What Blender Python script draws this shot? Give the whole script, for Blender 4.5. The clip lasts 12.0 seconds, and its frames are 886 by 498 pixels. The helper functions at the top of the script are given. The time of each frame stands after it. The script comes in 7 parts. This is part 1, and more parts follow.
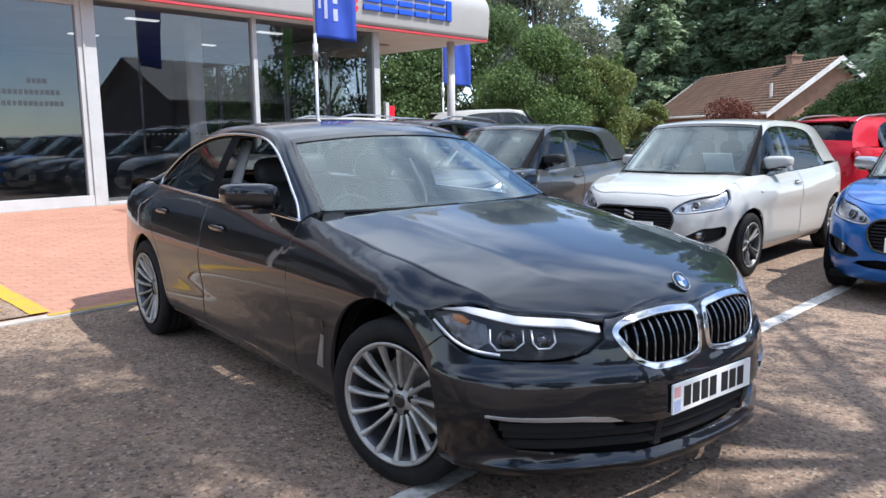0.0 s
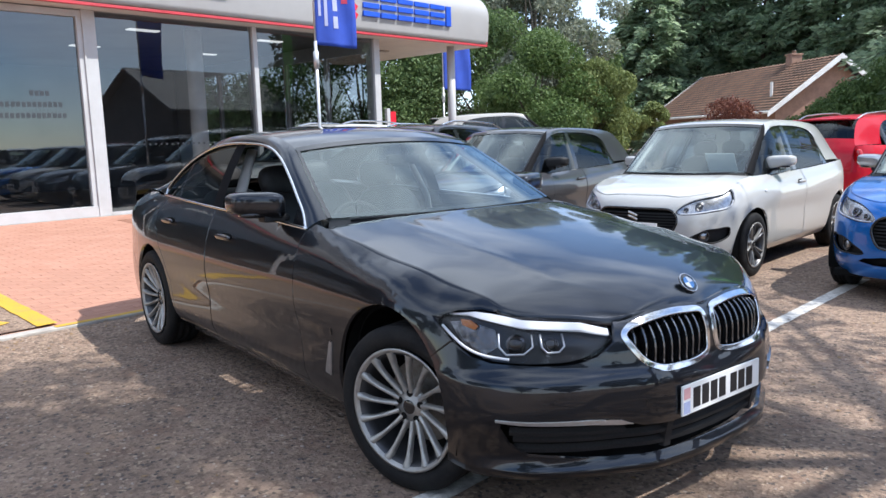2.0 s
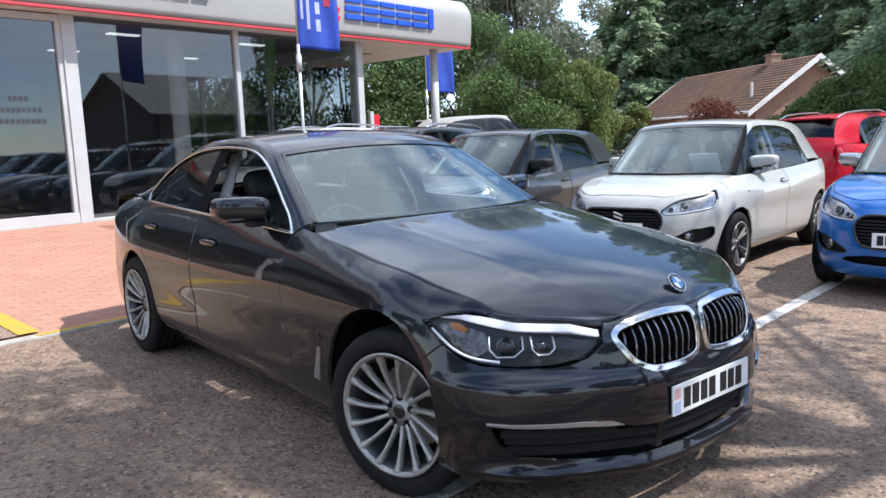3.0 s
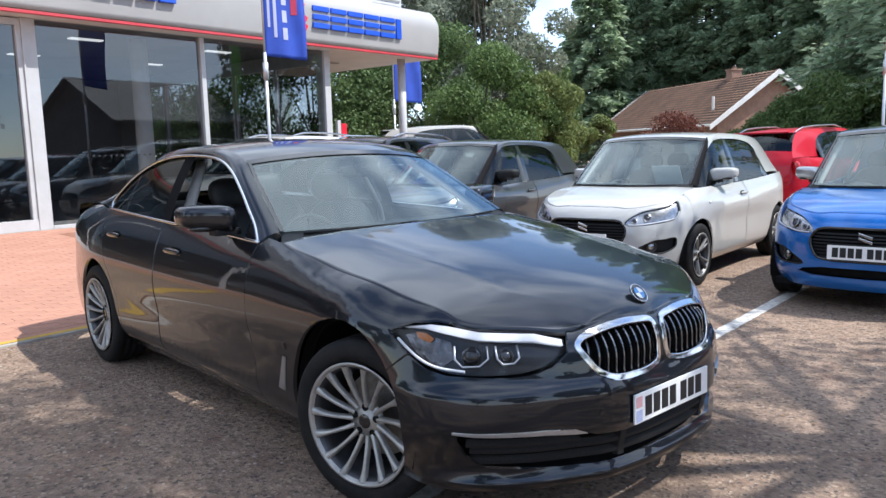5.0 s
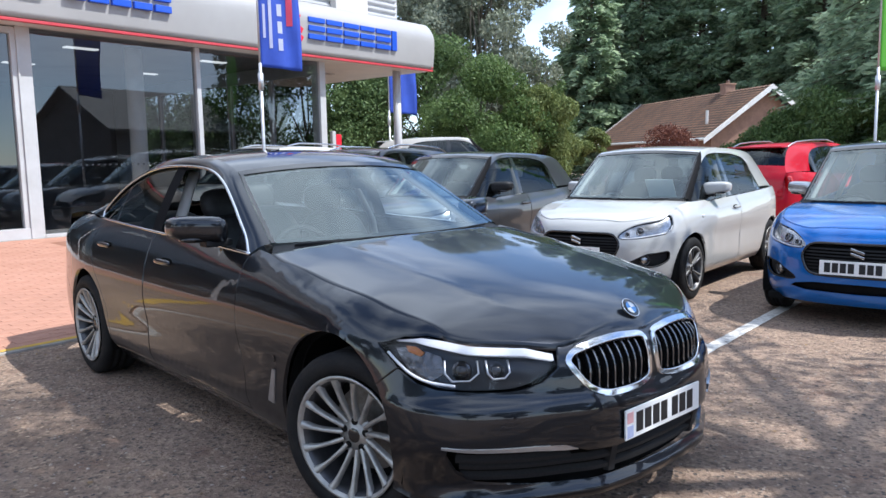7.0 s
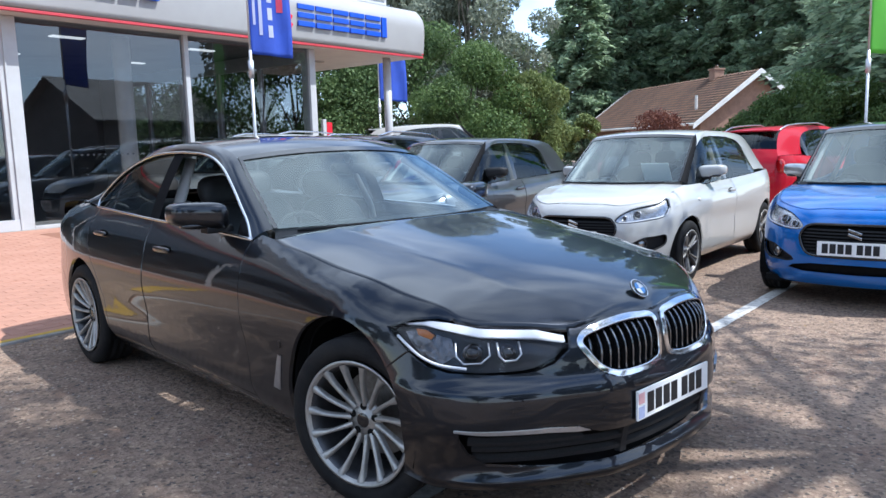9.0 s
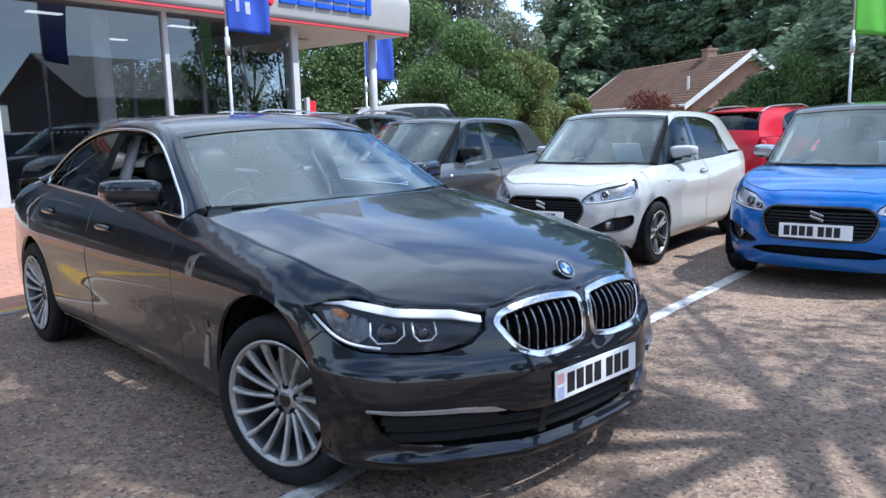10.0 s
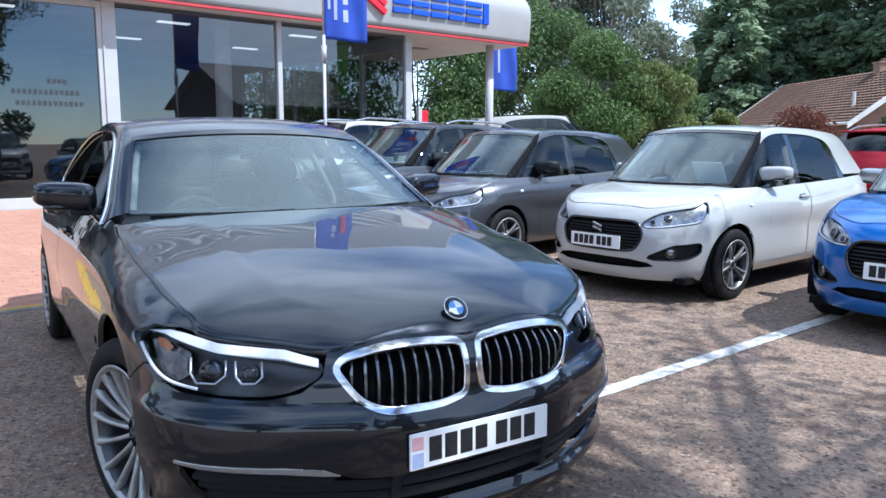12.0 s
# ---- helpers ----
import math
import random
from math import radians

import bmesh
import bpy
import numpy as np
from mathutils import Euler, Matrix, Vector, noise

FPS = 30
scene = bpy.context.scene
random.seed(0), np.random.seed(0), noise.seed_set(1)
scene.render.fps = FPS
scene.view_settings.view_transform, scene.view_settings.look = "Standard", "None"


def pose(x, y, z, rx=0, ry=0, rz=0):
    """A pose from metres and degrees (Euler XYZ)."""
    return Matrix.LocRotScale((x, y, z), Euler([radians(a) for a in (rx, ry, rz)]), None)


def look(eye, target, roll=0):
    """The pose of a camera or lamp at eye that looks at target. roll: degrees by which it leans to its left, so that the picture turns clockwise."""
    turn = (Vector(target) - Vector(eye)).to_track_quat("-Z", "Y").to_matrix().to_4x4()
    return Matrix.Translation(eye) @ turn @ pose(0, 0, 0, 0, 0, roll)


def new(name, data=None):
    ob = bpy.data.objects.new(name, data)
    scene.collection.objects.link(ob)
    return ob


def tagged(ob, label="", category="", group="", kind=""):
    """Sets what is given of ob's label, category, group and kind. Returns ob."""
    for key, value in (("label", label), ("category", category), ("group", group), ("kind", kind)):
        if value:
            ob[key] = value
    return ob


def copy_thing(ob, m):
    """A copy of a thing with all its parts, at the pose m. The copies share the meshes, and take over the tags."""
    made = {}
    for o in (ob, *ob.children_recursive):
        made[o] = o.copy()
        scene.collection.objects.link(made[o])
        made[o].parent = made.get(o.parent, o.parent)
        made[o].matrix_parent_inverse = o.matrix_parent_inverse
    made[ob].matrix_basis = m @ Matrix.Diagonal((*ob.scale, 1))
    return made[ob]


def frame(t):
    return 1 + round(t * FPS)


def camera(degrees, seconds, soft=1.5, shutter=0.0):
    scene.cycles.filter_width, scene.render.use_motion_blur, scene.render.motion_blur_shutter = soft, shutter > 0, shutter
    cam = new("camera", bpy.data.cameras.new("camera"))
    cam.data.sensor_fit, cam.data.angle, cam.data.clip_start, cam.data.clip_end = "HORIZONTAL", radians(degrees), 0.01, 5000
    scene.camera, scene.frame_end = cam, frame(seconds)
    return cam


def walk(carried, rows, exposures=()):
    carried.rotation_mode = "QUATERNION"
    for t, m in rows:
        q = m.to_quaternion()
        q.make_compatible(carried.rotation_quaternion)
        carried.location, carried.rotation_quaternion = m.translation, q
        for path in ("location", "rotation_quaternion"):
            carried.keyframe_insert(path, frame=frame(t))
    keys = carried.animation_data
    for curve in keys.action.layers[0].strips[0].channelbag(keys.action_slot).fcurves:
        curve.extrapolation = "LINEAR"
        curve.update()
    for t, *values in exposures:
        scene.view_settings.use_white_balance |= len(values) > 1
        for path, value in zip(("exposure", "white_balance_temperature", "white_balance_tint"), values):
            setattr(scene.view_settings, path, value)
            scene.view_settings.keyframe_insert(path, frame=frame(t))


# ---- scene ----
cam = camera(61.3, 12.0)
PATH = [
    (0, (3.831, -2.496, 1.371), (2.282, -1.268, 1.069), -0.7),
    (0.5, (3.834, -2.502, 1.374), (2.28, -1.279, 1.074), -0.9),
    (1, (3.831, -2.509, 1.374), (2.274, -1.289, 1.077), -1.0),
    (1.5, (3.828, -2.505, 1.379), (2.269, -1.286, 1.085), -1.4),
    (2, (3.827, -2.514, 1.377), (2.272, -1.29, 1.087), -1.7),
    (2.5, (3.812, -2.514, 1.373), (2.266, -1.278, 1.086), -2.1),
    (3, (3.805, -2.516, 1.377), (2.275, -1.259, 1.092), -2.2),
    (5, (3.822, -2.527, 1.383), (2.349, -1.201, 1.12), -1.6),
    (5.5, (3.825, -2.519, 1.383), (2.357, -1.184, 1.129), -1.4),
    (6, (3.828, -2.509, 1.389), (2.363, -1.169, 1.145), -1.2),
    (6.5, (3.826, -2.505, 1.389), (2.36, -1.165, 1.155), -1.1),
    (8.5, (3.773, -2.539, 1.381), (2.316, -1.19, 1.14), -1.6),
    (9, (3.754, -2.543, 1.364), (2.309, -1.185, 1.099), -1.7),
    (9.5, (3.777, -2.477, 1.345), (2.342, -1.116, 1.047), -1.7),
    (10, (3.926, -2.319, 1.347), (2.493, -0.961, 1.03), -1.4),
    (10.5, (4.062, -2.122, 1.345), (2.609, -0.787, 1.022), -1.0),
    (11, (4.058, -1.833, 1.323), (2.553, -0.552, 1.016), -0.4),
    (11.5, (4.057, -1.592, 1.32), (2.464, -0.418, 1.033), -0.2),
    (12, (4.155, -1.292, 1.328), (2.477, -0.241, 1.046), 0.1),
]
walk(cam, [(t, look(eye, target, roll)) for t, eye, target, roll in PATH],
     [(0.0, 1.11, 6050, 10), (3.0, 1.11, 6050, 10), (6.5, 1.07, 5950, 10), (9.5, 1.10, 5600, 8), (12.0, 1.12, 5450, 8)])
# ---- light ----
SUN_AZ, SUN_EL = 38.0, 56.0
sun_dir = Vector((math.cos(radians(SUN_AZ)) * math.cos(radians(SUN_EL)), math.sin(radians(SUN_AZ)) * math.cos(radians(SUN_EL)), math.sin(radians(SUN_EL))))
world = bpy.data.worlds.new("sky")
scene.world = world
world.use_nodes = True
wn, wl = world.node_tree.nodes, world.node_tree.links
wn.clear()
w_out, w_bg, w_sky = wn.new("ShaderNodeOutputWorld"), wn.new("ShaderNodeBackground"), wn.new("ShaderNodeTexSky")
w_sky.sky_type, w_sky.sun_disc = "NISHITA", False
w_sky.sun_elevation, w_sky.sun_rotation = radians(SUN_EL), radians(90 - SUN_AZ)
w_sky.altitude = 2000.0
w_sky.air_density, w_sky.dust_density, w_sky.ozone_density = 1.0, 0.4, 1.2
w_co, w_no, w_ramp, w_mix = wn.new("ShaderNodeTexCoord"), wn.new("ShaderNodeTexNoise"), wn.new("ShaderNodeValToRGB"), wn.new("ShaderNodeMix")
w_map = wn.new("ShaderNodeMapping")
w_map.inputs["Scale"].default_value, w_map.inputs["Location"].default_value = (1.0, 1.0, 2.2), (4.27, 5.92, 6.0)
w_no.inputs["Scale"].default_value, w_no.inputs["Detail"].default_value, w_no.inputs["Roughness"].default_value = 1.7, 7.0, 0.5
w_ramp.color_ramp.elements[0].position, w_ramp.color_ramp.elements[1].position = 0.40, 0.64
w_mix.data_type = "RGBA"
w_mix.inputs["B"].default_value = (6.9, 7.4, 8.1, 1)
wl.new(w_co.outputs["Generated"], w_map.inputs["Vector"])
wl.new(w_map.outputs["Vector"], w_no.inputs["Vector"])
wl.new(w_no.outputs["Fac"], w_ramp.inputs["Fac"])
wl.new(w_ramp.outputs["Color"], w_mix.inputs["Factor"])
wl.new(w_sky.outputs["Color"], w_mix.inputs["A"])
wl.new(w_mix.outputs["Result"], w_bg.inputs["Color"])
w_bg.inputs["Strength"].default_value = 0.135
wl.new(w_bg.outputs["Background"], w_out.inputs["Surface"])
sun = new("sun", bpy.data.lights.new("sun", "SUN"))
sun.data.energy, sun.data.angle, sun.data.color = 3.4, radians(0.5), (1.0, 0.95, 0.87)
sun.matrix_world = look(sun_dir * 50, (0, 0, 0))


# ---- materials ----
def mat(name, color, color2=None, scale=4.0, rough=0.5, rough2=None, metal=0.0, bump=0.0, bump_scale=60.0, spec=0.5, coat=0.0, detail=6.0,
        flake=0.0, alpha=1.0, vary=0.0, emit=0.0, transmission=0.0, ior=1.45, sheen=0.0, trans=0.0, coords="Object", lo=0.38, hi=0.66, stretch=None):
    m = bpy.data.materials.new(name)
    m.use_nodes = True
    n, l = m.node_tree.nodes, m.node_tree.links
    p = n["Principled BSDF"]
    p.inputs["Base Color"].default_value = (*color, 1)
    p.inputs["Roughness"].default_value = rough
    p.inputs["Metallic"].default_value = metal
    p.inputs["Specular IOR Level"].default_value = spec
    p.inputs["Coat Weight"].default_value = coat
    p.inputs["Coat Roughness"].default_value = 0.004
    p.inputs["IOR"].default_value = ior
    p.inputs["Transmission Weight"].default_value = transmission
    co = n.new("ShaderNodeTexCoord")
    vec = co.outputs[coords]
    if stretch:
        mp = n.new("ShaderNodeMapping")
        mp.inputs["Scale"].default_value = stretch
        l.new(vec, mp.inputs["Vector"])
        vec = mp.outputs["Vector"]
    if color2 or rough2 is not None:
        no = n.new("ShaderNodeTexNoise")
        no.inputs["Scale"].default_value, no.inputs["Detail"].default_value, no.inputs["Roughness"].default_value = scale, detail, 0.62
        l.new(vec, no.inputs["Vector"])
        ra = n.new("ShaderNodeMapRange")
        ra.inputs["From Min"].default_value, ra.inputs["From Max"].default_value = lo, hi
        l.new(no.outputs["Fac"], ra.inputs["Value"])
        if color2:
            mx = n.new("ShaderNodeMix")
            mx.data_type = "RGBA"
            mx.inputs["A"].default_value, mx.inputs["B"].default_value = (*color, 1), (*color2, 1)
            l.new(ra.outputs["Result"], mx.inputs["Factor"])
            out = mx.outputs["Result"]
            if vary:
                ob = n.new("ShaderNodeObjectInfo")
                hs = n.new("ShaderNodeHueSaturation")
                mr = n.new("ShaderNodeMapRange")
                mr.inputs["To Min"].default_value, mr.inputs["To Max"].default_value = 1 - vary, 1 + vary
                l.new(ob.outputs["Random"], mr.inputs["Value"])
                l.new(mr.outputs["Result"], hs.inputs["Value"])
                l.new(out, hs.inputs["Color"])
                out = hs.outputs["Color"]
            l.new(out, p.inputs["Base Color"])
        if rough2 is not None:
            rr = n.new("ShaderNodeMapRange")
            rr.inputs["To Min"].default_value, rr.inputs["To Max"].default_value = rough, rough2
            l.new(ra.outputs["Result"], rr.inputs["Value"])
            l.new(rr.outputs["Result"], p.inputs["Roughness"])
    if bump:
        nb = n.new("ShaderNodeTexNoise")
        nb.inputs["Scale"].default_value, nb.inputs["Detail"].default_value = bump_scale, 5.0
        l.new(vec, nb.inputs["Vector"])
        bu = n.new("ShaderNodeBump")
        bu.inputs["Strength"].default_value, bu.inputs["Distance"].default_value = bump, 0.01
        l.new(nb.outputs["Fac"], bu.inputs["Height"])
        l.new(bu.outputs["Normal"], p.inputs["Normal"])
    if emit:
        p.inputs["Emission Color"].default_value = (*color, 1)
        p.inputs["Emission Strength"].default_value = emit
    return m


def leaf_mat(name, c1, c2, light=0.35):
    """Leaves: each one its own tint, and some light through the blade."""
    m = bpy.data.materials.new(name)
    m.use_nodes = True
    n, l = m.node_tree.nodes, m.node_tree.links
    p = n["Principled BSDF"]
    p.inputs["Roughness"].default_value, p.inputs["Specular IOR Level"].default_value = 0.6, 0.25
    g = n.new("ShaderNodeNewGeometry")
    mx = n.new("ShaderNodeMix")
    mx.data_type = "RGBA"
    mx.inputs["A"].default_value, mx.inputs["B"].default_value = (*c1, 1), (*c2, 1)
    l.new(g.outputs["Random Per Island"], mx.inputs["Factor"])
    l.new(mx.outputs["Result"], p.inputs["Base Color"])
    tr = n.new("ShaderNodeBsdfTranslucent")
    l.new(mx.outputs["Result"], tr.inputs["Color"])
    ms = n.new("ShaderNodeMixShader")
    ms.inputs["Fac"].default_value = light
    l.new(p.outputs["BSDF"], ms.inputs[1])
    l.new(tr.outputs["BSDF"], ms.inputs[2])
    l.new(ms.outputs["Shader"], n["Material Output"].inputs["Surface"])
    return m


def glass_mat(name, tint=(0.9, 0.95, 0.93), clear=0.8, gloss=0.085, power=4.0):
    """Thin tinted glass: what is behind it shows through the tint, and the surface mirrors by Fresnel."""
    m = bpy.data.materials.new(name)
    m.use_nodes = True
    n, l = m.node_tree.nodes, m.node_tree.links
    n.remove(n["Principled BSDF"])
    tr, gl, fr, ms = n.new("ShaderNodeBsdfTransparent"), n.new("ShaderNodeBsdfGlossy"), n.new("ShaderNodeLayerWeight"), n.new("ShaderNodeMixShader")
    pw, mr = n.new("ShaderNodeMath"), n.new("ShaderNodeMapRange")
    tr.inputs["Color"].default_value = (*[c * clear for c in tint], 1)
    gl.inputs["Color"].default_value = (*[c ** 0.6 for c in tint], 1)
    gl.inputs["Roughness"].default_value = 0.004
    fr.inputs["Blend"].default_value = 0.5
    pw.operation = "POWER"
    pw.inputs[1].default_value = power
    mr.inputs["To Min"].default_value, mr.inputs["To Max"].default_value = gloss, 1.0
    l.new(fr.outputs["Facing"], pw.inputs[0])
    l.new(pw.outputs["Value"], mr.inputs["Value"])
    l.new(mr.outputs["Result"], ms.inputs["Fac"])
    l.new(tr.outputs["BSDF"], ms.inputs[1])
    l.new(gl.outputs["BSDF"], ms.inputs[2])
    l.new(ms.outputs["Shader"], n["Material Output"].inputs["Surface"])
    return m


def asphalt():
    """Worn tarmac: bare binder and brown dust in large stains, pale grit, fine cracks, relief shade painted as dark
    clumps.
    """
    m = bpy.data.materials.new("worn_tarmac")
    m.use_nodes = True
    n, l = m.node_tree.nodes, m.node_tree.links
    p = n["Principled BSDF"]
    co = n.new("ShaderNodeTexCoord")

    def noise_node(scale, detail=6.0, rough=0.6):
        k = n.new("ShaderNodeTexNoise")
        k.inputs["Scale"].default_value, k.inputs["Detail"].default_value, k.inputs["Roughness"].default_value = scale, detail, rough
        l.new(co.outputs["Object"], k.inputs["Vector"])
        return k.outputs["Fac"]

    def ramp(fac, a, b):
        r = n.new("ShaderNodeMapRange")
        r.inputs["From Min"].default_value, r.inputs["From Max"].default_value = a, b
        l.new(fac, r.inputs["Value"])
        return r.outputs["Result"]

    def mix(fac, a, b):
        x = n.new("ShaderNodeMix")
        x.data_type = "RGBA"
        l.new(fac, x.inputs["Factor"])
        for key, v in (("A", a), ("B", b)):
            if isinstance(v, tuple):
                x.inputs[key].default_value = (*v, 1)
            else:
                l.new(v, x.inputs[key])
        return x.outputs["Result"]
    base = mix(ramp(noise_node(0.9, 8.0, 0.68), 0.36, 0.64), (0.215, 0.149, 0.110), (0.36, 0.254, 0.187))
    base = mix(ramp(noise_node(7.0, 8.0, 0.7), 0.45, 0.80), base, (0.40, 0.283, 0.195))
    # dark clumps: the shade of coarse relief, put into the colour
    base = mix(ramp(noise_node(20.0, 7.0, 0.72), 0.48, 0.68), base, (0.10, 0.069, 0.053))
    base = mix(ramp(noise_node(2.6, 7.0, 0.66), 0.55, 0.72), base, (0.20, 0.118, 0.084))
    vo = n.new("ShaderNodeTexVoronoi")
    vo.inputs["Scale"].default_value = 62.0
    l.new(co.outputs["Object"], vo.inputs["Vector"])
    sep = n.new("ShaderNodeSeparateColor")
    l.new(vo.outputs["Color"], sep.inputs["Color"])
    base = mix(ramp(sep.outputs["Red"], 0.86, 1.0), base, (0.42, 0.31, 0.22))
    base = mix(ramp(sep.outputs["Green"], 0.84, 1.0), base, (0.085, 0.07, 0.062))
    l.new(base, p.inputs["Base Color"])
    p.inputs["Roughness"].default_value, p.inputs["Specular IOR Level"].default_value = 0.88, 0.3
    bu, bv = n.new("ShaderNodeBump"), n.new("ShaderNodeBump")
    bu.inputs["Strength"].default_value, bu.inputs["Distance"].default_value = 1.0, 0.035
    bv.inputs["Strength"].default_value, bv.inputs["Distance"].default_value = 0.7, 0.006
    l.new(noise_node(21.0, 8.0, 0.66), bu.inputs["Height"])
    l.new(vo.outputs["Distance"], bv.inputs["Height"])
    l.new(bu.outputs["Normal"], bv.inputs["Normal"])
    l.new(bv.outputs["Normal"], p.inputs["Normal"])
    return m


M = {}
M["tarmac"] = asphalt()
M["line"] = mat("worn_white_line", (0.62, 0.59, 0.54), (0.26, 0.23, 0.20), 22, 0.75, bump=0.5, bump_scale=120, detail=9, lo=0.44, hi=0.72)
M["yellow"] = mat("worn_yellow_paint", (0.50, 0.30, 0.03), (0.34, 0.23, 0.08), 9, 0.7, bump=0.3, detail=9, lo=0.5, hi=0.75)
M["kerb"] = mat("kerb_concrete", (0.42, 0.39, 0.35), (0.28, 0.25, 0.22), 6, 0.85, bump=0.4, detail=9)
M["paver"] = mat("red_clay_paver", (0.345, 0.172, 0.115), (0.395, 0.208, 0.145), 3.0, 0.85, bump=0.3, bump_scale=80, vary=0.06, coords="Object")
M["paver_bed"] = mat("sand_bed", (0.335, 0.168, 0.113), (0.39, 0.208, 0.143), 5, 0.9, bump=0.3)
M["white_metal"] = mat("white_powder_coat", (0.50, 0.50, 0.50), (0.45, 0.447, 0.443), 3, 0.35, bump=0.02)
M["fascia"] = mat("white_fascia_panel", (0.38, 0.37, 0.36), (0.345, 0.335, 0.325), 0.8, 0.38, detail=4)
M["red_trim"] = mat("red_trim", (0.55, 0.055, 0.07), (0.45, 0.05, 0.06), 3, 0.4)
M["soffit"] = mat("soffit_panel", (0.66, 0.62, 0.57), (0.58, 0.55, 0.51), 1.5, 0.6)
M["cladding"] = mat("grey_roof_cladding", (0.52, 0.52, 0.52), (0.44, 0.44, 0.45), 2, 0.45)
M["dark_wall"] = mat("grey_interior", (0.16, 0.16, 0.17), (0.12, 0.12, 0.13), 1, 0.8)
M["in_floor"] = mat("showroom_floor", (0.34, 0.33, 0.32), (0.28, 0.27, 0.26), 1, 0.3)
M["shop_glass"] = glass_mat("shop_glass", (0.82, 0.86, 0.90), 0.60, 0.095)
M["blue_sign"] = mat("blue_sign", (0.02, 0.09, 0.55), (0.02, 0.08, 0.48), 3, 0.3)
M["red_sign"] = mat("red_sign", (0.70, 0.02, 0.04), (0.62, 0.02, 0.04), 3, 0.3)
M["flag_blue"] = mat("blue_flag_cloth", (0.03, 0.075, 0.42), (0.025, 0.06, 0.34), 3, 0.75, bump=0.15)
M["flag_pale"] = mat("pale_flag_print", (0.42, 0.44, 0.62), (0.36, 0.38, 0.55), 4, 0.75)
M["flag_red"] = mat("red_flag_print", (0.55, 0.06, 0.12), (0.5, 0.05, 0.1), 4, 0.75)
M["plate_pale"] = mat("pale_decal", (0.045, 0.048, 0.056), (0.035, 0.038, 0.046), 6, 0.6)
M["flag_green"] = mat("green_flag_cloth", (0.11, 0.40, 0.03), (0.09, 0.34, 0.03), 2, 0.75)
M["pole"] = mat("galvanised_pole", (0.62, 0.63, 0.64), (0.5, 0.51, 0.52), 5, 0.4, metal=0.6)
M["bark"] = mat("bark", (0.12, 0.09, 0.065), (0.06, 0.045, 0.035), 9, 0.9, bump=0.8, bump_scale=25)
# bark greened and lightened in colour, to lift the shaded gaps inside fir crowns
M["bough"] = mat("lightened_bough_bark", (0.17, 0.16, 0.10), (0.10, 0.095, 0.06), 6, 0.9)
M["birch"] = mat("pale_bark", (0.32, 0.28, 0.22), (0.14, 0.11, 0.09), 7, 0.9, bump=0.5, bump_scale=20)
M["leaf_bush"] = leaf_mat("fresh_leaves", (0.055, 0.10, 0.028), (0.15, 0.215, 0.07))
M["leaf_grey"] = leaf_mat("grey_green_leaves", (0.15, 0.18, 0.125), (0.33, 0.35, 0.26))
M["leaf_dark"] = leaf_mat("dark_leaves", (0.025, 0.055, 0.015), (0.07, 0.12, 0.03))
M["leaf_fir"] = leaf_mat("fir_needles", (0.17, 0.245, 0.155), (0.45, 0.55, 0.35), 0.7)
M["leaf_hedge"] = leaf_mat("hedge_leaves", (0.06, 0.105, 0.036), (0.16, 0.225, 0.085))
M["leaf_yellow"] = leaf_mat("yellow_green_leaves", (0.11, 0.145, 0.045), (0.23, 0.265, 0.09))
M["leaf_red"] = leaf_mat("copper_leaves", (0.10, 0.035, 0.03), (0.20, 0.08, 0.05))
M["tile"] = mat("clay_roof_tile", (0.21, 0.118, 0.076), (0.11, 0.068, 0.048), 1.6, 0.85, bump=0.5, bump_scale=40, vary=0.16)
M["brick"] = mat("house_brick", (0.33, 0.20, 0.14), (0.25, 0.15, 0.11), 4, 0.85, bump=0.3)
M["white_paint"] = mat("white_gloss_paint", (0.78, 0.77, 0.74), (0.66, 0.64, 0.6), 3, 0.4)
M["barn"] = mat("dark_timber", (0.10, 0.095, 0.092), (0.07, 0.066, 0.066), 2, 0.8, bump=0.3)
M["barn_roof"] = mat("grey_sheet_roof", (0.23, 0.225, 0.22), (0.18, 0.175, 0.17), 1, 0.75)


# ---- mesh helpers ----
def mesh_of(name, bm, material, smooth=False):
    me = bpy.data.meshes.new(name)
    bm.to_mesh(me)
    bm.free()
    for m_ in material if isinstance(material, (list, tuple)) else [material]:
        me.materials.append(m_)
    if smooth:
        me.polygons.foreach_set("use_smooth", [True] * len(me.polygons))
    return me


def part(name, bm, material, parent=None, label="", smooth=False, m=None):
    me = bm if isinstance(bm, bpy.types.Mesh) else mesh_of(name, bm, material, smooth)
    if isinstance(bm, bpy.types.Mesh) and material is not None and not me.materials:
        me.materials.append(material)
    ob = new(name, me)
    if parent is not None:
        ob.parent = parent
    if m is not None:
        ob.matrix_basis = m
    if label:
        tagged(ob, label)
    return ob


def thing(name, m=None, label="", category="", group="", kind=""):
    ob = new(name)
    ob.empty_display_size = 0.1
    if m is not None:
        ob.matrix_basis = m
    return tagged(ob, label, category, group, kind)


def raw(verts, faces, smooth=False):
    me = bpy.data.meshes.new("m")
    me.from_pydata([tuple(v) for v in verts], [], [tuple(f) for f in faces])
    if smooth:
        me.polygons.foreach_set("use_smooth", [True] * len(me.polygons))
    me.update()
    return me


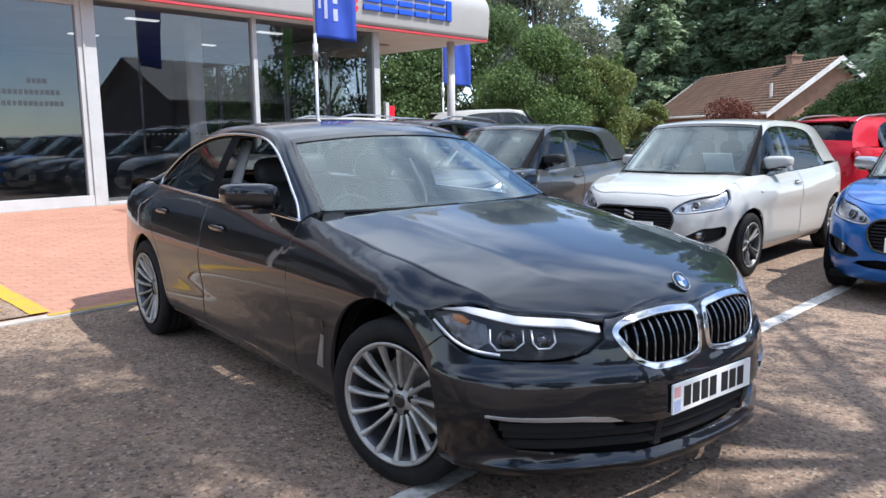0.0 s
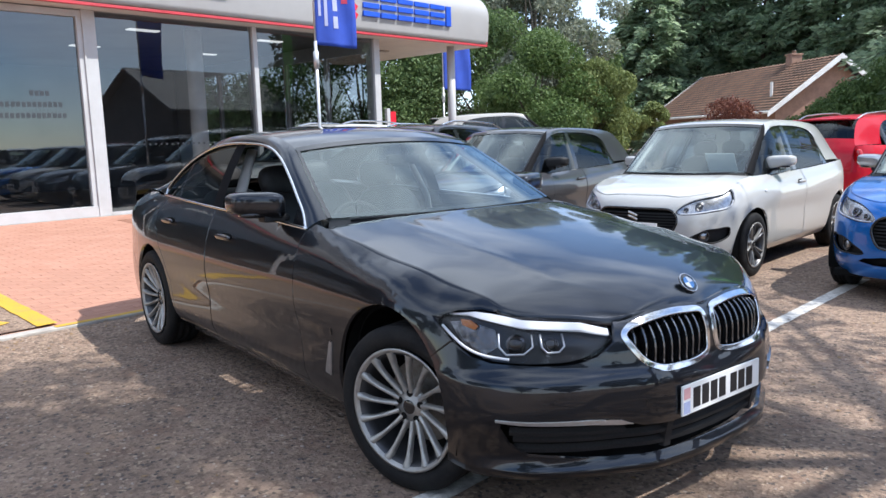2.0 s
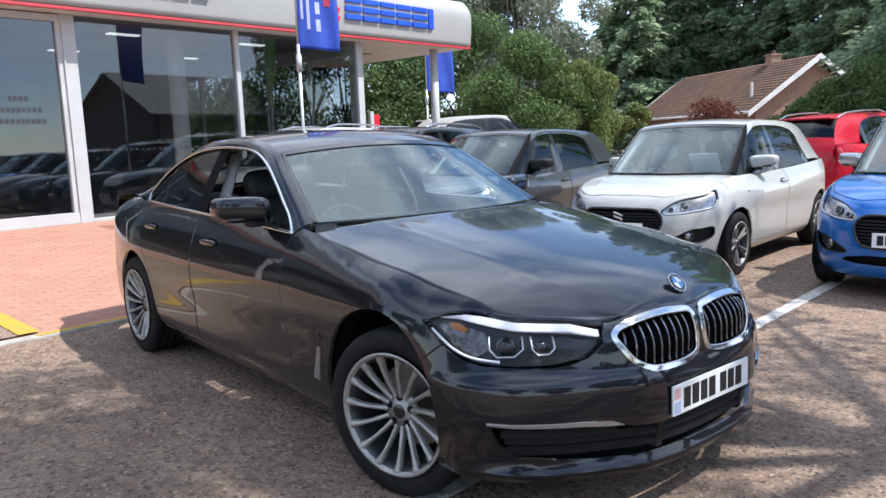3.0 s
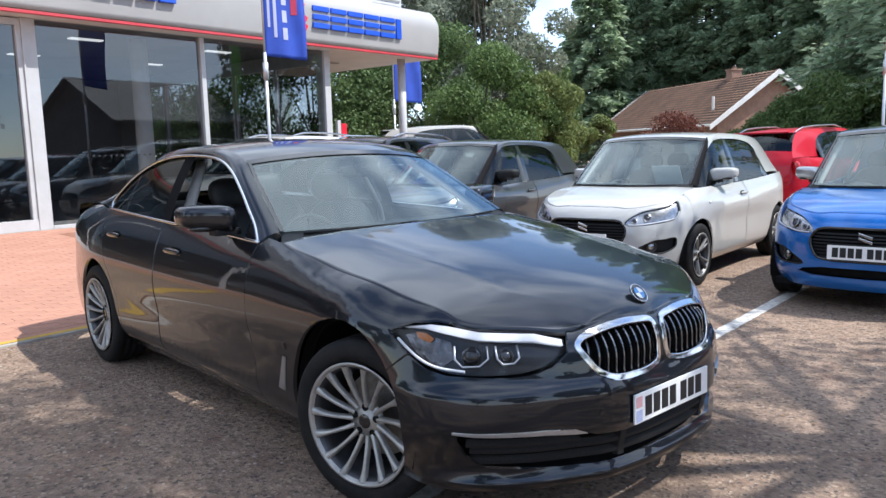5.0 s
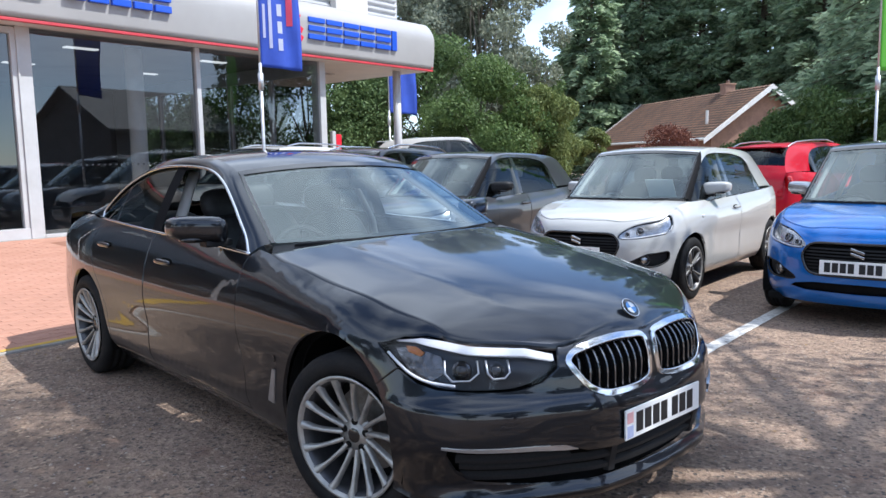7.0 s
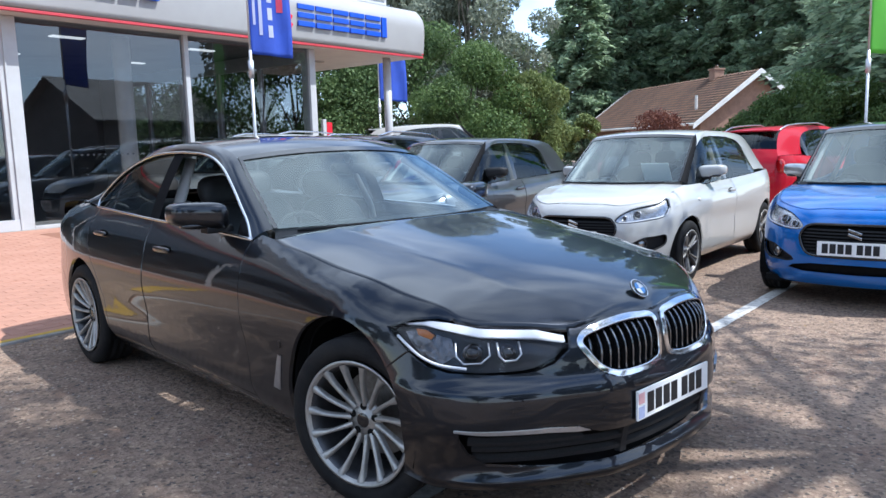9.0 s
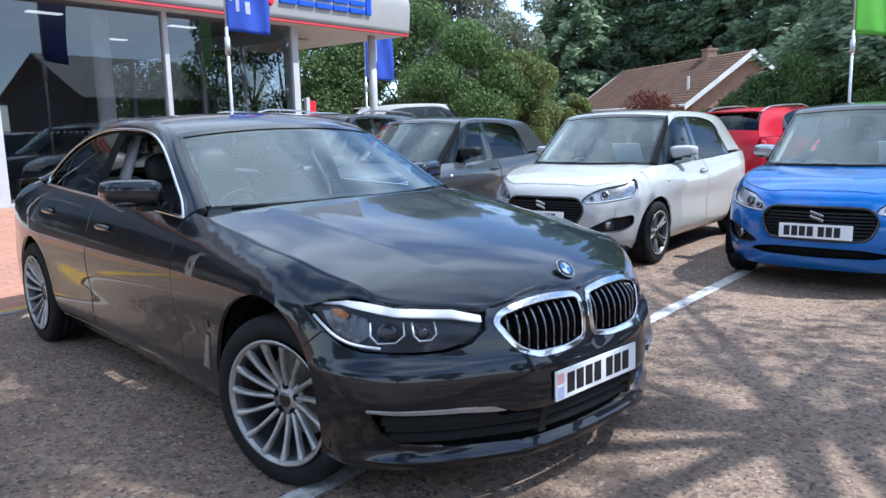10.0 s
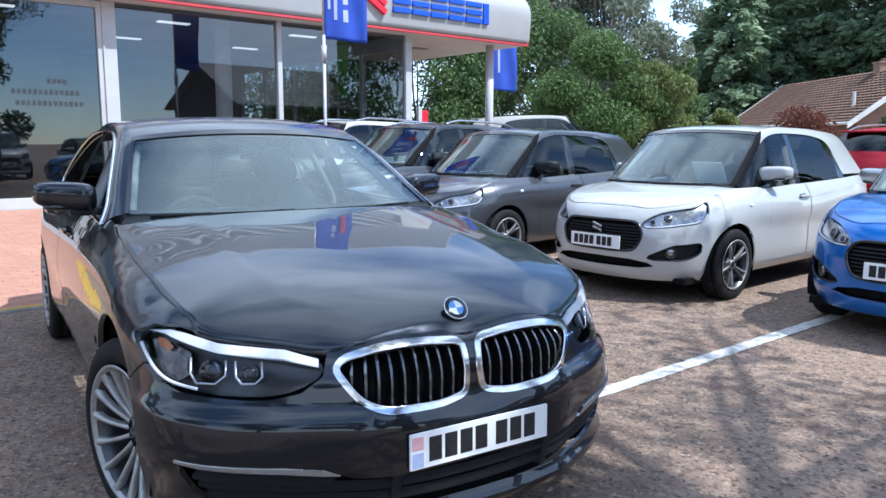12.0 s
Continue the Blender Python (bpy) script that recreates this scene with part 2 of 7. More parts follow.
def box(bm, x0, x1, y0, y1, z0, z1, bevel=0.0, m=None):
    """A box with optional bevel, added to bm."""
    b = bmesh.new()
    bmesh.ops.create_cube(b, size=1.0)
    bmesh.ops.scale(b, vec=(x1 - x0, y1 - y0, z1 - z0), verts=b.verts)
    bmesh.ops.translate(b, vec=((x0 + x1) / 2, (y0 + y1) / 2, (z0 + z1) / 2), verts=b.verts)
    if bevel:
        bmesh.ops.bevel(b, geom=list(b.edges), offset=bevel, segments=2, affect="EDGES", profile=0.6)
    if m is not None:
        b.transform(m)
    add_to(bm, b)
    return bm


def add_to(bm, b):
    me = bpy.data.meshes.new("tmp")
    b.to_mesh(me)
    b.free()
    bm.from_mesh(me)
    bpy.data.meshes.remove(me)


def B():
    return bmesh.new()


def cyl(bm, p0, p1, r0, r1=None, seg=12, cap=True):
    """A tapered tube from p0 to p1."""
    r1 = r0 if r1 is None else r1
    p0, p1 = Vector(p0), Vector(p1)
    q = (p1 - p0).to_track_quat("Z", "Y")
    ring = [[bm.verts.new(p + q @ Vector((r * math.cos(2 * math.pi * i / seg), r * math.sin(2 * math.pi * i / seg), 0))) for i in range(seg)] for p, r in ((p0, r0), (p1, r1))]
    for i in range(seg):
        j = (i + 1) % seg
        bm.faces.new((ring[0][i], ring[0][j], ring[1][j], ring[1][i]))
    if cap:
        bm.faces.new(ring[0][::-1])
        bm.faces.new(ring[1])
    return bm


def sweep(bm, pts, r, seg=8, closed=False, flat=1.0):
    """A tube along points."""
    pts = [Vector(p) for p in pts]
    rings, k = [], len(pts)
    for i, p in enumerate(pts):
        a, b = (pts[i - 1], pts[(i + 1) % k]) if closed else (pts[max(i - 1, 0)], pts[min(i + 1, k - 1)])
        q = (b - a).normalized().to_track_quat("Z", "Y")
        rr = r[i] if isinstance(r, (list, tuple)) else r
        rings.append([bm.verts.new(p + q @ Vector((rr * math.cos(2 * math.pi * j / seg), flat * rr * math.sin(2 * math.pi * j / seg), 0))) for j in range(seg)])
    for i in range(k if closed else k - 1):
        a, b = rings[i], rings[(i + 1) % k]
        for j in range(seg):
            bm.faces.new((a[j], a[(j + 1) % seg], b[(j + 1) % seg], b[j]))
    if not closed:
        bm.faces.new(rings[0][::-1])
        bm.faces.new(rings[-1])
    return bm


def lathe(bm, prof, seg=48, m=None, closed=False):
    """Turns (radius, y) pairs round the y axis."""
    rings = []
    for r, y in prof:
        rings.append([bm.verts.new((m or Matrix()) @ Vector((r * math.cos(2 * math.pi * i / seg), y, r * math.sin(2 * math.pi * i / seg)))) for i in range(seg)])
    n_ = len(rings)
    for k in range(n_ if closed else n_ - 1):
        a, b = rings[k], rings[(k + 1) % n_]
        for i in range(seg):
            bm.faces.new((a[i], a[(i + 1) % seg], b[(i + 1) % seg], b[i]))
    return bm


# ---- ground ----
gm = bmesh.new()
bmesh.ops.create_grid(gm, x_segments=40, y_segments=40, size=400)
ground = tagged(part("ground", gm, M["tarmac"]), "worn brown-grey tarmac of the car park with grit and dust", "ground", kind="structure")

# the bays' white line


def painted_line(p0, p1, width, name="parking_line"):
    p0, p1 = Vector(p0), Vector(p1)
    d = (p1 - p0).normalized()
    s = Vector((-d.y, d.x, 0)) * width / 2
    rng = random.Random(5)
    n_ = max(2, int((p1 - p0).length / 0.06))
    v, f = [], []
    for i in range(n_ + 1):
        p = p0 + d * (p1 - p0).length * i / n_
        for sg in (-1, 1):
            v.append(p + s * sg * (1 + rng.uniform(-0.09, 0.07)))
    v = [Vector((a.x, a.y, 0.005)) for a in v]
    for i in range(n_):
        f.append((2 * i, 2 * i + 1, 2 * i + 3, 2 * i + 2))
    ob = part(name, raw(v, f), M["line"])
    return tagged(ob, "worn white painted bay line on the tarmac", "line", kind="structure")


painted_line((1.66, -1.05, 0), (0.93, 4.65, 0), 0.105)

# ---- showroom: local x along the front, y into the building ----
FAC = Matrix(((-0.139, -0.990, 0, -0.990 * 9.03), (0.990, -0.139, 0, -0.139 * 9.03), (0, 0, 1, 0), (0, 0, 0, 1)))
# ---- apron of clay pavers, kerb and yellow lines ----
apron = thing("paved_apron", FAC, kind="structure")
AP0, AP1, AZ0, AZ1 = -6.28, 0.05, 0.014, 0.30
b = B()
for w0, w1, y0, z0 in ((-14, 1.9, AP0, AZ0 + 0.0005), (1.9, 13, -0.62, AZ1 - 0.03)):
    vs = [b.verts.new(p) for p in ((w0, y0, -0.05), (w1, y0, -0.05), (w1, AP1, -0.05), (w0, AP1, -0.05), (w0, y0, z0), (w1, y0, z0), (w1, AP1, AZ1 + 0.0005), (w0, AP1, AZ1 + 0.0005))]
    for f in ((0, 3, 2, 1), (4, 5, 6, 7), (0, 1, 5, 4), (1, 2, 6, 5), (2, 3, 7, 6), (3, 0, 4, 7)):
        b.faces.new([vs[i] for i in f])
part("paver_bed", b, M["paver_bed"], apron)
edge = B()
box(edge, -14, 1.9, AP0 - 0.12, AP0 - 0.002, -0.05, AZ0 + 0.006, 0.008)
part("kerb", edge, M["kerb"], apron)


def strip(pts, z_of, width, name, material, parent, jitter=0.06, lift=0.004):
    """A painted stripe along points of the apron's plan."""
    rng = random.Random(11)
    v, f = [], []
    for a, c in zip(pts[:-1], pts[1:]):
        a, c = Vector((*a, 0)), Vector((*c, 0))
        d = (c - a).normalized()
        s = Vector((-d.y, d.x, 0)) * width / 2
        n_ = max(2, int((c - a).length / 0.08))
        k0 = len(v)
        for i in range(n_ + 1):
            p = a.lerp(c, i / n_)
            for sg in (1, -1):
                q = p + s * sg * (1 + rng.uniform(-jitter, jitter))
                v.append((q.x, q.y, z_of(q.y) + lift))
        f += [(k0 + 2 * i, k0 + 2 * i + 1, k0 + 2 * i + 3, k0 + 2 * i + 2) for i in range(n_)]
    return part(name, raw(v, f), material, parent)


def apron_z(y):
    return AZ0 + (AZ1 - AZ0) * (y - AP0) / (AP1 - AP0)


strip([(-1.02, AP0 - 0.06), (1.9, AP0 - 0.06)], lambda y: AZ0 + 0.006, 0.07, "yellow_edge_line", M["yellow"], apron, 0.12)
# tarmac bay let into the apron, with its yellow border
inlay = B()
vs = [inlay.verts.new(p) for p in ((-5.2, AP0 + 0.02, AZ0 + 0.016), (-1.1, AP0 + 0.02, AZ0 + 0.016), (-1.1, -2.4, apron_z(-2.4) + 0.016), (-5.2, -2.4, apron_z(-2.4) + 0.016))]
inlay.faces.new(vs)
part("tarmac_bay", inlay, M["tarmac"], apron)
strip([(-1.05, AP0 + 0.01), (-1.05, -2.4)], lambda y: apron_z(y) + 0.018, 0.15, "yellow_bay_line", M["yellow"], apron)
strip([(-1.10, -2.45), (-5.2, -2.45)], lambda y: apron_z(y) + 0.018, 0.15, "yellow_bay_line", M["yellow"], apron)
strip([(-1.3, AP0 + 0.25), (-3.1, -2.6)], lambda y: apron_z(y) + 0.018, 0.15, "yellow_hatch_line", M["yellow"], apron)
strip([(-3.0, AP0 + 0.25), (-4.8, -2.6)], lambda y: apron_z(y) + 0.018, 0.15, "yellow_hatch_line", M["yellow"], apron)

# ---- showroom ----
show = tagged(thing("showroom", FAC), "white car showroom with a curved fascia and large windows", "building")
ZS, ZT = 0.30, 3.56
W0, W1 = -9.0, 8.05
MULL = [-7.1, -4.07, -1.04, 2.0, 5.02, 8.05]
for i, w in enumerate(MULL):
    b = B()
    half = 0.10 if abs(w - 2.0) < 0.1 else 0.045
    if w > 8:
        half = 0.08
    box(b, w - half, w + half, -0.05, 0.09, ZS + 0.001, ZT, 0.006)
    if half == 0.10:
        box(b, w - 0.115, w - 0.085, -0.075, -0.048, ZS + 0.002, ZT - 0.002, 0.004)
    part("mullion", b, M["white_metal"], show)
for w0, w1 in zip(MULL[:-1], MULL[1:]):
    a, c = w0 + (0.10 if abs(w0 - 2) < 0.1 else 0.045), w1 - (0.10 if abs(w1 - 2) < 0.1 else 0.045)
    door = w1 < 2.5 and w1 > 1.5
    sill = 0.17 if door else 0.05
    b = B()
    box(b, a, c, -0.06, 0.08, ZS + 0.002, ZS + sill, 0.005)
    if door:
        box(b, c - 0.09, c - 0.001, -0.045, 0.07, ZS + sill, ZT - 0.02, 0.005)
        box(b, a, c - 0.09, -0.045, 0.07, ZT - 0.12, ZT - 0.02, 0.005)
    part("window_frame", b, M["white_metal"], show)
    x1_ = c - (0.09 if door else 0)
    g = part("pane", raw([(a, 0.016, ZS + sill), (x1_, 0.016, ZS + sill), (x1_, 0.016, ZT), (a, 0.016, ZT)], [(0, 1, 2, 3)]), M["shop_glass"], show)
    g.visible_shadow = False
# plinth strip under the frames
b = B()
box(b, W0, W1 + 0.1, -0.09, 0.10, 0.05, ZS, 0.004)
part("plinth", b, M["kerb"], show)

# curved fascia: profile in (y, z), run along the front and closed by a rounded end
FW1, FY = 11.35, -0.43
prof = [(0.35, 3.60), (FY + 0.02, 3.60), (FY - 0.01, 3.61)]
for k in range(13):
    t_ = k / 12
    prof.append((FY - 0.02 - 0.10 * math.sin(math.pi * (0.15 + 0.55 * t_)) + 0.34 * max(0, t_ - 0.62) ** 2 * 4, 3.615 + 1.05 * t_))
prof += [(FY + 0.55, 4.71), (0.35, 4.71)]
v, f = [], []
stations = [W0] + [W0 + (FW1 - 0.2 - W0) * k / 10 for k in range(1, 11)] + [FW1 - 0.09, FW1 - 0.03, FW1]
for si, w in enumerate(stations):
    sh = max(0.0, (w - (FW1 - 0.2)) / 0.2)
    pull = 0.16 * sh ** 3
    for y, z in prof:
        zz = z if z < 3.62 else z - pull * 0.5 * (z - 3.6)
        v.append((w, y + (pull if y < 0 else 0), zz))
n_ = len(prof)
for s_ in range(len(stations) - 1):
    for k in range(n_ - 1):
        f.append((s_ * n_ + k, (s_ + 1) * n_ + k, (s_ + 1) * n_ + k + 1, s_ * n_ + k + 1))
f.append(tuple((len(stations) - 1) * n_ + k for k in range(n_)))
me = raw(v, f, True)
fascia = part("fascia", me, M["fascia"], show, "curved white fascia")
for z0, z1, d in ((3.555, 3.60, 0.012), (3.628, 3.655, 0.022)):
    b = B()
    box(b, W0, FW1 - 0.12, FY - 0.045 - d, FY + 0.03, z0, z1, 0.004)
    part("red_trim", b, M["red_trim"], show)
b = B()
box(b, W0, FW1 - 0.14, FY + 0.0, 0.0, 3.562, 3.598)
part("fascia_soffit", b, M["soffit"], show)
b = B()
box(b, W1 + 0.06, FW1 - 0.15, 0.0, 4.6, 3.566, 3.72)
part("canopy_soffit", b, M["soffit"], show)
b = B()
box(b, 9.35, 9.75, 1.4, 1.55, 3.535, 3.564, 0.006)
part("soffit_light", b, M["kerb"], show)
b = B()
cyl(b, (10.50, 0.05, 0.2), (10.50, 0.05, 3.566), 0.095, seg=24)
part("pillar", b, M["white_metal"], show, smooth=True)
# corrugated upper storey
CLAD_Z = 7.1
v, f = [], []
rows_ = 72
for k in range(rows_ + 1):
    z = 4.55 + (CLAD_Z - 4.55) * k / rows_
    off = 0.06 * (0, 1, 1, 0)[k % 4]
    for w in (W0, 10.9):
        v.append((w, 0.42 - off, z))
for k in range(rows_):
    f.append((2 * k, 2 * k + 1, 2 * k + 3, 2 * k + 2))
part("upper_cladding", raw(v, f), M["cladding"], show)
b = B()
box(b, 10.86, 10.95, 0.40, 9.0, 4.5, CLAD_Z)
box(b, W0, 10.95, 0.36, 9.0, CLAD_Z - 0.04, CLAD_Z + 0.07)
part("upper_edge", b, M["cladding"], show)
b = B()
box(b, 8.75, 9.75, 0.20, 0.40, 4.72, 5.3, 0.02)
part("vent_box", b, M["soffit"], show)
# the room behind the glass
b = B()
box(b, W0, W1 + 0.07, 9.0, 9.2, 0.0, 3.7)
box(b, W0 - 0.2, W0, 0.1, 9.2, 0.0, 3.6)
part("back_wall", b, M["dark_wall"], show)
b = B()
box(b, W0, W1 - 0.03, 0.1, 9.0, 0.2, 0.305)
part("showroom_floor", b, M["in_floor"], show)
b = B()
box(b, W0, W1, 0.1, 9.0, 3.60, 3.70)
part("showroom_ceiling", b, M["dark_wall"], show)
# side return at the corner with its own windows
b = B()
for y0, y1 in ((0.1, 0.28), (1.7, 1.8), (3.3, 3.4), (4.9, 5.0), (6.5, 6.6), (8.0, 9.0)):
    box(b, W1 - 0.03, W1 + 0.07, y0, y1, 0.2, 3.566)
box(b, W1 - 0.028, W1 + 0.068, 0.28, 8.0, 0.2, 0.9)
box(b, W1 - 0.028, W1 + 0.068, 0.1, 9.0, 3.3, 3.605)
part("side_wall", b, M["white_metal"], show)
part("side_pane", raw([(W1 + 0.02, 0.28, 0.9), (W1 + 0.02, 8.0, 0.9), (W1 + 0.02, 8.0, 3.3), (W1 + 0.02, 0.28, 3.3)], [(0, 1, 2, 3)]), M["shop_glass"], show).visible_shadow = False
# pale decals on the panes: a row of dots, and lines of writing too faint to read
for k in range(26):
    b = B()
    box(b, 2.35 + 0.1 * k, 2.38 + 0.1 * k, 0.008, 0.012, 1.43, 1.455)
    part("pane_dot", b, M["plate_pale"], show)
for x0, x1, z0 in ((1.05, 1.42, 2.22), (0.55, 1.55, 2.05), (0.6, 1.6, 1.88)):
    n_ = int((x1 - x0) / 0.075)
    for k in range(n_):
        b = B()
        box(b, x0 + 0.075 * k, x0 + 0.075 * k + 0.05, 0.008, 0.012, z0, z0 + 0.075)
        part("pane_print", b, M["plate_pale"], show)
# interior column and ceiling lights, seen dimly through the panes
M["lamp_glow"] = mat("lamp_glow", (1.0, 0.97, 0.9), emit=0.6)
for wx in (4.45, -1.6):
    b = B()
    cyl(b, (wx, 1.2, 0.3), (wx, 1.2, 3.6), 0.16, seg=20)
    part("column", b, M["white_paint"], show, smooth=True)
for wx in (-2.6, 0.4, 3.4, 6.2):
    for yy in (1.6, 4.4):
        b = B()
        box(b, wx, wx + 0.6, yy, yy + 0.16, 3.575, 3.598)
        part("ceiling_light", b, M["lamp_glow"], show)


# raised sign shapes on the fascia: plain blocks in place of a brand's letters
def rounded_block(bm, x0, x1, z0, z1, y0, y1, slots=()):
    """An upright block with slots cut across it."""
    cuts = [z0] + [c for s_ in slots for c in s_] + [z1]
    for a, c in zip(cuts[::2], cuts[1::2]):
        box(bm, x0, x1, y0, y1, a, c, 0.012)


def fascia_y(z):
    t_ = min(1, max(0, (z - 3.615) / 1.05))
    return FY - 0.02 - 0.10 * math.sin(math.pi * (0.15 + 0.55 * t_)) + 0.34 * max(0, t_ - 0.62) ** 2 * 4


sign = tagged(thing("fascia_sign", FAC), "raised blue sign shapes with a red emblem on white fascia", "sign")
x = 7.27
for wd in (0.44, 0.44, 0.44, 0.44, 0.46, 0.16):
    b = B()
    rounded_block(b, x, x + wd, 3.90, 4.34, fascia_y(4.1) - 0.035, fascia_y(4.1) + 0.06, ((4.005, 4.065), (4.175, 4.235)) if wd > 0.3 else ())
    part("sign_block", b, M["blue_sign"], sign, "blue sign block")
    x += wd + 0.045
b = B()
for (xa, za), (xb, zb) in (((6.62, 4.30), (7.08, 4.02)), ((6.62, 4.14), (7.08, 3.86)), ((6.74, 4.44), (7.02, 4.27))):
    q = math.atan2(zb - za, xb - xa)
    L_ = math.hypot(xb - xa, zb - za)
    box(b, -L_ / 2, L_ / 2, fascia_y(4.1) - 0.06, fascia_y(4.1) + 0.06, -0.055, 0.055, 0.008, Matrix.Translation(((xa + xb) / 2, 0, (za + zb) / 2)) @ Matrix.Rotation(-q, 4, "Y"))
part("emblem", b, M["red_sign"], sign, "red emblem")
sign2 = tagged(thing("fascia_sign", FAC), "second row of raised blue sign shapes on the white fascia", "sign")
x = 4.22
for wd, tall in ((0.30, 0), (0.32, 1), (0.32, 0), (0.32, 0), (0.32, 1), (0.2, -1), (0.32, 0), (0.30, 1), (0.3, 0), (0.3, 1)):
    if tall >= 0:
        b = B()
        rounded_block(b, x - wd, x, 3.97, 4.27 + 0.16 * tall, fascia_y(4.12) - 0.06, fascia_y(4.12) + 0.06, ((4.085, 4.15),))
        part("sign_block", b, M["blue_sign"], sign2, "blue sign block")
    x -= wd + 0.05

# red and white post by the corner
ob = thing("corner_post", FAC @ pose(8.56, 0.2, 0.25), "short red and white post beside the showroom corner", "post")
b = B()
box(b, -0.09, 0.01, -0.04, 0.04, 0, 1.85, 0.008)
part("post", b, M["white_metal"], ob)
b = B()
box(b, 0.012, 0.17, -0.05, 0.05, 0, 1.78, 0.01)
part("red_panel", b, M["red_sign"], ob)


def flag(name, m, height, bottom, width, material, label, bars=(), wave=0.035, top=None):
    """A feather flag: pole with a sleeve, cloth in soft waves, printed bars."""
    f_ = tagged(thing(name, m), label, "flag", "feather flags")
    b = B()
    cyl(b, (0, 0, 0), (0, 0, bottom + 0.05), 0.026, 0.024, seg=14)
    cyl(b, (0, 0, bottom - 0.35), (0, 0, bottom - 0.1), 0.042, seg=14)
    part("pole", b, M["pole"], f_, smooth=True)
    b = B()
    cyl(b, (0, 0, bottom + 0.05), (0, 0, height), 0.018, 0.012, seg=10)
    part("upper_pole", b, M["pole"], f_, smooth=True)
    b = B()
    lathe(b, [(0.0, 0.0), (0.24, 0.0), (0.24, 0.04), (0.06, 0.07), (0.06, 0.2), (0, 0.2)], 20, Matrix.Rotation(radians(90), 4, "X"))
    part("foot", b, M["pole"], f_, smooth=True)
    nx, nz = 10, 40

    def cloth(x_, z_):
        s_ = x_ / width
        return Vector((x_, wave * math.sin(3.1 * s_ * math.pi + z_ * 2.3) * s_ + 0.03 * math.sin(z_ * 1.7) * s_, z_))
    v_ = [cloth(width * i / nx, bottom + (height - bottom) * k / nz - 0.05 * (i / nx) * (1 - k / nz)) for k in range(nz + 1) for i in range(nx + 1)]
    fc = [(k * (nx + 1) + i, k * (nx + 1) + i + 1, (k + 1) * (nx + 1) + i + 1, (k + 1) * (nx + 1) + i) for k in range(nz) for i in range(nx)]
    cl = part("cloth", raw(v_, fc, True), material, f_)
    so = cl.modifiers.new("thick", "SOLIDIFY")
    so.thickness = 0.004
    for x0, x1, z0, z1, m_ in bars:
        nn = 8
        v_ = []
        for k in range(nn + 1):
            for i in range(5):
                p = cloth(x0 + (x1 - x0) * i / 4, z0 + (z1 - z0) * k / nn)
                v_.append(p + Vector((0, -0.006, 0)))
        fc = [(k * 5 + i, k * 5 + i + 1, (k + 1) * 5 + i + 1, (k + 1) * 5 + i) for k in range(nn) for i in range(4)]
        part("print", raw(v_, fc, True), m_, cl)
    return f_


flag("feather_flag", FAC @ pose(4.2, -2.97, 0.0, 0, 0, -18), 5.2, 2.87, 0.66, M["flag_blue"], "blue feather flag with pale printed bars on a steel pole",
     [(0.30, 0.38, 3.12 + 0.26 * k, 3.30 + 0.26 * k, M["flag_pale"]) for k in range(6)] + [(0.16, 0.21, 3.15, 4.1, M["flag_pale"]), (0.07, 0.11, 3.3, 3.8, M["flag_pale"]), (0.45, 0.54, 3.5, 4.4, M["flag_red"])])
flag("feather_flag", FAC @ pose(12.27, 2.0, 0.0, 0, 0, -20), 5.2, 2.75, 0.85, M["flag_blue"], "blue feather flag behind the canopy pillar",
     [(0.3, 0.36, 3.2, 4.4, M["flag_pale"])])
flag("feather_flag", pose(-0.95, 12.5, 0, 0, 0, 62), 6.5, 2.85, 0.9, M["flag_green"], "bright green feather flag on a tall steel pole")


# ---- trees ----
def leaf_cloud(centres, per, size, seed, squash=0.9, droop=0.0, aspect=2.2):
    """Many small leaf quads, scattered through clumps given as (x, y, z, radius)."""
    rng = np.random.default_rng(seed)
    cs = np.array(centres)
    idx = rng.choice(len(cs), size=per, p=cs[:, 3] ** 2 / np.sum(cs[:, 3] ** 2))
    d = rng.normal(size=(per, 3))
    d /= np.linalg.norm(d, axis=1)[:, None]
    r = cs[idx, 3] * rng.uniform(0.25, 1.0, per) ** 0.45
    p = cs[idx, :3] + d * r[:, None] * np.array([1, 1, squash])
    ax = rng.normal(size=(per, 3)) + np.array([0, 0, -droop])
    ax /= np.linalg.norm(ax, axis=1)[:, None]
    side = np.cross(ax, d + 0.6 * rng.normal(size=(per, 3)))
    side /= np.linalg.norm(side, axis=1)[:, None] + 1e-6
    s = size * rng.uniform(0.6, 1.35, per)[:, None]
    a, c = ax * s * 0.5, side * s * 0.5 / aspect
    v = np.stack([p - a, p + c, p + a, p - c], axis=1).reshape(-1, 3)
    f = np.arange(per * 4).reshape(-1, 4)
    return raw(v.tolist(), f.tolist())


def limb(bm, p0, p1, r0, r1, rng, bend=0.15, seg=7):
    p0, p1 = Vector(p0), Vector(p1)
    L_ = (p1 - p0).length
    off = Vector((rng.uniform(-1, 1), rng.uniform(-1, 1), rng.uniform(-0.3, 0.6))) * L_ * bend
    pts = [p0 * (1 - t_) ** 2 + (p0.lerp(p1, 0.5) + off) * 2 * t_ * (1 - t_) + p1 * t_ ** 2 for t_ in (0, 0.25, 0.5, 0.75, 1)]
    sweep(bm, pts, [r0 + (r1 - r0) * k / 4 for k in range(5)], seg)
    return pts


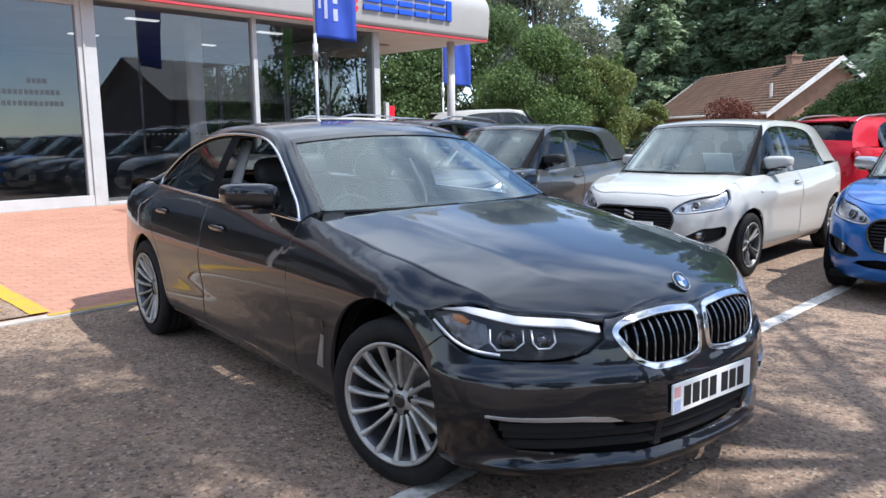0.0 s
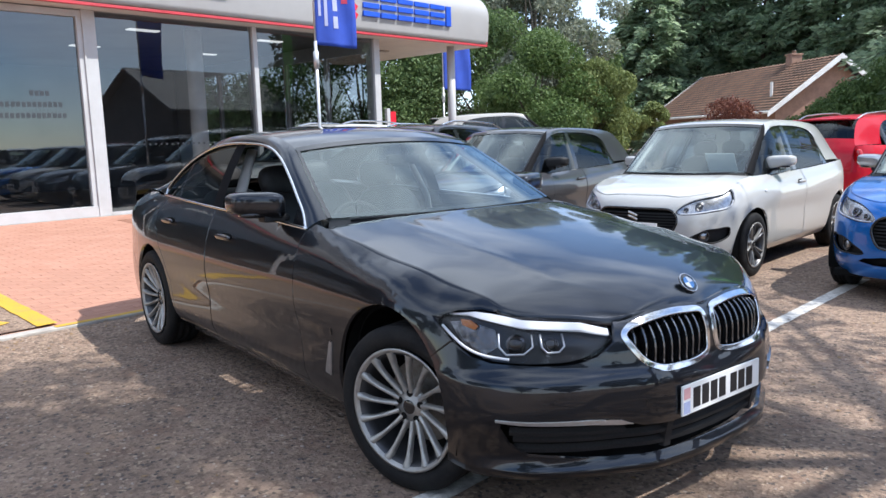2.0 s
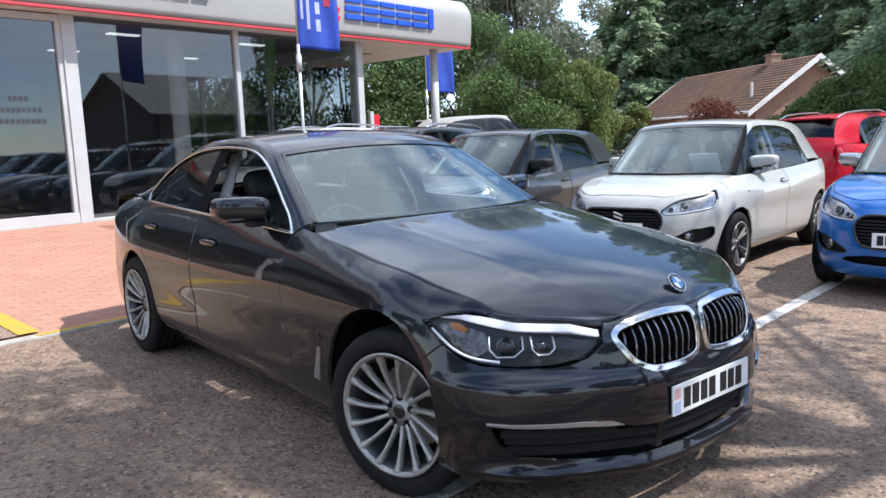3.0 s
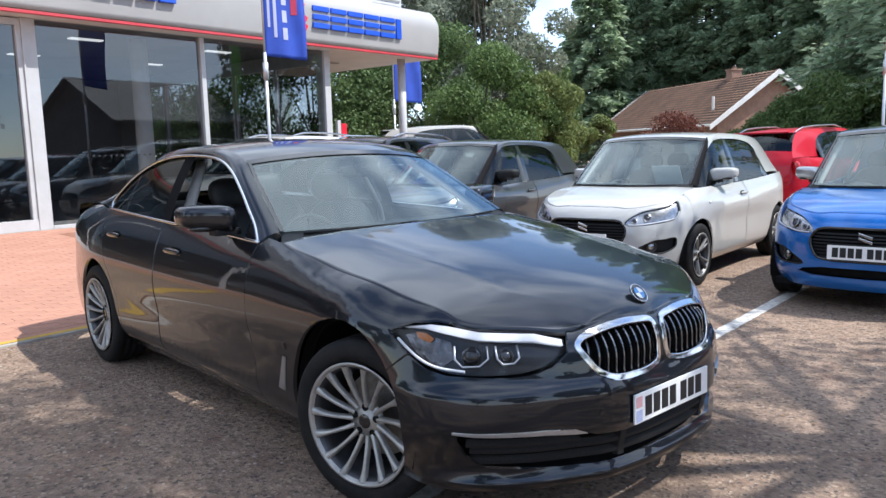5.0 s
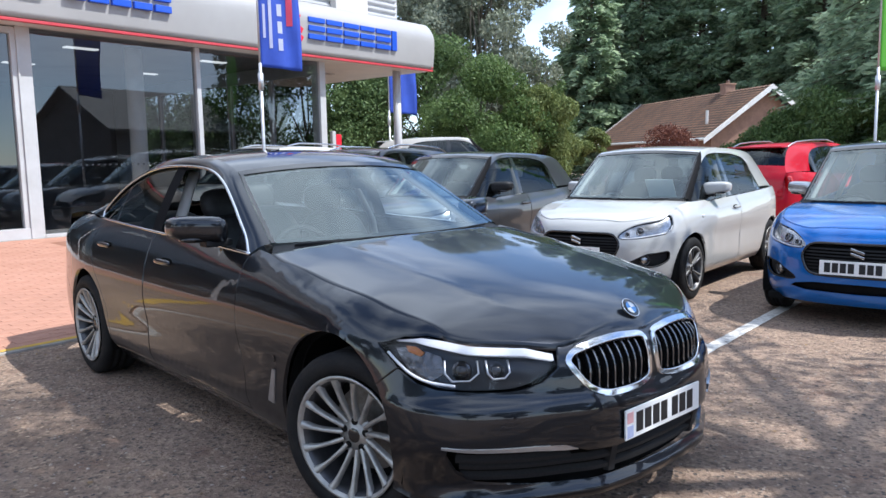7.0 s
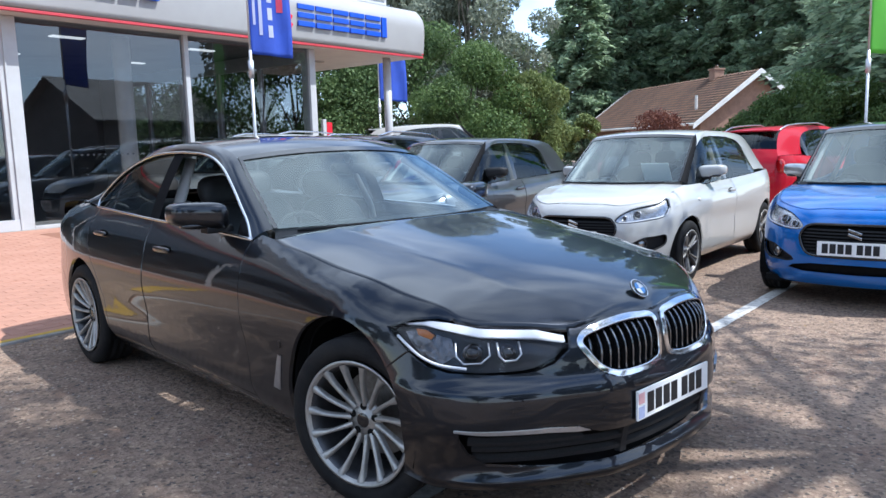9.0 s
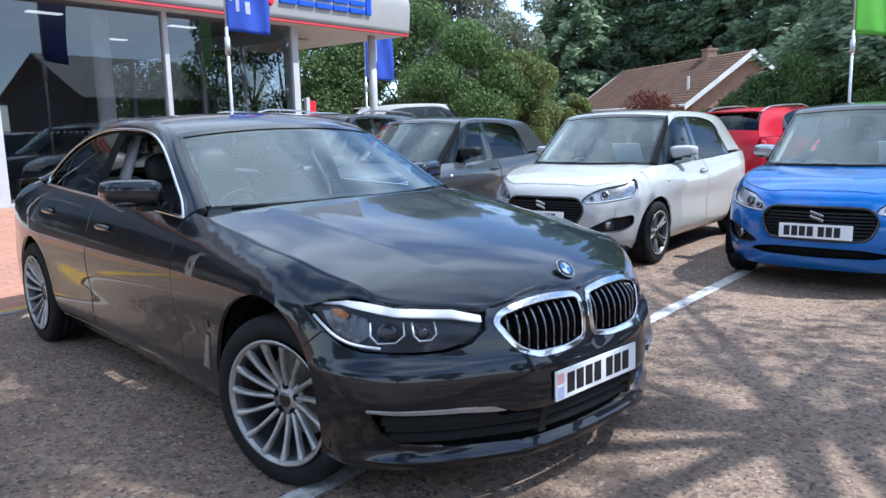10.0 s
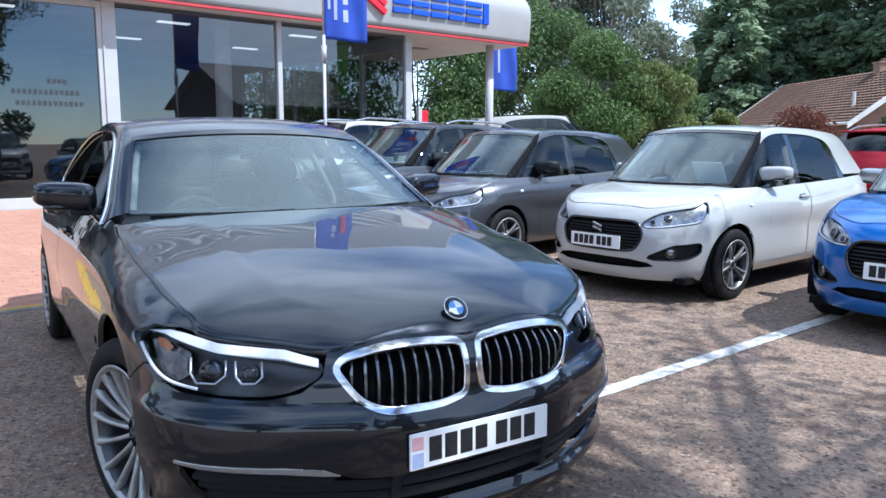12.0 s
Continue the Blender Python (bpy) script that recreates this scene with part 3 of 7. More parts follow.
def broad_tree(name, at, height, radius, base, leaves, size, leafmat, bark, seed, label, clumps=26, droop=0.2, squash=0.8, clump_r=0.36, category="tree"):
    """A tapered trunk, limbs and a crown of leaf clumps with gaps."""
    rng = random.Random(seed)
    t_ = tagged(thing(name, pose(at[0], at[1], 0, 0, 0, rng.uniform(0, 360))), label, category)
    bm = B()
    fork = base + (height - base) * 0.25
    limb(bm, (0, 0, -0.1), (rng.uniform(-.2, .2), rng.uniform(-.2, .2), fork), 0.020 * height + 0.02, 0.011 * height, rng, 0.05, 10)
    part("trunk", bm, bark, t_, smooth=True)
    cs = []
    zc, hz = (height + base) / 2, (height - base) / 2
    for k in range(clumps):
        th, u_ = rng.uniform(0, 2 * math.pi), rng.uniform(-1, 1)
        rr = radius * math.sqrt(max(0, 1 - u_ * u_)) * rng.uniform(0.45, 0.92) * (1.12 if u_ < 0 else 0.95)
        c = (rr * math.cos(th), rr * math.sin(th), zc + hz * u_ * 0.86)
        cr = radius * clump_r * rng.uniform(0.6, 1.25)
        cs.append((*c, cr))
        if k % 2 == 0:
            bm = B()
            limb(bm, (0, 0, fork - rng.uniform(0, 0.15) * fork), c, 0.006 * height, 0.002 * height, rng)
            part("limb", bm, bark, t_, smooth=True)
    cr_ = part("crown", leaf_cloud(cs, leaves, size, seed, squash, droop), leafmat, t_)
    cr_["kind"] = "stuff"
    return t_


def fir_tree(name, at, height, radius, base, leaves, seed, label, size=0.34):
    """A conifer: straight trunk, whorls of drooping boughs set with needle sprays."""
    rng, nr = random.Random(seed), np.random.default_rng(seed)
    t_ = tagged(thing(name, pose(at[0], at[1], 0, 0, 0, rng.uniform(0, 360))), label, "tree")
    bm = B()
    cyl(bm, (0, 0, -0.1), (0, 0, height * 0.97), 0.02 * height, 0.02, 9)
    part("trunk", bm, M["bark"], t_, smooth=True)
    bm = B()
    boughs = []
    z = base
    while z < height * 0.97:
        k = (z - base) / (height - base)
        rad = radius * (1 - k) ** 0.75 * (0.75 + 0.25 * min(1, k * 6)) + 0.15
        for j in range(9):
            th = rng.uniform(0, 2 * math.pi)
            L_ = rad * rng.uniform(0.65, 1.12)
            p0 = Vector((0, 0, z))
            p1 = Vector((L_ * math.cos(th), L_ * math.sin(th), z + L_ * rng.uniform(-0.34, 0.22)))
            boughs.append((p0, p1))
            sweep(bm, [p0, p0.lerp(p1, 0.5) + Vector((0, 0, 0.08 * L_)), p1], [0.05, 0.03, 0.01], 5)
        z += height * 0.026 * rng.uniform(0.8, 1.2)
    part("bough", bm, M["bough"], t_)
    w_ = np.array([(b_[1] - b_[0]).length for b_ in boughs])
    idx = nr.choice(len(boughs), size=leaves, p=w_ ** 1.3 / np.sum(w_ ** 1.3))
    p0, p1 = np.array([b_[0] for b_ in boughs])[idx], np.array([b_[1] for b_ in boughs])[idx]
    s = nr.uniform(0.15, 1.05, leaves)[:, None] ** 0.7
    d = p1 - p0
    L_ = np.linalg.norm(d, axis=1)[:, None]
    d = d / L_
    lat = np.cross(d, [0, 0, 1.0])
    wid = (0.10 + 0.26 * L_ * (1 - 0.75 * s)) * nr.normal(size=(leaves, 1)) * 0.6
    p = p0 + d * L_ * s + lat * wid + np.array([0, 0, 1.0]) * (0.09 * L_ * 4 * s * (1 - s) - 0.16 * np.abs(nr.normal(size=(leaves, 1))) * np.minimum(L_, 2.0))
    ax = d * 0.8 + lat * np.sign(wid) * 0.7 + nr.normal(size=(leaves, 3)) * 0.25 + np.array([0, 0, -0.25])
    ax /= np.linalg.norm(ax, axis=1)[:, None]
    side = np.cross(ax, nr.normal(size=(leaves, 3)) * 1.2 + np.array([0, 0, 0.5]))
    side /= np.linalg.norm(side, axis=1)[:, None]
    sz = size * nr.uniform(0.6, 1.4, leaves)[:, None]
    a, c = ax * sz * 0.5, side * sz * 0.17
    v = np.stack([p - a, p + c, p + a, p - c], axis=1).reshape(-1, 3)
    cr_ = part("needles", raw(v.tolist(), np.arange(leaves * 4).reshape(-1, 4).tolist()), M["leaf_fir"], t_)
    cr_["kind"] = "stuff"
    return t_


EYE0 = (3.82, -2.5)


def polar(az, d):
    return (EYE0[0] + d * math.cos(radians(az)), EYE0[1] + d * math.sin(radians(az)))


# shrubs and trees beyond the cars
broad_tree("shrub_tree", polar(134.6, 25), 4.5, 2.0, 0.4, 34000, 0.115, M["leaf_bush"], M["bark"], 3, "rounded bright green shrub behind the parked cars", 34, category="shrub")
broad_tree("shrub_tree", polar(130.5, 25.5), 3.9, 1.55, 0.3, 28000, 0.115, M["leaf_yellow"], M["bark"], 4, "yellow-green drooping shrub behind the parked cars", 30, droop=1.6, category="shrub")
for k, (az, d, h, r) in enumerate(((152.5, 30, 6.0, 3.0), (147.5, 29, 6.6, 3.0), (142.5, 30, 6.2, 3.0), (138.6, 31, 6.8, 2.6), (157, 33, 6.5, 3.2))):
    broad_tree("hedge_tree", polar(az, d), h, r, 0.3, 24000, 0.16, M["leaf_hedge"], M["bark"], 20 + k, "dense dark green broadleaf tree of the boundary hedge", 34)
broad_tree("eucalyptus", polar(134.6, 40), 14.5, 4.0, 1.5, 42000, 0.24, M["leaf_grey"], M["birch"], 40, "tall airy grey-green tree with pale limbs", 60, droop=0.8, clump_r=0.30)
broad_tree("eucalyptus", polar(138.6, 41), 13.5, 4.2, 1.5, 42000, 0.24, M["leaf_grey"], M["birch"], 41, "tall airy grey-green tree with pale limbs", 60, droop=0.8, clump_r=0.30)
broad_tree("hedge_tree", polar(131.4, 42), 7.4, 2.6, 0.5, 9000, 0.26, M["leaf_hedge"], M["bark"], 44, "dark green broadleaf tree in the distance", 26)
for k, (az, d, h, r) in enumerate(((126.3, 50, 15, 3.7), (122.8, 53, 19, 4.4), (118.6, 52, 20, 4.4), (114.6, 50, 19, 4.4), (110.8, 48, 20, 4.4), (106.8, 47, 19, 4.4), (120.6, 60, 22, 4.6), (112.6, 58, 22, 4.6), (103.0, 46, 19, 4.4))):
    fir_tree("fir_tree", polar(az, d), h, r, 0.8, 26000, 60 + k, "tall dark green fir behind the house", 0.50)
for k, (az, d, h, r) in enumerate(((114.8, 26.0, 2.0, 1.2), (112.6, 25.5, 2.7, 1.4), (110.6, 25.0, 3.1, 1.6), (108.4, 24, 2.8, 1.6))):
    broad_tree("shrub_tree", polar(az, d), h, r, 0.15, 14000, 0.11, M["leaf_bush"], M["bark"], 200 + k, "dark green shrub below the cedar", 22, category="shrub")
fir_tree("cedar_tree", polar(105.6, 27), 12.5, 4.0, 1.2, 20000, 80, "dark cedar with long drooping boughs beside the house", 0.30)
fir_tree("cedar_tree", polar(101.0, 25), 13.0, 4.2, 1.5, 16000, 81, "dark cedar with long drooping boughs beside the house", 0.30)
broad_tree("shrub_tree", polar(111.8, 27), 2.9, 1.5, 0.2, 9000, 0.13, M["leaf_hedge"], M["bark"], 90, "dark evergreen shrub below the gable", 20, category="shrub")
broad_tree("shrub_tree", polar(120.6, 28), 2.3, 1.55, 0.2, 6500, 0.11, M["leaf_red"], M["bark"], 91, "low copper-leaved shrub in front of the house", 16, category="shrub")
broad_tree("shrub_tree", polar(126.0, 33), 2.6, 0.8, 0.2, 4000, 0.15, M["leaf_yellow"], M["bark"], 92, "olive and orange shrub at the end of the house", 16, category="shrub")
# the trees that shade the car
broad_tree("shade_tree", (6.1, 3.6), 11.5, 4.0, 5.0, 10500, 0.13, M["leaf_dark"], M["bark"], 100, "broad tree whose crown shades the parked saloon", 44, clump_r=0.21)
# second crown, out of view towards the sun, added to cast shade here
broad_tree("shade_tree", (7.4, 1.7), 15.5, 3.5, 9.0, 8000, 0.15, M["leaf_dark"], M["bark"], 102, "tall tree whose crown shades the tarmac beside the saloon", 30, clump_r=0.19)

# ---- house beyond the trees ----
HD = Vector((-0.874, 0.486, 0))
HS = Vector((-0.486, -0.874, 0))
house_m = Matrix(((HD.x, HS.x, 0, -10.8), (HD.y, HS.y, 0, 30.4), (0, 0, 1, 0), (0, 0, 0, 1)))
house = tagged(thing("bungalow", house_m), "brick bungalow with a brown clay-tiled gable roof and white barge boards", "house")
HL, HW, ZR, ZE = 11.6, 3.2, 4.4, 2.15
b = B()
box(b, 0.35, HL - 0.35, -HW + 0.5, HW - 0.5, -0.05, ZE + 0.25)
part("wall", b, M["brick"], house)
for sgn in (1, -1):
    v, f = [], []
    courses, cols = 18, 40
    for k in range(courses):
        s0, s1 = k / courses, (k + 1.12) / courses
        for i in range(cols):
            x0, x1 = HL * i / cols, HL * (i + 1) / cols - 0.02
            k0 = len(v)
            for xx in (x0, (x0 + x1) / 2, x1):
                for s_, up in ((s0, 0.0), (s1, 0.055)):
                    lift = 0.03 if xx == (x0 + x1) / 2 else 0.0
                    v.append((xx, sgn * HW * s_, ZR - (ZR - ZE) * s_ + up + lift))
            f += [(k0, k0 + 1, k0 + 3, k0 + 2), (k0 + 2, k0 + 3, k0 + 5, k0 + 4)]
    tiles = part("roof_tiles", raw(v, f), M["tile"], house, "brown clay roof tiles")
    tiles["kind"] = "stuff"
    b = B()
    vs = [b.verts.new(p) for p in ((0, 0, ZR - 0.05), (HL, 0, ZR - 0.05), (HL, sgn * HW, ZE - 0.05), (0, sgn * HW, ZE - 0.05))]
    b.faces.new(vs if sgn > 0 else vs[::-1])
    part("roof_deck", b, M["barn"], house)
for sgn in (1, -1):
    for xx in (-0.06, HL + 0.02):
        b = B()
        vs = [b.verts.new((x_, y_, z_)) for x_ in (xx, xx + 0.05) for y_, z_ in ((0, ZR + 0.04), (sgn * (HW + 0.1), ZE - 0.03), (sgn * (HW + 0.1), ZE - 0.25), (0, ZR - 0.2))]
        b.faces.new(vs[:4]), b.faces.new(vs[4:][::-1])
        for k in range(4):
            b.faces.new((vs[k], vs[4 + k], vs[4 + (k + 1) % 4], vs[(k + 1) % 4]))
        part("barge_board", b, M["white_paint"], house)
b = B()
vs = [b.verts.new(p) for p in ((0.36, -HW + .5, ZE), (0.36, HW - .5, ZE), (0.36, 0, ZR - 0.12))]
b.faces.new(vs)
part("gable_wall", b, M["brick"], house)
b = B()
box(b, 3.0, 3.45, -0.26, 0.26, ZR - 0.4, ZR + 0.36, 0.02)
box(b, 2.96, 3.49, -0.30, 0.30, ZR + 0.30, ZR + 0.37, 0.01)
ch = part("chimney", b, M["brick"], house)
b = B()
cyl(b, (3.22, 0, ZR + 0.37), (3.22, 0, ZR + 0.52), 0.10, 0.08)
part("chimney_pot", b, M["tile"], ch)
b = B()
cyl(b, (1.3, HW * 0.72, ZR - (ZR - ZE) * 0.72), (1.3, HW * 0.72, ZR - (ZR - ZE) * 0.72 + 0.62), 0.06, 0.06)
part("vent_pipe", b, M["white_paint"], house)
b = B()
cyl(b, (0, HW + 0.06, ZE - 0.05), (HL, HW + 0.06, ZE - 0.05), 0.06)
part("gutter", b, M["white_paint"], house)

# ---- dark gabled hall across the car park, mirrored in the windows ----
hall = tagged(thing("gabled_hall", pose(14.6, 16.5, 0, 0, 0, 4)), "dark timber hall with a grey gable roof across the car park", "building")
b = B()
box(b, -3.6, 3.6, 0, 7.5, -0.05, 3.3)
vs = [b.verts.new(p) for p in ((-3.6, 0, 3.3), (3.6, 0, 3.3), (0, 0, 5.3), (-3.6, 7.5, 3.3), (3.6, 7.5, 3.3), (0, 7.5, 5.3))]
b.faces.new(vs[:3]), b.faces.new(vs[3:][::-1])
part("wall", b, M["barn"], hall)
for sgn in (1, -1):
    b = B()
    vs = [b.verts.new(p) for p in ((0, -0.4, 5.36), (sgn * 4.1, -0.4, 3.1), (sgn * 4.1, 7.9, 3.1), (0, 7.9, 5.36), (0, -0.4, 5.45), (sgn * 4.1, -0.4, 3.19), (sgn * 4.1, 7.9, 3.19), (0, 7.9, 5.45))]
    for q in ((0, 1, 2, 3), (4, 7, 6, 5), (0, 4, 5, 1), (1, 5, 6, 2), (2, 6, 7, 3)):
        b.faces.new([vs[i] for i in q])
    part("roof", b, M["barn_roof"], hall)
for k, (x_, y_, h, r) in enumerate(((24, 9, 9, 4.0), (26, 2, 10, 4.2), (10, 26, 9, 4.0), (25, -8, 9, 4.2), (17, -16, 10, 4.5), (4, -22, 9, 4.5), (-10, -22, 9, 4.5))):
    broad_tree("boundary_tree", (x_, y_), h, r, 1.0, 15000, 0.32, M["leaf_dark"], M["bark"], 120 + k, "dark broadleaf tree on the far side of the car park", 26)
# ---- cars: curved shells with panels cut out of them ----
from mathutils.geometry import delaunay_2d_cdt


def pchip(xs, ys, x):
    """Monotone cubic through points."""
    xs, ys, x = np.asarray(xs, float), np.asarray(ys, float), np.asarray(x, float)
    h, d = np.diff(xs), np.diff(ys) / np.diff(xs)
    m_ = np.zeros_like(ys)
    m_[0], m_[-1] = d[0], d[-1]
    for i in range(1, len(xs) - 1):
        if d[i - 1] * d[i] > 0:
            w1, w2 = 2 * h[i] + h[i - 1], h[i] + 2 * h[i - 1]
            m_[i] = (w1 + w2) / (w1 / d[i - 1] + w2 / d[i])
    k = np.clip(np.searchsorted(xs, x) - 1, 0, len(xs) - 2)
    t_ = np.clip((x - xs[k]) / h[k], 0, 1)
    return (2 * t_**3 - 3 * t_**2 + 1) * ys[k] + (t_**3 - 2 * t_**2 + t_) * h[k] * m_[k] + (-2 * t_**3 + 3 * t_**2) * ys[k + 1] + (t_**3 - t_**2) * h[k] * m_[k + 1]


def curve_through(pts, n, closed=False):
    """Catmull-Rom (centripetal) through points, n samples, evenly spaced."""
    p = np.array(pts, float)
    if closed:
        p = np.vstack([p[-1], p, p[0], p[1]])
    else:
        p = np.vstack([2 * p[0] - p[1], p, 2 * p[-1] - p[-2]])
    out = []
    for i in range(1, len(p) - 2):
        p0, p1, p2, p3 = p[i - 1:i + 3]
        t0 = 0.0
        t1 = t0 + max(np.linalg.norm(p1 - p0), 1e-6) ** 0.5
        t2 = t1 + max(np.linalg.norm(p2 - p1), 1e-6) ** 0.5
        t3 = t2 + max(np.linalg.norm(p3 - p2), 1e-6) ** 0.5
        for t_ in np.linspace(t1, t2, 24, endpoint=False):
            a1 = (t1 - t_) / (t1 - t0) * p0 + (t_ - t0) / (t1 - t0) * p1
            a2 = (t2 - t_) / (t2 - t1) * p1 + (t_ - t1) / (t2 - t1) * p2
            a3 = (t3 - t_) / (t3 - t2) * p2 + (t_ - t2) / (t3 - t2) * p3
            b1 = (t2 - t_) / (t2 - t0) * a1 + (t_ - t0) / (t2 - t0) * a2
            b2 = (t3 - t_) / (t3 - t1) * a2 + (t_ - t1) / (t3 - t1) * a3
            out.append((t2 - t_) / (t2 - t1) * b1 + (t_ - t1) / (t2 - t1) * b2)
    out.append(p[-2])
    out = np.array(out)
    L_ = np.concatenate([[0], np.cumsum(np.linalg.norm(np.diff(out, axis=0), axis=1))])
    q = np.linspace(0, L_[-1], n + 1 if closed else n)
    res = np.stack([np.interp(q, L_, out[:, k]) for k in range(out.shape[1])], axis=1)
    return res[:-1] if closed else res


class Shell:
    """The lower body: a plan outline from the nose round to the tail, drawn in by a profile that changes along it."""

    def __init__(self, plan, stations):
        half = curve_through(plan, 900)
        self.X, self.Y = half[:, 0], half[:, 1]
        self.S = np.concatenate([[0], np.cumsum(np.hypot(np.diff(self.X), np.diff(self.Y)))])
        tx, ty = np.gradient(self.X, self.S), np.gradient(self.Y, self.S)
        self.NX, self.NY = ty, -tx
        # the outward side
        sg = np.sign(self.NX * self.X * 0.2 + self.NY * self.Y + 1e-9)
        self.NX, self.NY = self.NX * sg, self.NY * sg
        self.NX[0], self.NY[0] = 1.0, 0.0
        self.zg = np.linspace(0.05, 1.75, 220)
        ss = [self.sx(k) if kind == "x" else self.sy(k) for kind, k, _ in stations]
        tab = np.array([pchip(*zip(*pr), self.zg) for _, _, pr in stations])
        self.sg = np.linspace(0, self.S[-1], 260)
        full = np.stack([pchip(ss, tab[:, j], self.sg) for j in range(len(self.zg))], axis=1)
        for _ in range(3):
            full[:, 1:-1] = (full[:, :-2] + 2 * full[:, 1:-1] + full[:, 2:]) / 4
        for _ in range(24):
            full[1:-1] = (full[:-2] + 2 * full[1:-1] + full[2:]) / 4
        self.tab = full

    def sx(self, x):
        k = np.argmax(self.Y)
        return float(np.interp(-x, -self.X, self.S))

    def sy(self, y):
        k = int(np.argmax(self.Y > 0.97 * self.Y.max()))
        return float(np.interp(y, self.Y[:k], self.S[:k]))

    def inset(self, a, z):
        i = np.clip(a / self.sg[-1] * (len(self.sg) - 1), 0, len(self.sg) - 1.001)
        j = np.clip((z - self.zg[0]) / (self.zg[-1] - self.zg[0]) * (len(self.zg) - 1), 0, len(self.zg) - 1.001)
        i0, j0 = i.astype(int), j.astype(int)
        fi, fj = i - i0, j - j0
        t_ = self.tab
        return (t_[i0, j0] * (1 - fi) * (1 - fj) + t_[i0 + 1, j0] * fi * (1 - fj) + t_[i0, j0 + 1] * (1 - fi) * fj + t_[i0 + 1, j0 + 1] * fi * fj)

    def at(self, s, z, off=0.0):
        s, z = np.asarray(s, float), np.asarray(z, float)
        a, sg = np.abs(s), np.where(s < 0, -1.0, 1.0)
        d = self.inset(a, z) - off
        x = np.interp(a, self.S, self.X) - np.interp(a, self.S, self.NX) * d
        y = np.interp(a, self.S, self.Y) - np.interp(a, self.S, self.NY) * d
        return np.stack([x, y * sg, z + 0 * s], axis=-1)

    def __call__(self, uv, off=0.0):
        uv = np.asarray(uv, float)
        s, z = uv[:, 0], uv[:, 1]
        h = 0.012
        p = self.at(s, z)
        n_ = np.cross(self.at(s + h, z) - self.at(s - h, z), self.at(s, z + h) - self.at(s, z - h))
        n_ /= np.linalg.norm(n_, axis=1)[:, None] + 1e-12
        flip = np.sign(n_[:, 0] * np.sign(p[:, 0]) * np.clip(np.abs(p[:, 0]) - 1.2, 0, 1) + n_[:, 1] * p[:, 1] + 1e-9)
        n_ *= flip[:, None]
        return p + n_ * off, n_


def inside(pts, poly):
    x, y = pts[:, 0], pts[:, 1]
    res = np.zeros(len(pts), bool)
    px, py = poly[:, 0], poly[:, 1]
    j = len(poly) - 1
    for i in range(len(poly)):
        c = (py[i] > y) != (py[j] > y)
        with np.errstate(divide="ignore", invalid="ignore"):
            res ^= c & (x < (px[j] - px[i]) * (y - py[i]) / (py[j] - py[i] + 1e-15) + px[i])
        j = i
    return res


def densify(poly, step):
    out = []
    for a, c in zip(poly, np.roll(poly, -1, axis=0)):
        k = max(1, int(math.ceil(np.linalg.norm(c - a) / step)))
        out += [a + (c - a) * i / k for i in range(k)]
    return np.array(out)


def shrink(poly, d):
    """Moves a closed outline inwards by d."""
    a = 0.5 * np.sum(poly[:, 0] * np.roll(poly[:, 1], -1) - np.roll(poly[:, 0], -1) * poly[:, 1])
    e = np.roll(poly, -1, axis=0) - np.roll(poly, 1, axis=0)
    n_ = np.stack([-e[:, 1], e[:, 0]], axis=1)
    n_ /= np.linalg.norm(n_, axis=1)[:, None] + 1e-12
    return poly + n_ * d * (1 if a > 0 else -1)


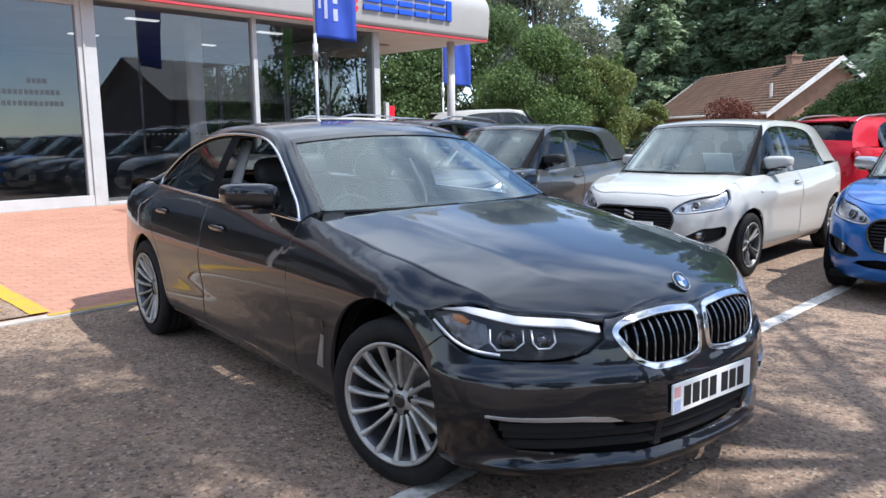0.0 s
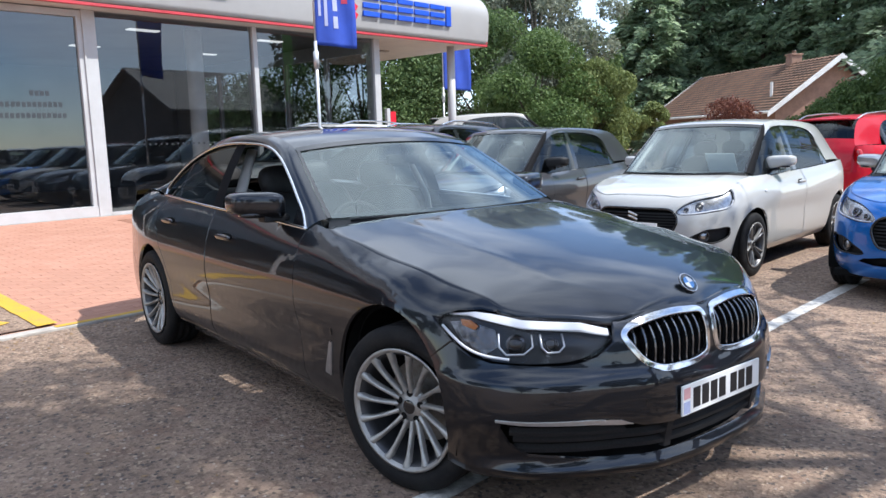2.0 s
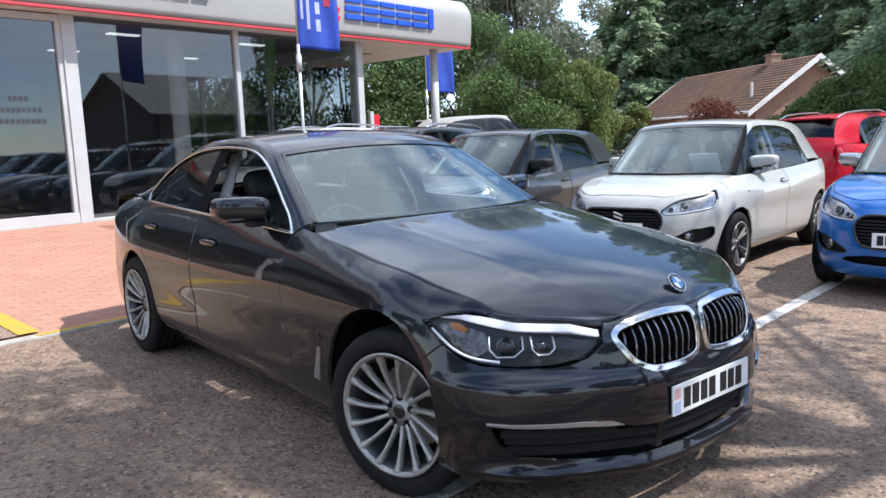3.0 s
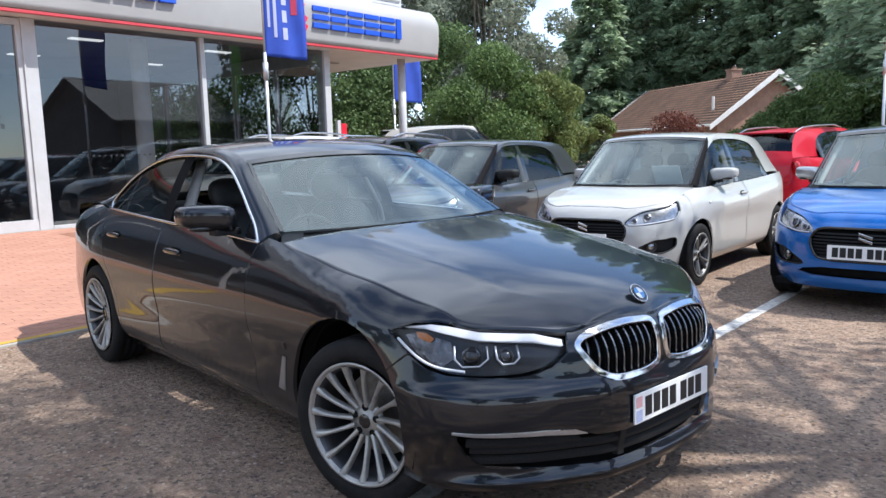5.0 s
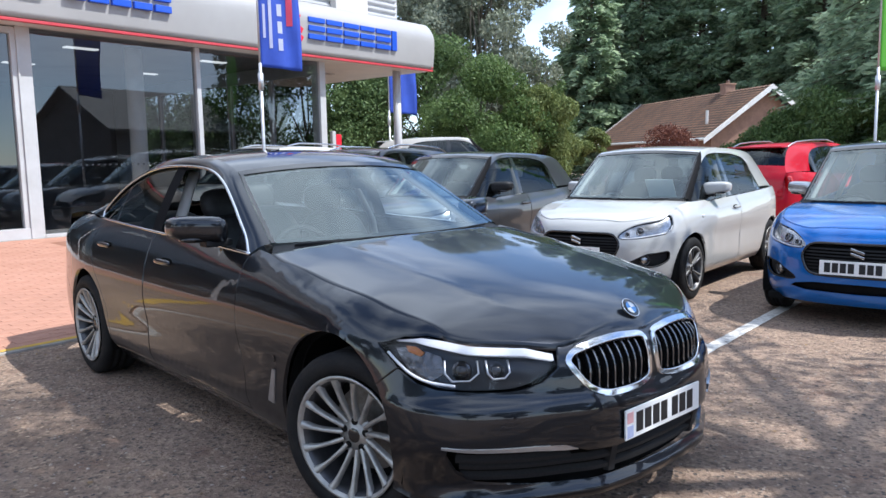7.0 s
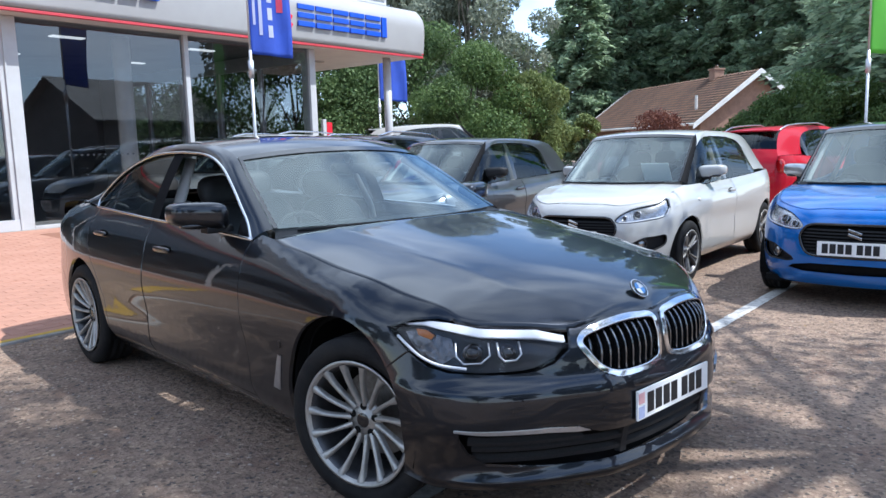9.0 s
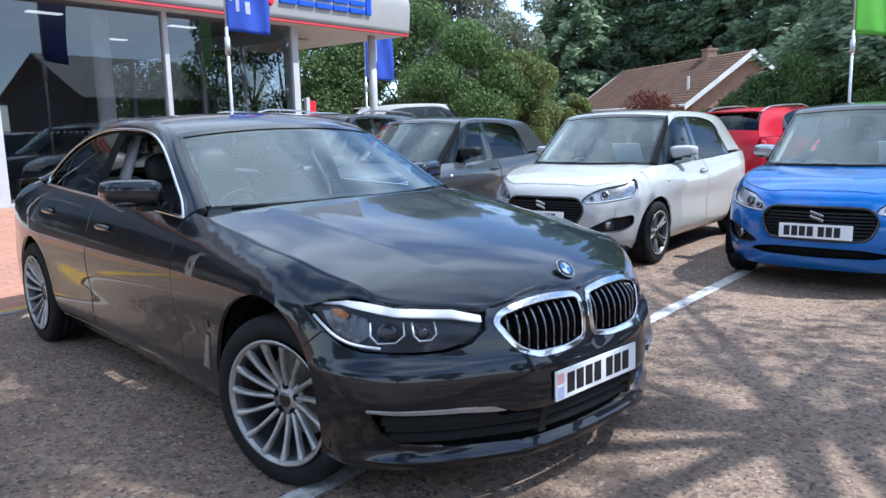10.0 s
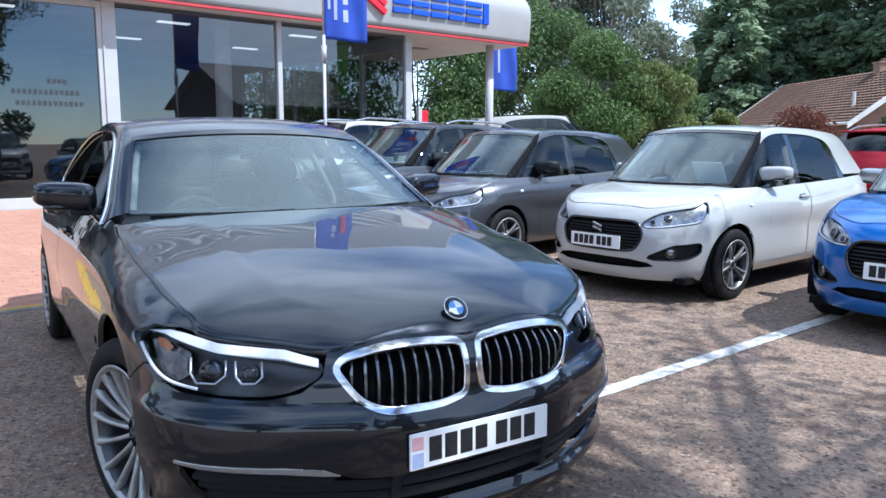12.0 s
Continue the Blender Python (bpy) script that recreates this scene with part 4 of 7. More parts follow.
def skin(F, outline, step=0.03, holes=(), off=0.0, gap=0.0025, skirt=0.018, mirror=False, wide=None):
    """A panel: the part of surface F within an outline in its parameters, less holes, with an edge turned inwards."""
    poly = densify(np.array(outline, float), step)
    if gap:
        poly = densify(shrink(poly, gap), step)
    hs = [densify(np.array(h, float), step * 0.6) for h in holes]
    lo, hi = poly.min(axis=0), poly.max(axis=0)
    gx, gy = np.meshgrid(np.arange(lo[0] + step / 2, hi[0], wide or step), np.arange(lo[1] + step / 2, hi[1], step))
    g = np.stack([gx.ravel(), gy.ravel()], axis=1)
    g = g[inside(g, poly)]
    allb = np.vstack([poly] + hs)
    for h in hs:
        g = g[~inside(g, h)]
    if len(g):
        near = np.array([np.min(np.sum((allb - q) ** 2, axis=1)) for q in g])
        g = g[near > (0.45 * step) ** 2]
    verts = np.vstack([allb, g]) if len(g) else allb
    edges, k = [], 0
    for loop in [poly] + hs:
        n_ = len(loop)
        edges += [(k + i, k + (i + 1) % n_) for i in range(n_)]
        k += n_
    vo, _, fo, _, _, _ = delaunay_2d_cdt([Vector(v) for v in verts], edges, [], 0, 1e-6)
    vo = np.array([tuple(v) for v in vo])
    fo = np.array([f for f in fo if len(f) == 3])
    c = vo[fo].mean(axis=1)
    keep = inside(c, poly)
    for h in hs:
        keep &= ~inside(c, h)
    fo = fo[keep]
    p, n_ = F(vo)
    p = p + n_ * off
    # wind the faces along the outward normals
    fn = np.cross(p[fo[:, 1]] - p[fo[:, 0]], p[fo[:, 2]] - p[fo[:, 0]])
    bad = np.sum(fn * n_[fo].mean(axis=1), axis=1) < 0
    fo[bad] = fo[bad][:, ::-1]
    faces = [tuple(f) for f in fo]
    pts, nor = list(p), list(n_)
    if skirt:
        seen = {}
        for f in faces:
            for a, b_ in ((f[0], f[1]), (f[1], f[2]), (f[2], f[0])):
                seen[(a, b_)] = True
        rim = [e for e in seen if (e[1], e[0]) not in seen]
        dup, base = {}, {}
        for a, b_ in rim:
            for q in (a, b_):
                if q not in dup:
                    base[q] = len(pts)
                    pts.append(p[q])
                    nor.append(n_[q])
                    dup[q] = len(pts)
                    pts.append(p[q] - n_[q] * skirt)
                    nor.append(n_[q])
        for a, b_ in rim:
            faces.append((base[b_], base[a], dup[a], dup[b_]))
    pts, nor = np.array(pts), np.array(nor)
    if mirror:
        pts[:, 1] *= -1
        nor[:, 1] *= -1
        faces = [f[::-1] for f in faces]
    used = np.unique(np.concatenate([np.array(f) for f in faces]))
    remap = -np.ones(len(pts), int)
    remap[used] = np.arange(len(used))
    me = raw(pts[used].tolist(), [tuple(int(remap[i]) for i in f) for f in faces], True)
    me.normals_split_custom_set_from_vertices([tuple(v) for v in nor[used]])
    return me


def grid_mesh(P, smooth=True, flip=False, thick=0.0):
    """A mesh from a grid of points [rows, cols, 3]."""
    r, c = P.shape[:2]
    v = P.reshape(-1, 3).tolist()
    f = [(i * c + j, i * c + j + 1, (i + 1) * c + j + 1, (i + 1) * c + j) for i in range(r - 1) for j in range(c - 1)]
    if flip:
        f = [q[::-1] for q in f]
    return raw(v, f, smooth)


def mirrored(me):
    m2 = me.copy()
    m2.transform(Matrix.Diagonal((1, -1, 1, 1)))
    m2.flip_normals()
    return m2


def arc(cx, cz, r, a0, a1, n):
    return [(cx + r * math.cos(radians(a0 + (a1 - a0) * i / (n - 1))), cz + r * math.sin(radians(a0 + (a1 - a0) * i / (n - 1)))) for i in range(n)]


# car materials
M["paint_grey"] = mat("dark_grey_metallic_paint", (0.0135, 0.0155, 0.0205), (0.018, 0.020, 0.026), 300, 0.34, metal=0.85, spec=0.08, coat=1.0)
M["paint_white"] = mat("pearl_white_paint", (0.43, 0.425, 0.405), (0.41, 0.405, 0.39), 200, 0.35, coat=1.0)
M["paint_blue"] = mat("bright_blue_metallic_paint", (0.003, 0.115, 0.42), (0.004, 0.13, 0.47), 300, 0.30, metal=0.45, coat=1.0)
M["paint_mid"] = mat("mid_grey_metallic_paint", (0.055, 0.057, 0.064), (0.065, 0.067, 0.074), 300, 0.32, metal=0.5, coat=1.0)
M["paint_black"] = mat("black_paint", (0.015, 0.016, 0.018), (0.02, 0.02, 0.022), 300, 0.28, metal=0.3, coat=1.0)
M["paint_red"] = mat("red_paint", (0.40, 0.003, 0.016), (0.44, 0.004, 0.018), 300, 0.4, spec=0.2, coat=0.35)
M["paint_silver"] = mat("silver_metallic_paint", (0.48, 0.49, 0.50), (0.52, 0.53, 0.54), 300, 0.3, metal=0.6, coat=1.0)
M["paint_maroon"] = mat("dark_red_metallic_paint", (0.26, 0.010, 0.020), (0.30, 0.012, 0.024), 300, 0.3, metal=0.2, coat=1.0)
M["chrome"] = mat("chrome", (0.66, 0.67, 0.69), (0.58, 0.59, 0.61), 40, 0.10, 0.16, metal=1.0)
M["satin"] = mat("satin_silver", (0.50, 0.51, 0.53), (0.44, 0.45, 0.47), 40, 0.28, metal=0.9)
M["gloss_black"] = mat("gloss_black_trim", (0.008, 0.008, 0.009), (0.012, 0.012, 0.013), 60, 0.12, coat=0.5)
M["pillar_black"] = mat("satin_black_pillar", (0.008, 0.008, 0.009), (0.011, 0.011, 0.012), 60, 0.7, spec=0.05)
M["bar_grey"] = mat("dark_satin_bar", (0.20, 0.205, 0.215), (0.15, 0.155, 0.165), 60, 0.22, metal=0.9)
M["black_plastic"] = mat("black_plastic", (0.010, 0.010, 0.011), (0.015, 0.015, 0.016), 90, 0.55, bump=0.1, bump_scale=400, spec=0.3)
M["shell_black"] = mat("underbody_black", (0.006, 0.006, 0.006), (0.010, 0.010, 0.010), 8, 0.9, spec=0.1)
M["rubber"] = mat("tyre_rubber", (0.008, 0.008, 0.009), (0.016, 0.015, 0.014), 14, 0.75, bump=0.25, bump_scale=150, spec=0.25)
M["alloy"] = mat("silver_alloy", (0.40, 0.388, 0.365), (0.31, 0.30, 0.285), 20, 0.36, 0.48, metal=0.6)
M["alloy_dark"] = mat("dark_alloy", (0.05, 0.05, 0.055), (0.07, 0.07, 0.075), 20, 0.35, metal=0.5)
M["disc"] = mat("brake_disc", (0.26, 0.25, 0.24), (0.17, 0.15, 0.13), 30, 0.45, metal=0.9)
M["glass"] = glass_mat("car_glass", (0.80, 0.95, 0.94), 0.72, 0.105)
M["glass_dark"] = glass_mat("tinted_glass", (0.7, 0.76, 0.76), 0.35, 0.055, 6.5)
M["lens"] = glass_mat("lamp_lens", (0.98, 0.98, 1.0), 0.97, 0.014, 9.0)
M["lamp_inner"] = mat("lamp_reflector", (0.46, 0.465, 0.47), (0.26, 0.265, 0.27), 30, 0.22, metal=0.9)
M["lamp_smoke"] = mat("smoked_reflector", (0.07, 0.07, 0.075), (0.20, 0.20, 0.21), 45, 0.2, metal=0.9, bump=0.5, bump_scale=60)
M["lamp_white"] = mat("lamp_light_guide", (0.68, 0.69, 0.71), (0.62, 0.63, 0.65), 30, 0.22)
M["lamp_dark"] = mat("lamp_housing", (0.014, 0.014, 0.016), (0.02, 0.02, 0.022), 50, 0.3)
M["amber"] = mat("amber_reflector", (0.36, 0.13, 0.03), (0.28, 0.09, 0.02), 60, 0.25)
M["tail_red"] = mat("tail_lamp_red", (0.46, 0.008, 0.012), (0.38, 0.006, 0.01), 40, 0.12, coat=1.0)
M["plate_white"] = mat("white_plate", (0.80, 0.80, 0.79), (0.76, 0.76, 0.75), 20, 0.35)
M["plate_ink"] = mat("plate_ink", (0.012, 0.012, 0.014), (0.02, 0.02, 0.022), 50, 0.4)
M["plate_blue"] = mat("plate_pale_blue", (0.42, 0.47, 0.68), (0.36, 0.41, 0.6), 80, 0.35)
M["plate_pink"] = mat("plate_pale_red", (0.68, 0.38, 0.38), (0.6, 0.34, 0.36), 90, 0.35)
M["seat"] = mat("dark_leather", (0.018, 0.018, 0.02), (0.028, 0.027, 0.028), 15, 0.5, bump=0.2, bump_scale=120)
M["dash"] = mat("dark_dashboard", (0.03, 0.03, 0.032), (0.04, 0.04, 0.042), 20, 0.6, bump=0.15, bump_scale=300)
M["lining"] = mat("pale_headlining", (0.36, 0.35, 0.335), (0.32, 0.31, 0.30), 10, 0.9)
M["paper"] = mat("white_card", (0.75, 0.76, 0.78), (0.68, 0.70, 0.73), 6, 0.7)
M["badge_blue"] = mat("badge_blue", (0.10, 0.28, 0.60), (0.09, 0.25, 0.55), 60, 0.2)


M["paint_grey"].node_tree.nodes["Principled BSDF"].inputs["Coat IOR"].default_value = 1.46


def loop_tube(F, outline, r, off=0.0, seg=8, n=90, mirror=False, closed=True, flat=1.0, sharp=False):
    """A round trim along an outline on surface F."""
    o = np.array(outline) if sharp else curve_through(outline, n, closed)
    p, nn = F(o)
    p = p + nn * off
    if mirror:
        p[:, 1] *= -1
    return sweep(B(), p.tolist(), r, seg, closed, flat)


def wheel(name, parent, x, y, z, r_tyre, r_rim, width, style, side, face, steer=0.0):
    """One road wheel: tyre, rim barrel, spokes, hub cap and brake disc. side: 1 for the car's left. face: how far the hub stands in from the tyre's wall."""
    wt = part(name, lathe_tyre(r_tyre, r_rim, width), M["rubber"], parent, m=pose(x, y, z, 0, 0, steer))
    s = side
    out = s * width / 2
    b = B()
    lathe(b, [(r_rim + 0.004, out * 0.98), (r_rim + 0.006, out * 1.0), (r_rim - 0.003, out * 1.01), (r_rim - 0.008, out * 0.965), (r_rim - 0.014, out * 0.90)], 64)
    # barrel behind the lip, coloured dark to deepen the shade between spokes
    bk = B()
    lathe(bk, [(r_rim - 0.014, out * 0.90), (r_rim - 0.024, out * 0.80), (r_rim - 0.030, out * 0.45), (r_rim - 0.034, -out * 0.9)], 48)
    part("rim_barrel", bk, M["alloy_dark"], wt, smooth=True)
    part("rim", b, M["alloy"], wt, smooth=True)
    b = B()
    lathe(b, [(0.0, -out * 0.25), (r_rim * 0.70, -out * 0.25), (r_rim * 0.70, -out * 0.4), (0.0, -out * 0.4)], 40)
    part("brake_disc", b, M["disc"], wt, smooth=False)
    b = B()
    lathe(b, [(0.0, -out * 0.5), (r_rim - 0.03, -out * 0.5)], 40)
    part("wheel_back", b, M["shell_black"], wt)
    hub = out - s * face
    n_sp, twist = (15, 0.10) if style == "multi" else (10, 0.16)
    for k in range(n_sp):
        th = 2 * math.pi * (k + 0.5) / n_sp
        if style != "multi":
            th += 0.12 if k % 2 else -0.12
        pts = []
        for q in range(7):
            t_ = q / 6
            rr = 0.058 + (r_rim - 0.012 - 0.058) * t_
            yy = hub + (out * 0.965 - hub) * (t_ ** 1.6) + s * 0.010 * math.sin(math.pi * t_)
            a = th + twist * (t_ ** 2 * 0.7 if style == "multi" else t_ * (1 - t_) * (1 if k % 2 else -1)) * (s if style == "multi" else 1)
            w_ = (0.0105 - 0.002 * math.sin(math.pi * t_) + 0.007 * max(0, t_ - 0.75) * 4) if style == "multi" else ((0.006 + 0.004 * t_) if k % 2 else (0.012 + 0.008 * t_))
            pts.append((rr, yy, a, w_))
        bm = B()
        ring = []
        for rr, yy, a, w_ in pts:
            tx, tz = -math.sin(a), math.cos(a)
            cx, cz = rr * math.cos(a), rr * math.sin(a)
            ring.append([bm.verts.new((cx + tx * w_ * u_, yy + s * v_, cz + tz * w_ * u_)) for u_, v_ in ((-1, -0.022), (-0.95, -0.004), (-0.5, 0.003), (0.5, 0.003), (0.95, -0.004), (1, -0.022))])
        for ra, rb in zip(ring[:-1], ring[1:]):
            for j in range(5):
                bm.faces.new((ra[j], ra[j + 1], rb[j + 1], rb[j]))
        bmesh.ops.recalc_face_normals(bm, faces=bm.faces)
        part("spoke", bm, M["alloy"] if (style == "multi" or k % 2) else M["alloy_dark"], wt, smooth=True)
    b = B()
    lathe(b, [(0.0, hub + s * 0.004), (0.030, hub + s * 0.004), (0.033, hub + s * 0.001), (0.036, hub - s * 0.002), (0.07, hub - s * 0.006), (0.078, hub - s * 0.022)], 36)
    part("hub", b, M["alloy"], wt, smooth=True)
    b = B()
    lathe(b, [(0.0, hub + s * 0.0065), (0.026, hub + s * 0.006), (0.031, hub + s * 0.003)], 28)
    part("hub_cap", b, M["gloss_black"], wt, smooth=True)
    for k in range(5):
        a = 2 * math.pi * k / 5 + 0.3
        b = B()
        cx, cz = 0.055 * math.cos(a), 0.055 * math.sin(a)
        cyl(b, (cx, hub - s * 0.01, cz), (cx, hub + s * 0.001, cz), 0.0145, seg=12)
        part("wheel_bolt", b, M["shell_black"], wt)
    return wt


def lathe_tyre(r, rim, w):
    h = w / 2
    side = r - rim
    prof = [(rim, -h * 0.80), (rim + 0.01, -h * 0.92), (rim + side * 0.45, -h), (r - 0.022, -h * 0.93), (r - 0.006, -h * 0.84), (r, -h * 0.70)]
    for k in (-0.42, -0.05, 0.32):
        prof += [(r, h * (k - 0.06)), (r - 0.008, h * (k - 0.03)), (r - 0.008, h * (k + 0.08)), (r, h * (k + 0.11))]
    prof += [(r, h * 0.70), (r - 0.006, h * 0.84), (r - 0.022, h * 0.93), (rim + side * 0.45, h), (rim + 0.01, h * 0.92), (rim, h * 0.80)]
    b = B()
    lathe(b, prof, 72)
    bmesh.ops.recalc_face_normals(b, faces=b.faces)
    return mesh_of("tyre", b, M["rubber"], True)


def blob(bm, c, size, power=2.6, seg=20, shear=0.0):
    """A rounded block (superellipsoid) at c."""
    b = B()
    bmesh.ops.create_uvsphere(b, u_segments=seg * 2, v_segments=seg, radius=1.0)
    for v in b.verts:
        k = (abs(v.co.x) ** power + abs(v.co.y) ** power + abs(v.co.z) ** power) ** (-1 / power)
        v.co *= k
        v.co = Vector((c[0] + v.co.x * size[0] + shear * v.co.z * size[0], c[1] + v.co.y * size[1], c[2] + v.co.z * size[2]))
    add_to(bm, b)
    return bm


def plate(parent, m, bars, flag_strip=True, name="number_plate", chars=7):
    """A number plate with plain bars for its characters."""
    b = B()
    box(b, -0.26, 0.26, -0.004, 0.004, -0.0555, 0.0555, 0.0015)
    p = part(name, b, M["plate_white"], parent, "white number plate with plain dark bars", m=m)
    x = -0.195 if flag_strip else -0.225
    for k in range(chars):
        b = B()
        box(b, x, x + 0.044, -0.0055, -0.0042, -0.038, 0.038)
        part("plate_bar", b, M["plate_ink"], p)
        x += 0.056 + (0.022 if k == 3 else 0)
    if flag_strip:
        for z0, z1, mm in ((-0.05, -0.005, "plate_blue"), (0.005, 0.045, "plate_pink")):
            b = B()
            box(b, -0.253, -0.215, -0.0055, -0.0042, z0, z1)
            part("plate_band", b, M[mm], p)
    return p
def build_car(P):
    """Builds a car from its measures, nose along x, standing on z = 0, and returns its Empty."""
    car = tagged(thing(P["name"]), P["label"], "car", P.get("group", ""))
    sh = Shell(P["plan"], P["stations"])
    paint = P["paint"]

    def q(l):
        return [((sh.sy(v) if k == "y" else sh.sx(v)), z) for k, v, z in l]

    tops = q(P["ztop"])
    if P.get("hood_y"):
        tops = [t_ for t_ in tops if t_[0] < sh.sx(P["hood_corner_x"] + 0.02)]
        hyx, hyy = zip(*sorted(P["hood_y"]))
        for x in np.linspace(P["hood_corner_x"], P["cowl_x"] - 0.05, 22):
            zq = np.linspace(0.7, 1.1, 400)
            yq = sh.at(np.full(400, sh.sx(x)), zq)[:, 1]
            tops.append((sh.sx(x), float(np.interp(-float(pchip(hyx, hyy, x)), -yq, zq))))
    zs, zz = zip(*sorted(tops))
    zt = lambda s: pchip(zs, zz, np.abs(s))
    bx, bz = zip(*sorted(P["belt"]))
    belt = lambda x: float(pchip(bx, bz, x))
    (xf, xr), zw, R = P["axles"], P["hub_z"], P["arch"]
    fine = P.get("step", 0.03)

    def both(name, me, material, label="", parent=None):
        """The same panel on both sides."""
        a = part(name, me, material, parent or car, label)
        b_ = part(name, mirrored(me), material, parent or car, label)
        return a, b_

    fdx, fdz = P.get("arch_off", (0.0, 0.0))

    def arch_pts(cx, a0, a1, n=24, r=None):
        dx, dz = (fdx, fdz) if cx > 0 else (0.0, 0.0)
        c0 = cx + dx
        return [(sh.sx(c0 + (x - c0) * (P.get("arch_front", 1.0) if cx > 0 and x > c0 else 1.0)), z) for x, z in arc(c0, zw + dz, r or R, a0, a1, n)]

    hl = [tuple(p) for p in curve_through(q(P["headlight"]), 110, True)]
    kid = [tuple(p) for p in curve_through(q(P["grille"]), 90, True)] if not P.get("grille_centre") else None
    # ---- bumper, in one piece across the nose
    up = [(s, float(zt(s)) - 0.004) for s in np.linspace(0, sh.sx(P["nose_x"]) if P.get("nose_x") else sh.sy(P["nose_y"]), 26)]
    half = up + q(P["bumper_top"]) + arch_pts(xf, P["arch_split"], P["arch_end"], 14) + [(s, P["bumper_z"]) for s in np.linspace(sh.sx(xf + R * 0.9), 0, 20)[1:]]
    mid = [(-s, z) for s, z in half[::-1]]
    outline = half[:-1] + mid[:-1]
    holes = []
    if P.get("grille_centre"):
        holes.append([(s, z) for s, z in curve_through(q(P["grille_half"]) + [(-s, z) for s, z in q(P["grille_half"])[::-1]], 120, True)])
    else:
        holes += [kid, [(-s, z) for s, z in kid]]
    if P.get("lamp_hole"):
        holes += [hl, [(-s, z) for s, z in hl]]
    ih = q(P["intake"])
    it = curve_through(ih + [(-s, z) for s, z in ih[::-1]], 160, True) if P["intake_smooth"] else np.array(ih + [(-s, z) for s, z in ih[::-1]])
    holes.append([tuple(p) for p in it])
    fogs = [tuple(p) for p in curve_through(q(P["fog"]), 50, True)] if P.get("fog") else None
    if fogs:
        holes += [fogs, [(-s, z) for s, z in fogs]]
    bump_ob = part("front_bumper", skin(sh, outline, fine, holes), paint, car)
    # ---- wings
    fo = [(sh.sx(x), float(zt(sh.sx(x))) + 0.0020) for x in np.linspace(P["hood_corner_x"], P["cowl_x"], 60)] + q(P["door_front"]) + q(P["wing_foot"]) + arch_pts(xf, P["arch_back"], P["arch_split"], 34) + q(P["wing_lamp"])
    both("front_wing", skin(sh, fo, fine), paint)
    # ---- doors
    dx0, dx1 = P["door_split"]
    top = [(sh.sx(x), belt(x) - 0.002) for x in np.linspace(P["door_front"][1][1] if len(P["door_front"]) > 1 else P["door_front"][0][1], dx0, 18)]
    front_edge = q(P["door_front"])[P.get("door_front_skip", 2):]
    fd = top + q([("x", dx0, 0.7), ("x", dx0 + 0.01, P["sill_z"])]) + front_edge[::-1]
    doors = both("front_door", skin(sh, fd, fine), paint)
    rd = [(sh.sx(x), belt(x) - 0.002) for x in np.linspace(dx1, P["rear_door"][0][1], 14)] + q(P["rear_door"]) + q([("x", dx1 + 0.01, P["sill_z"]), ("x", dx1, 0.7)])
    rdoors = both("rear_door", skin(sh, rd, fine), paint) if P.get("rear_door_open", True) else ()
    # ---- rear quarter
    qp = q(P["rear_door"])[::-1] + q([("x", x, belt(x)) for x in np.linspace(P["rear_door"][0][1], P["tail_x"], 12)][0:]) + q(P["quarter_tail"]) + arch_pts(xr, P["rear_arch"][0], P["rear_arch"][1], 30)
    both("rear_quarter", skin(sh, qp, fine), paint)
    # ---- rear bumper and tail
    sE = sh.S[-1]
    hb = q([("x", v, z) for _, v, z in P["quarter_tail"]])[::-1]
    tail = [(s, z) for s, z in hb] + [(sE - 0.01, hb[-1][1])] + [(sE - 0.01, P["bumper_z"] + 0.03)] + [(sh.sx(xr - R * 0.93), P["bumper_z"] + 0.03)] + arch_pts(xr, 200, P["rear_arch"][0], 8)
    both("rear_bumper", skin(sh, tail, fine), paint)
    # ---- sill
    si = q([("x", x, P["sill_z"] - 0.003) for x in np.linspace(P["wing_foot"][0][1], P["rear_door"][-1][1], 12)] + [("x", x, P["bumper_z"] + 0.01) for x in np.linspace(P["rear_door"][-1][1], P["wing_foot"][0][1], 12)])
    both("sill", skin(sh, si, fine), P.get("sill_mat", paint))
    # ---- dark inner body behind the gaps
    big = [(s, float(zt(s)) - 0.03) for s in np.linspace(0, sh.sx(P["cowl_x"]), 24)] + [(sh.sx(x), belt(x) - 0.03) for x in np.linspace(P["cowl_x"] - 0.1, P["tail_x"], 20)] + [(sE - 0.01, belt(P["tail_x"]) - 0.05), (sE - 0.01, 0.24)] + [(s, 0.24) for s in np.linspace(sE, 0, 40)[1:]]
    ah = [[p for p in arch_pts(c, 0, 350, 36, R - 0.006)] for c in (xf, xr)]
    inner_holes = [h for h in ah]
    half_in = skin(sh, [p for p in big], 0.06, inner_holes, off=-0.085, gap=0, skirt=0)
    both("inner_body", half_in, M["shell_black"])
    b = B()
    box(b, P["tail_x"] + 0.1, xf + 0.55, -0.72, 0.72, 0.17, 0.22)
    part("floor_pan", b, M["shell_black"], car)
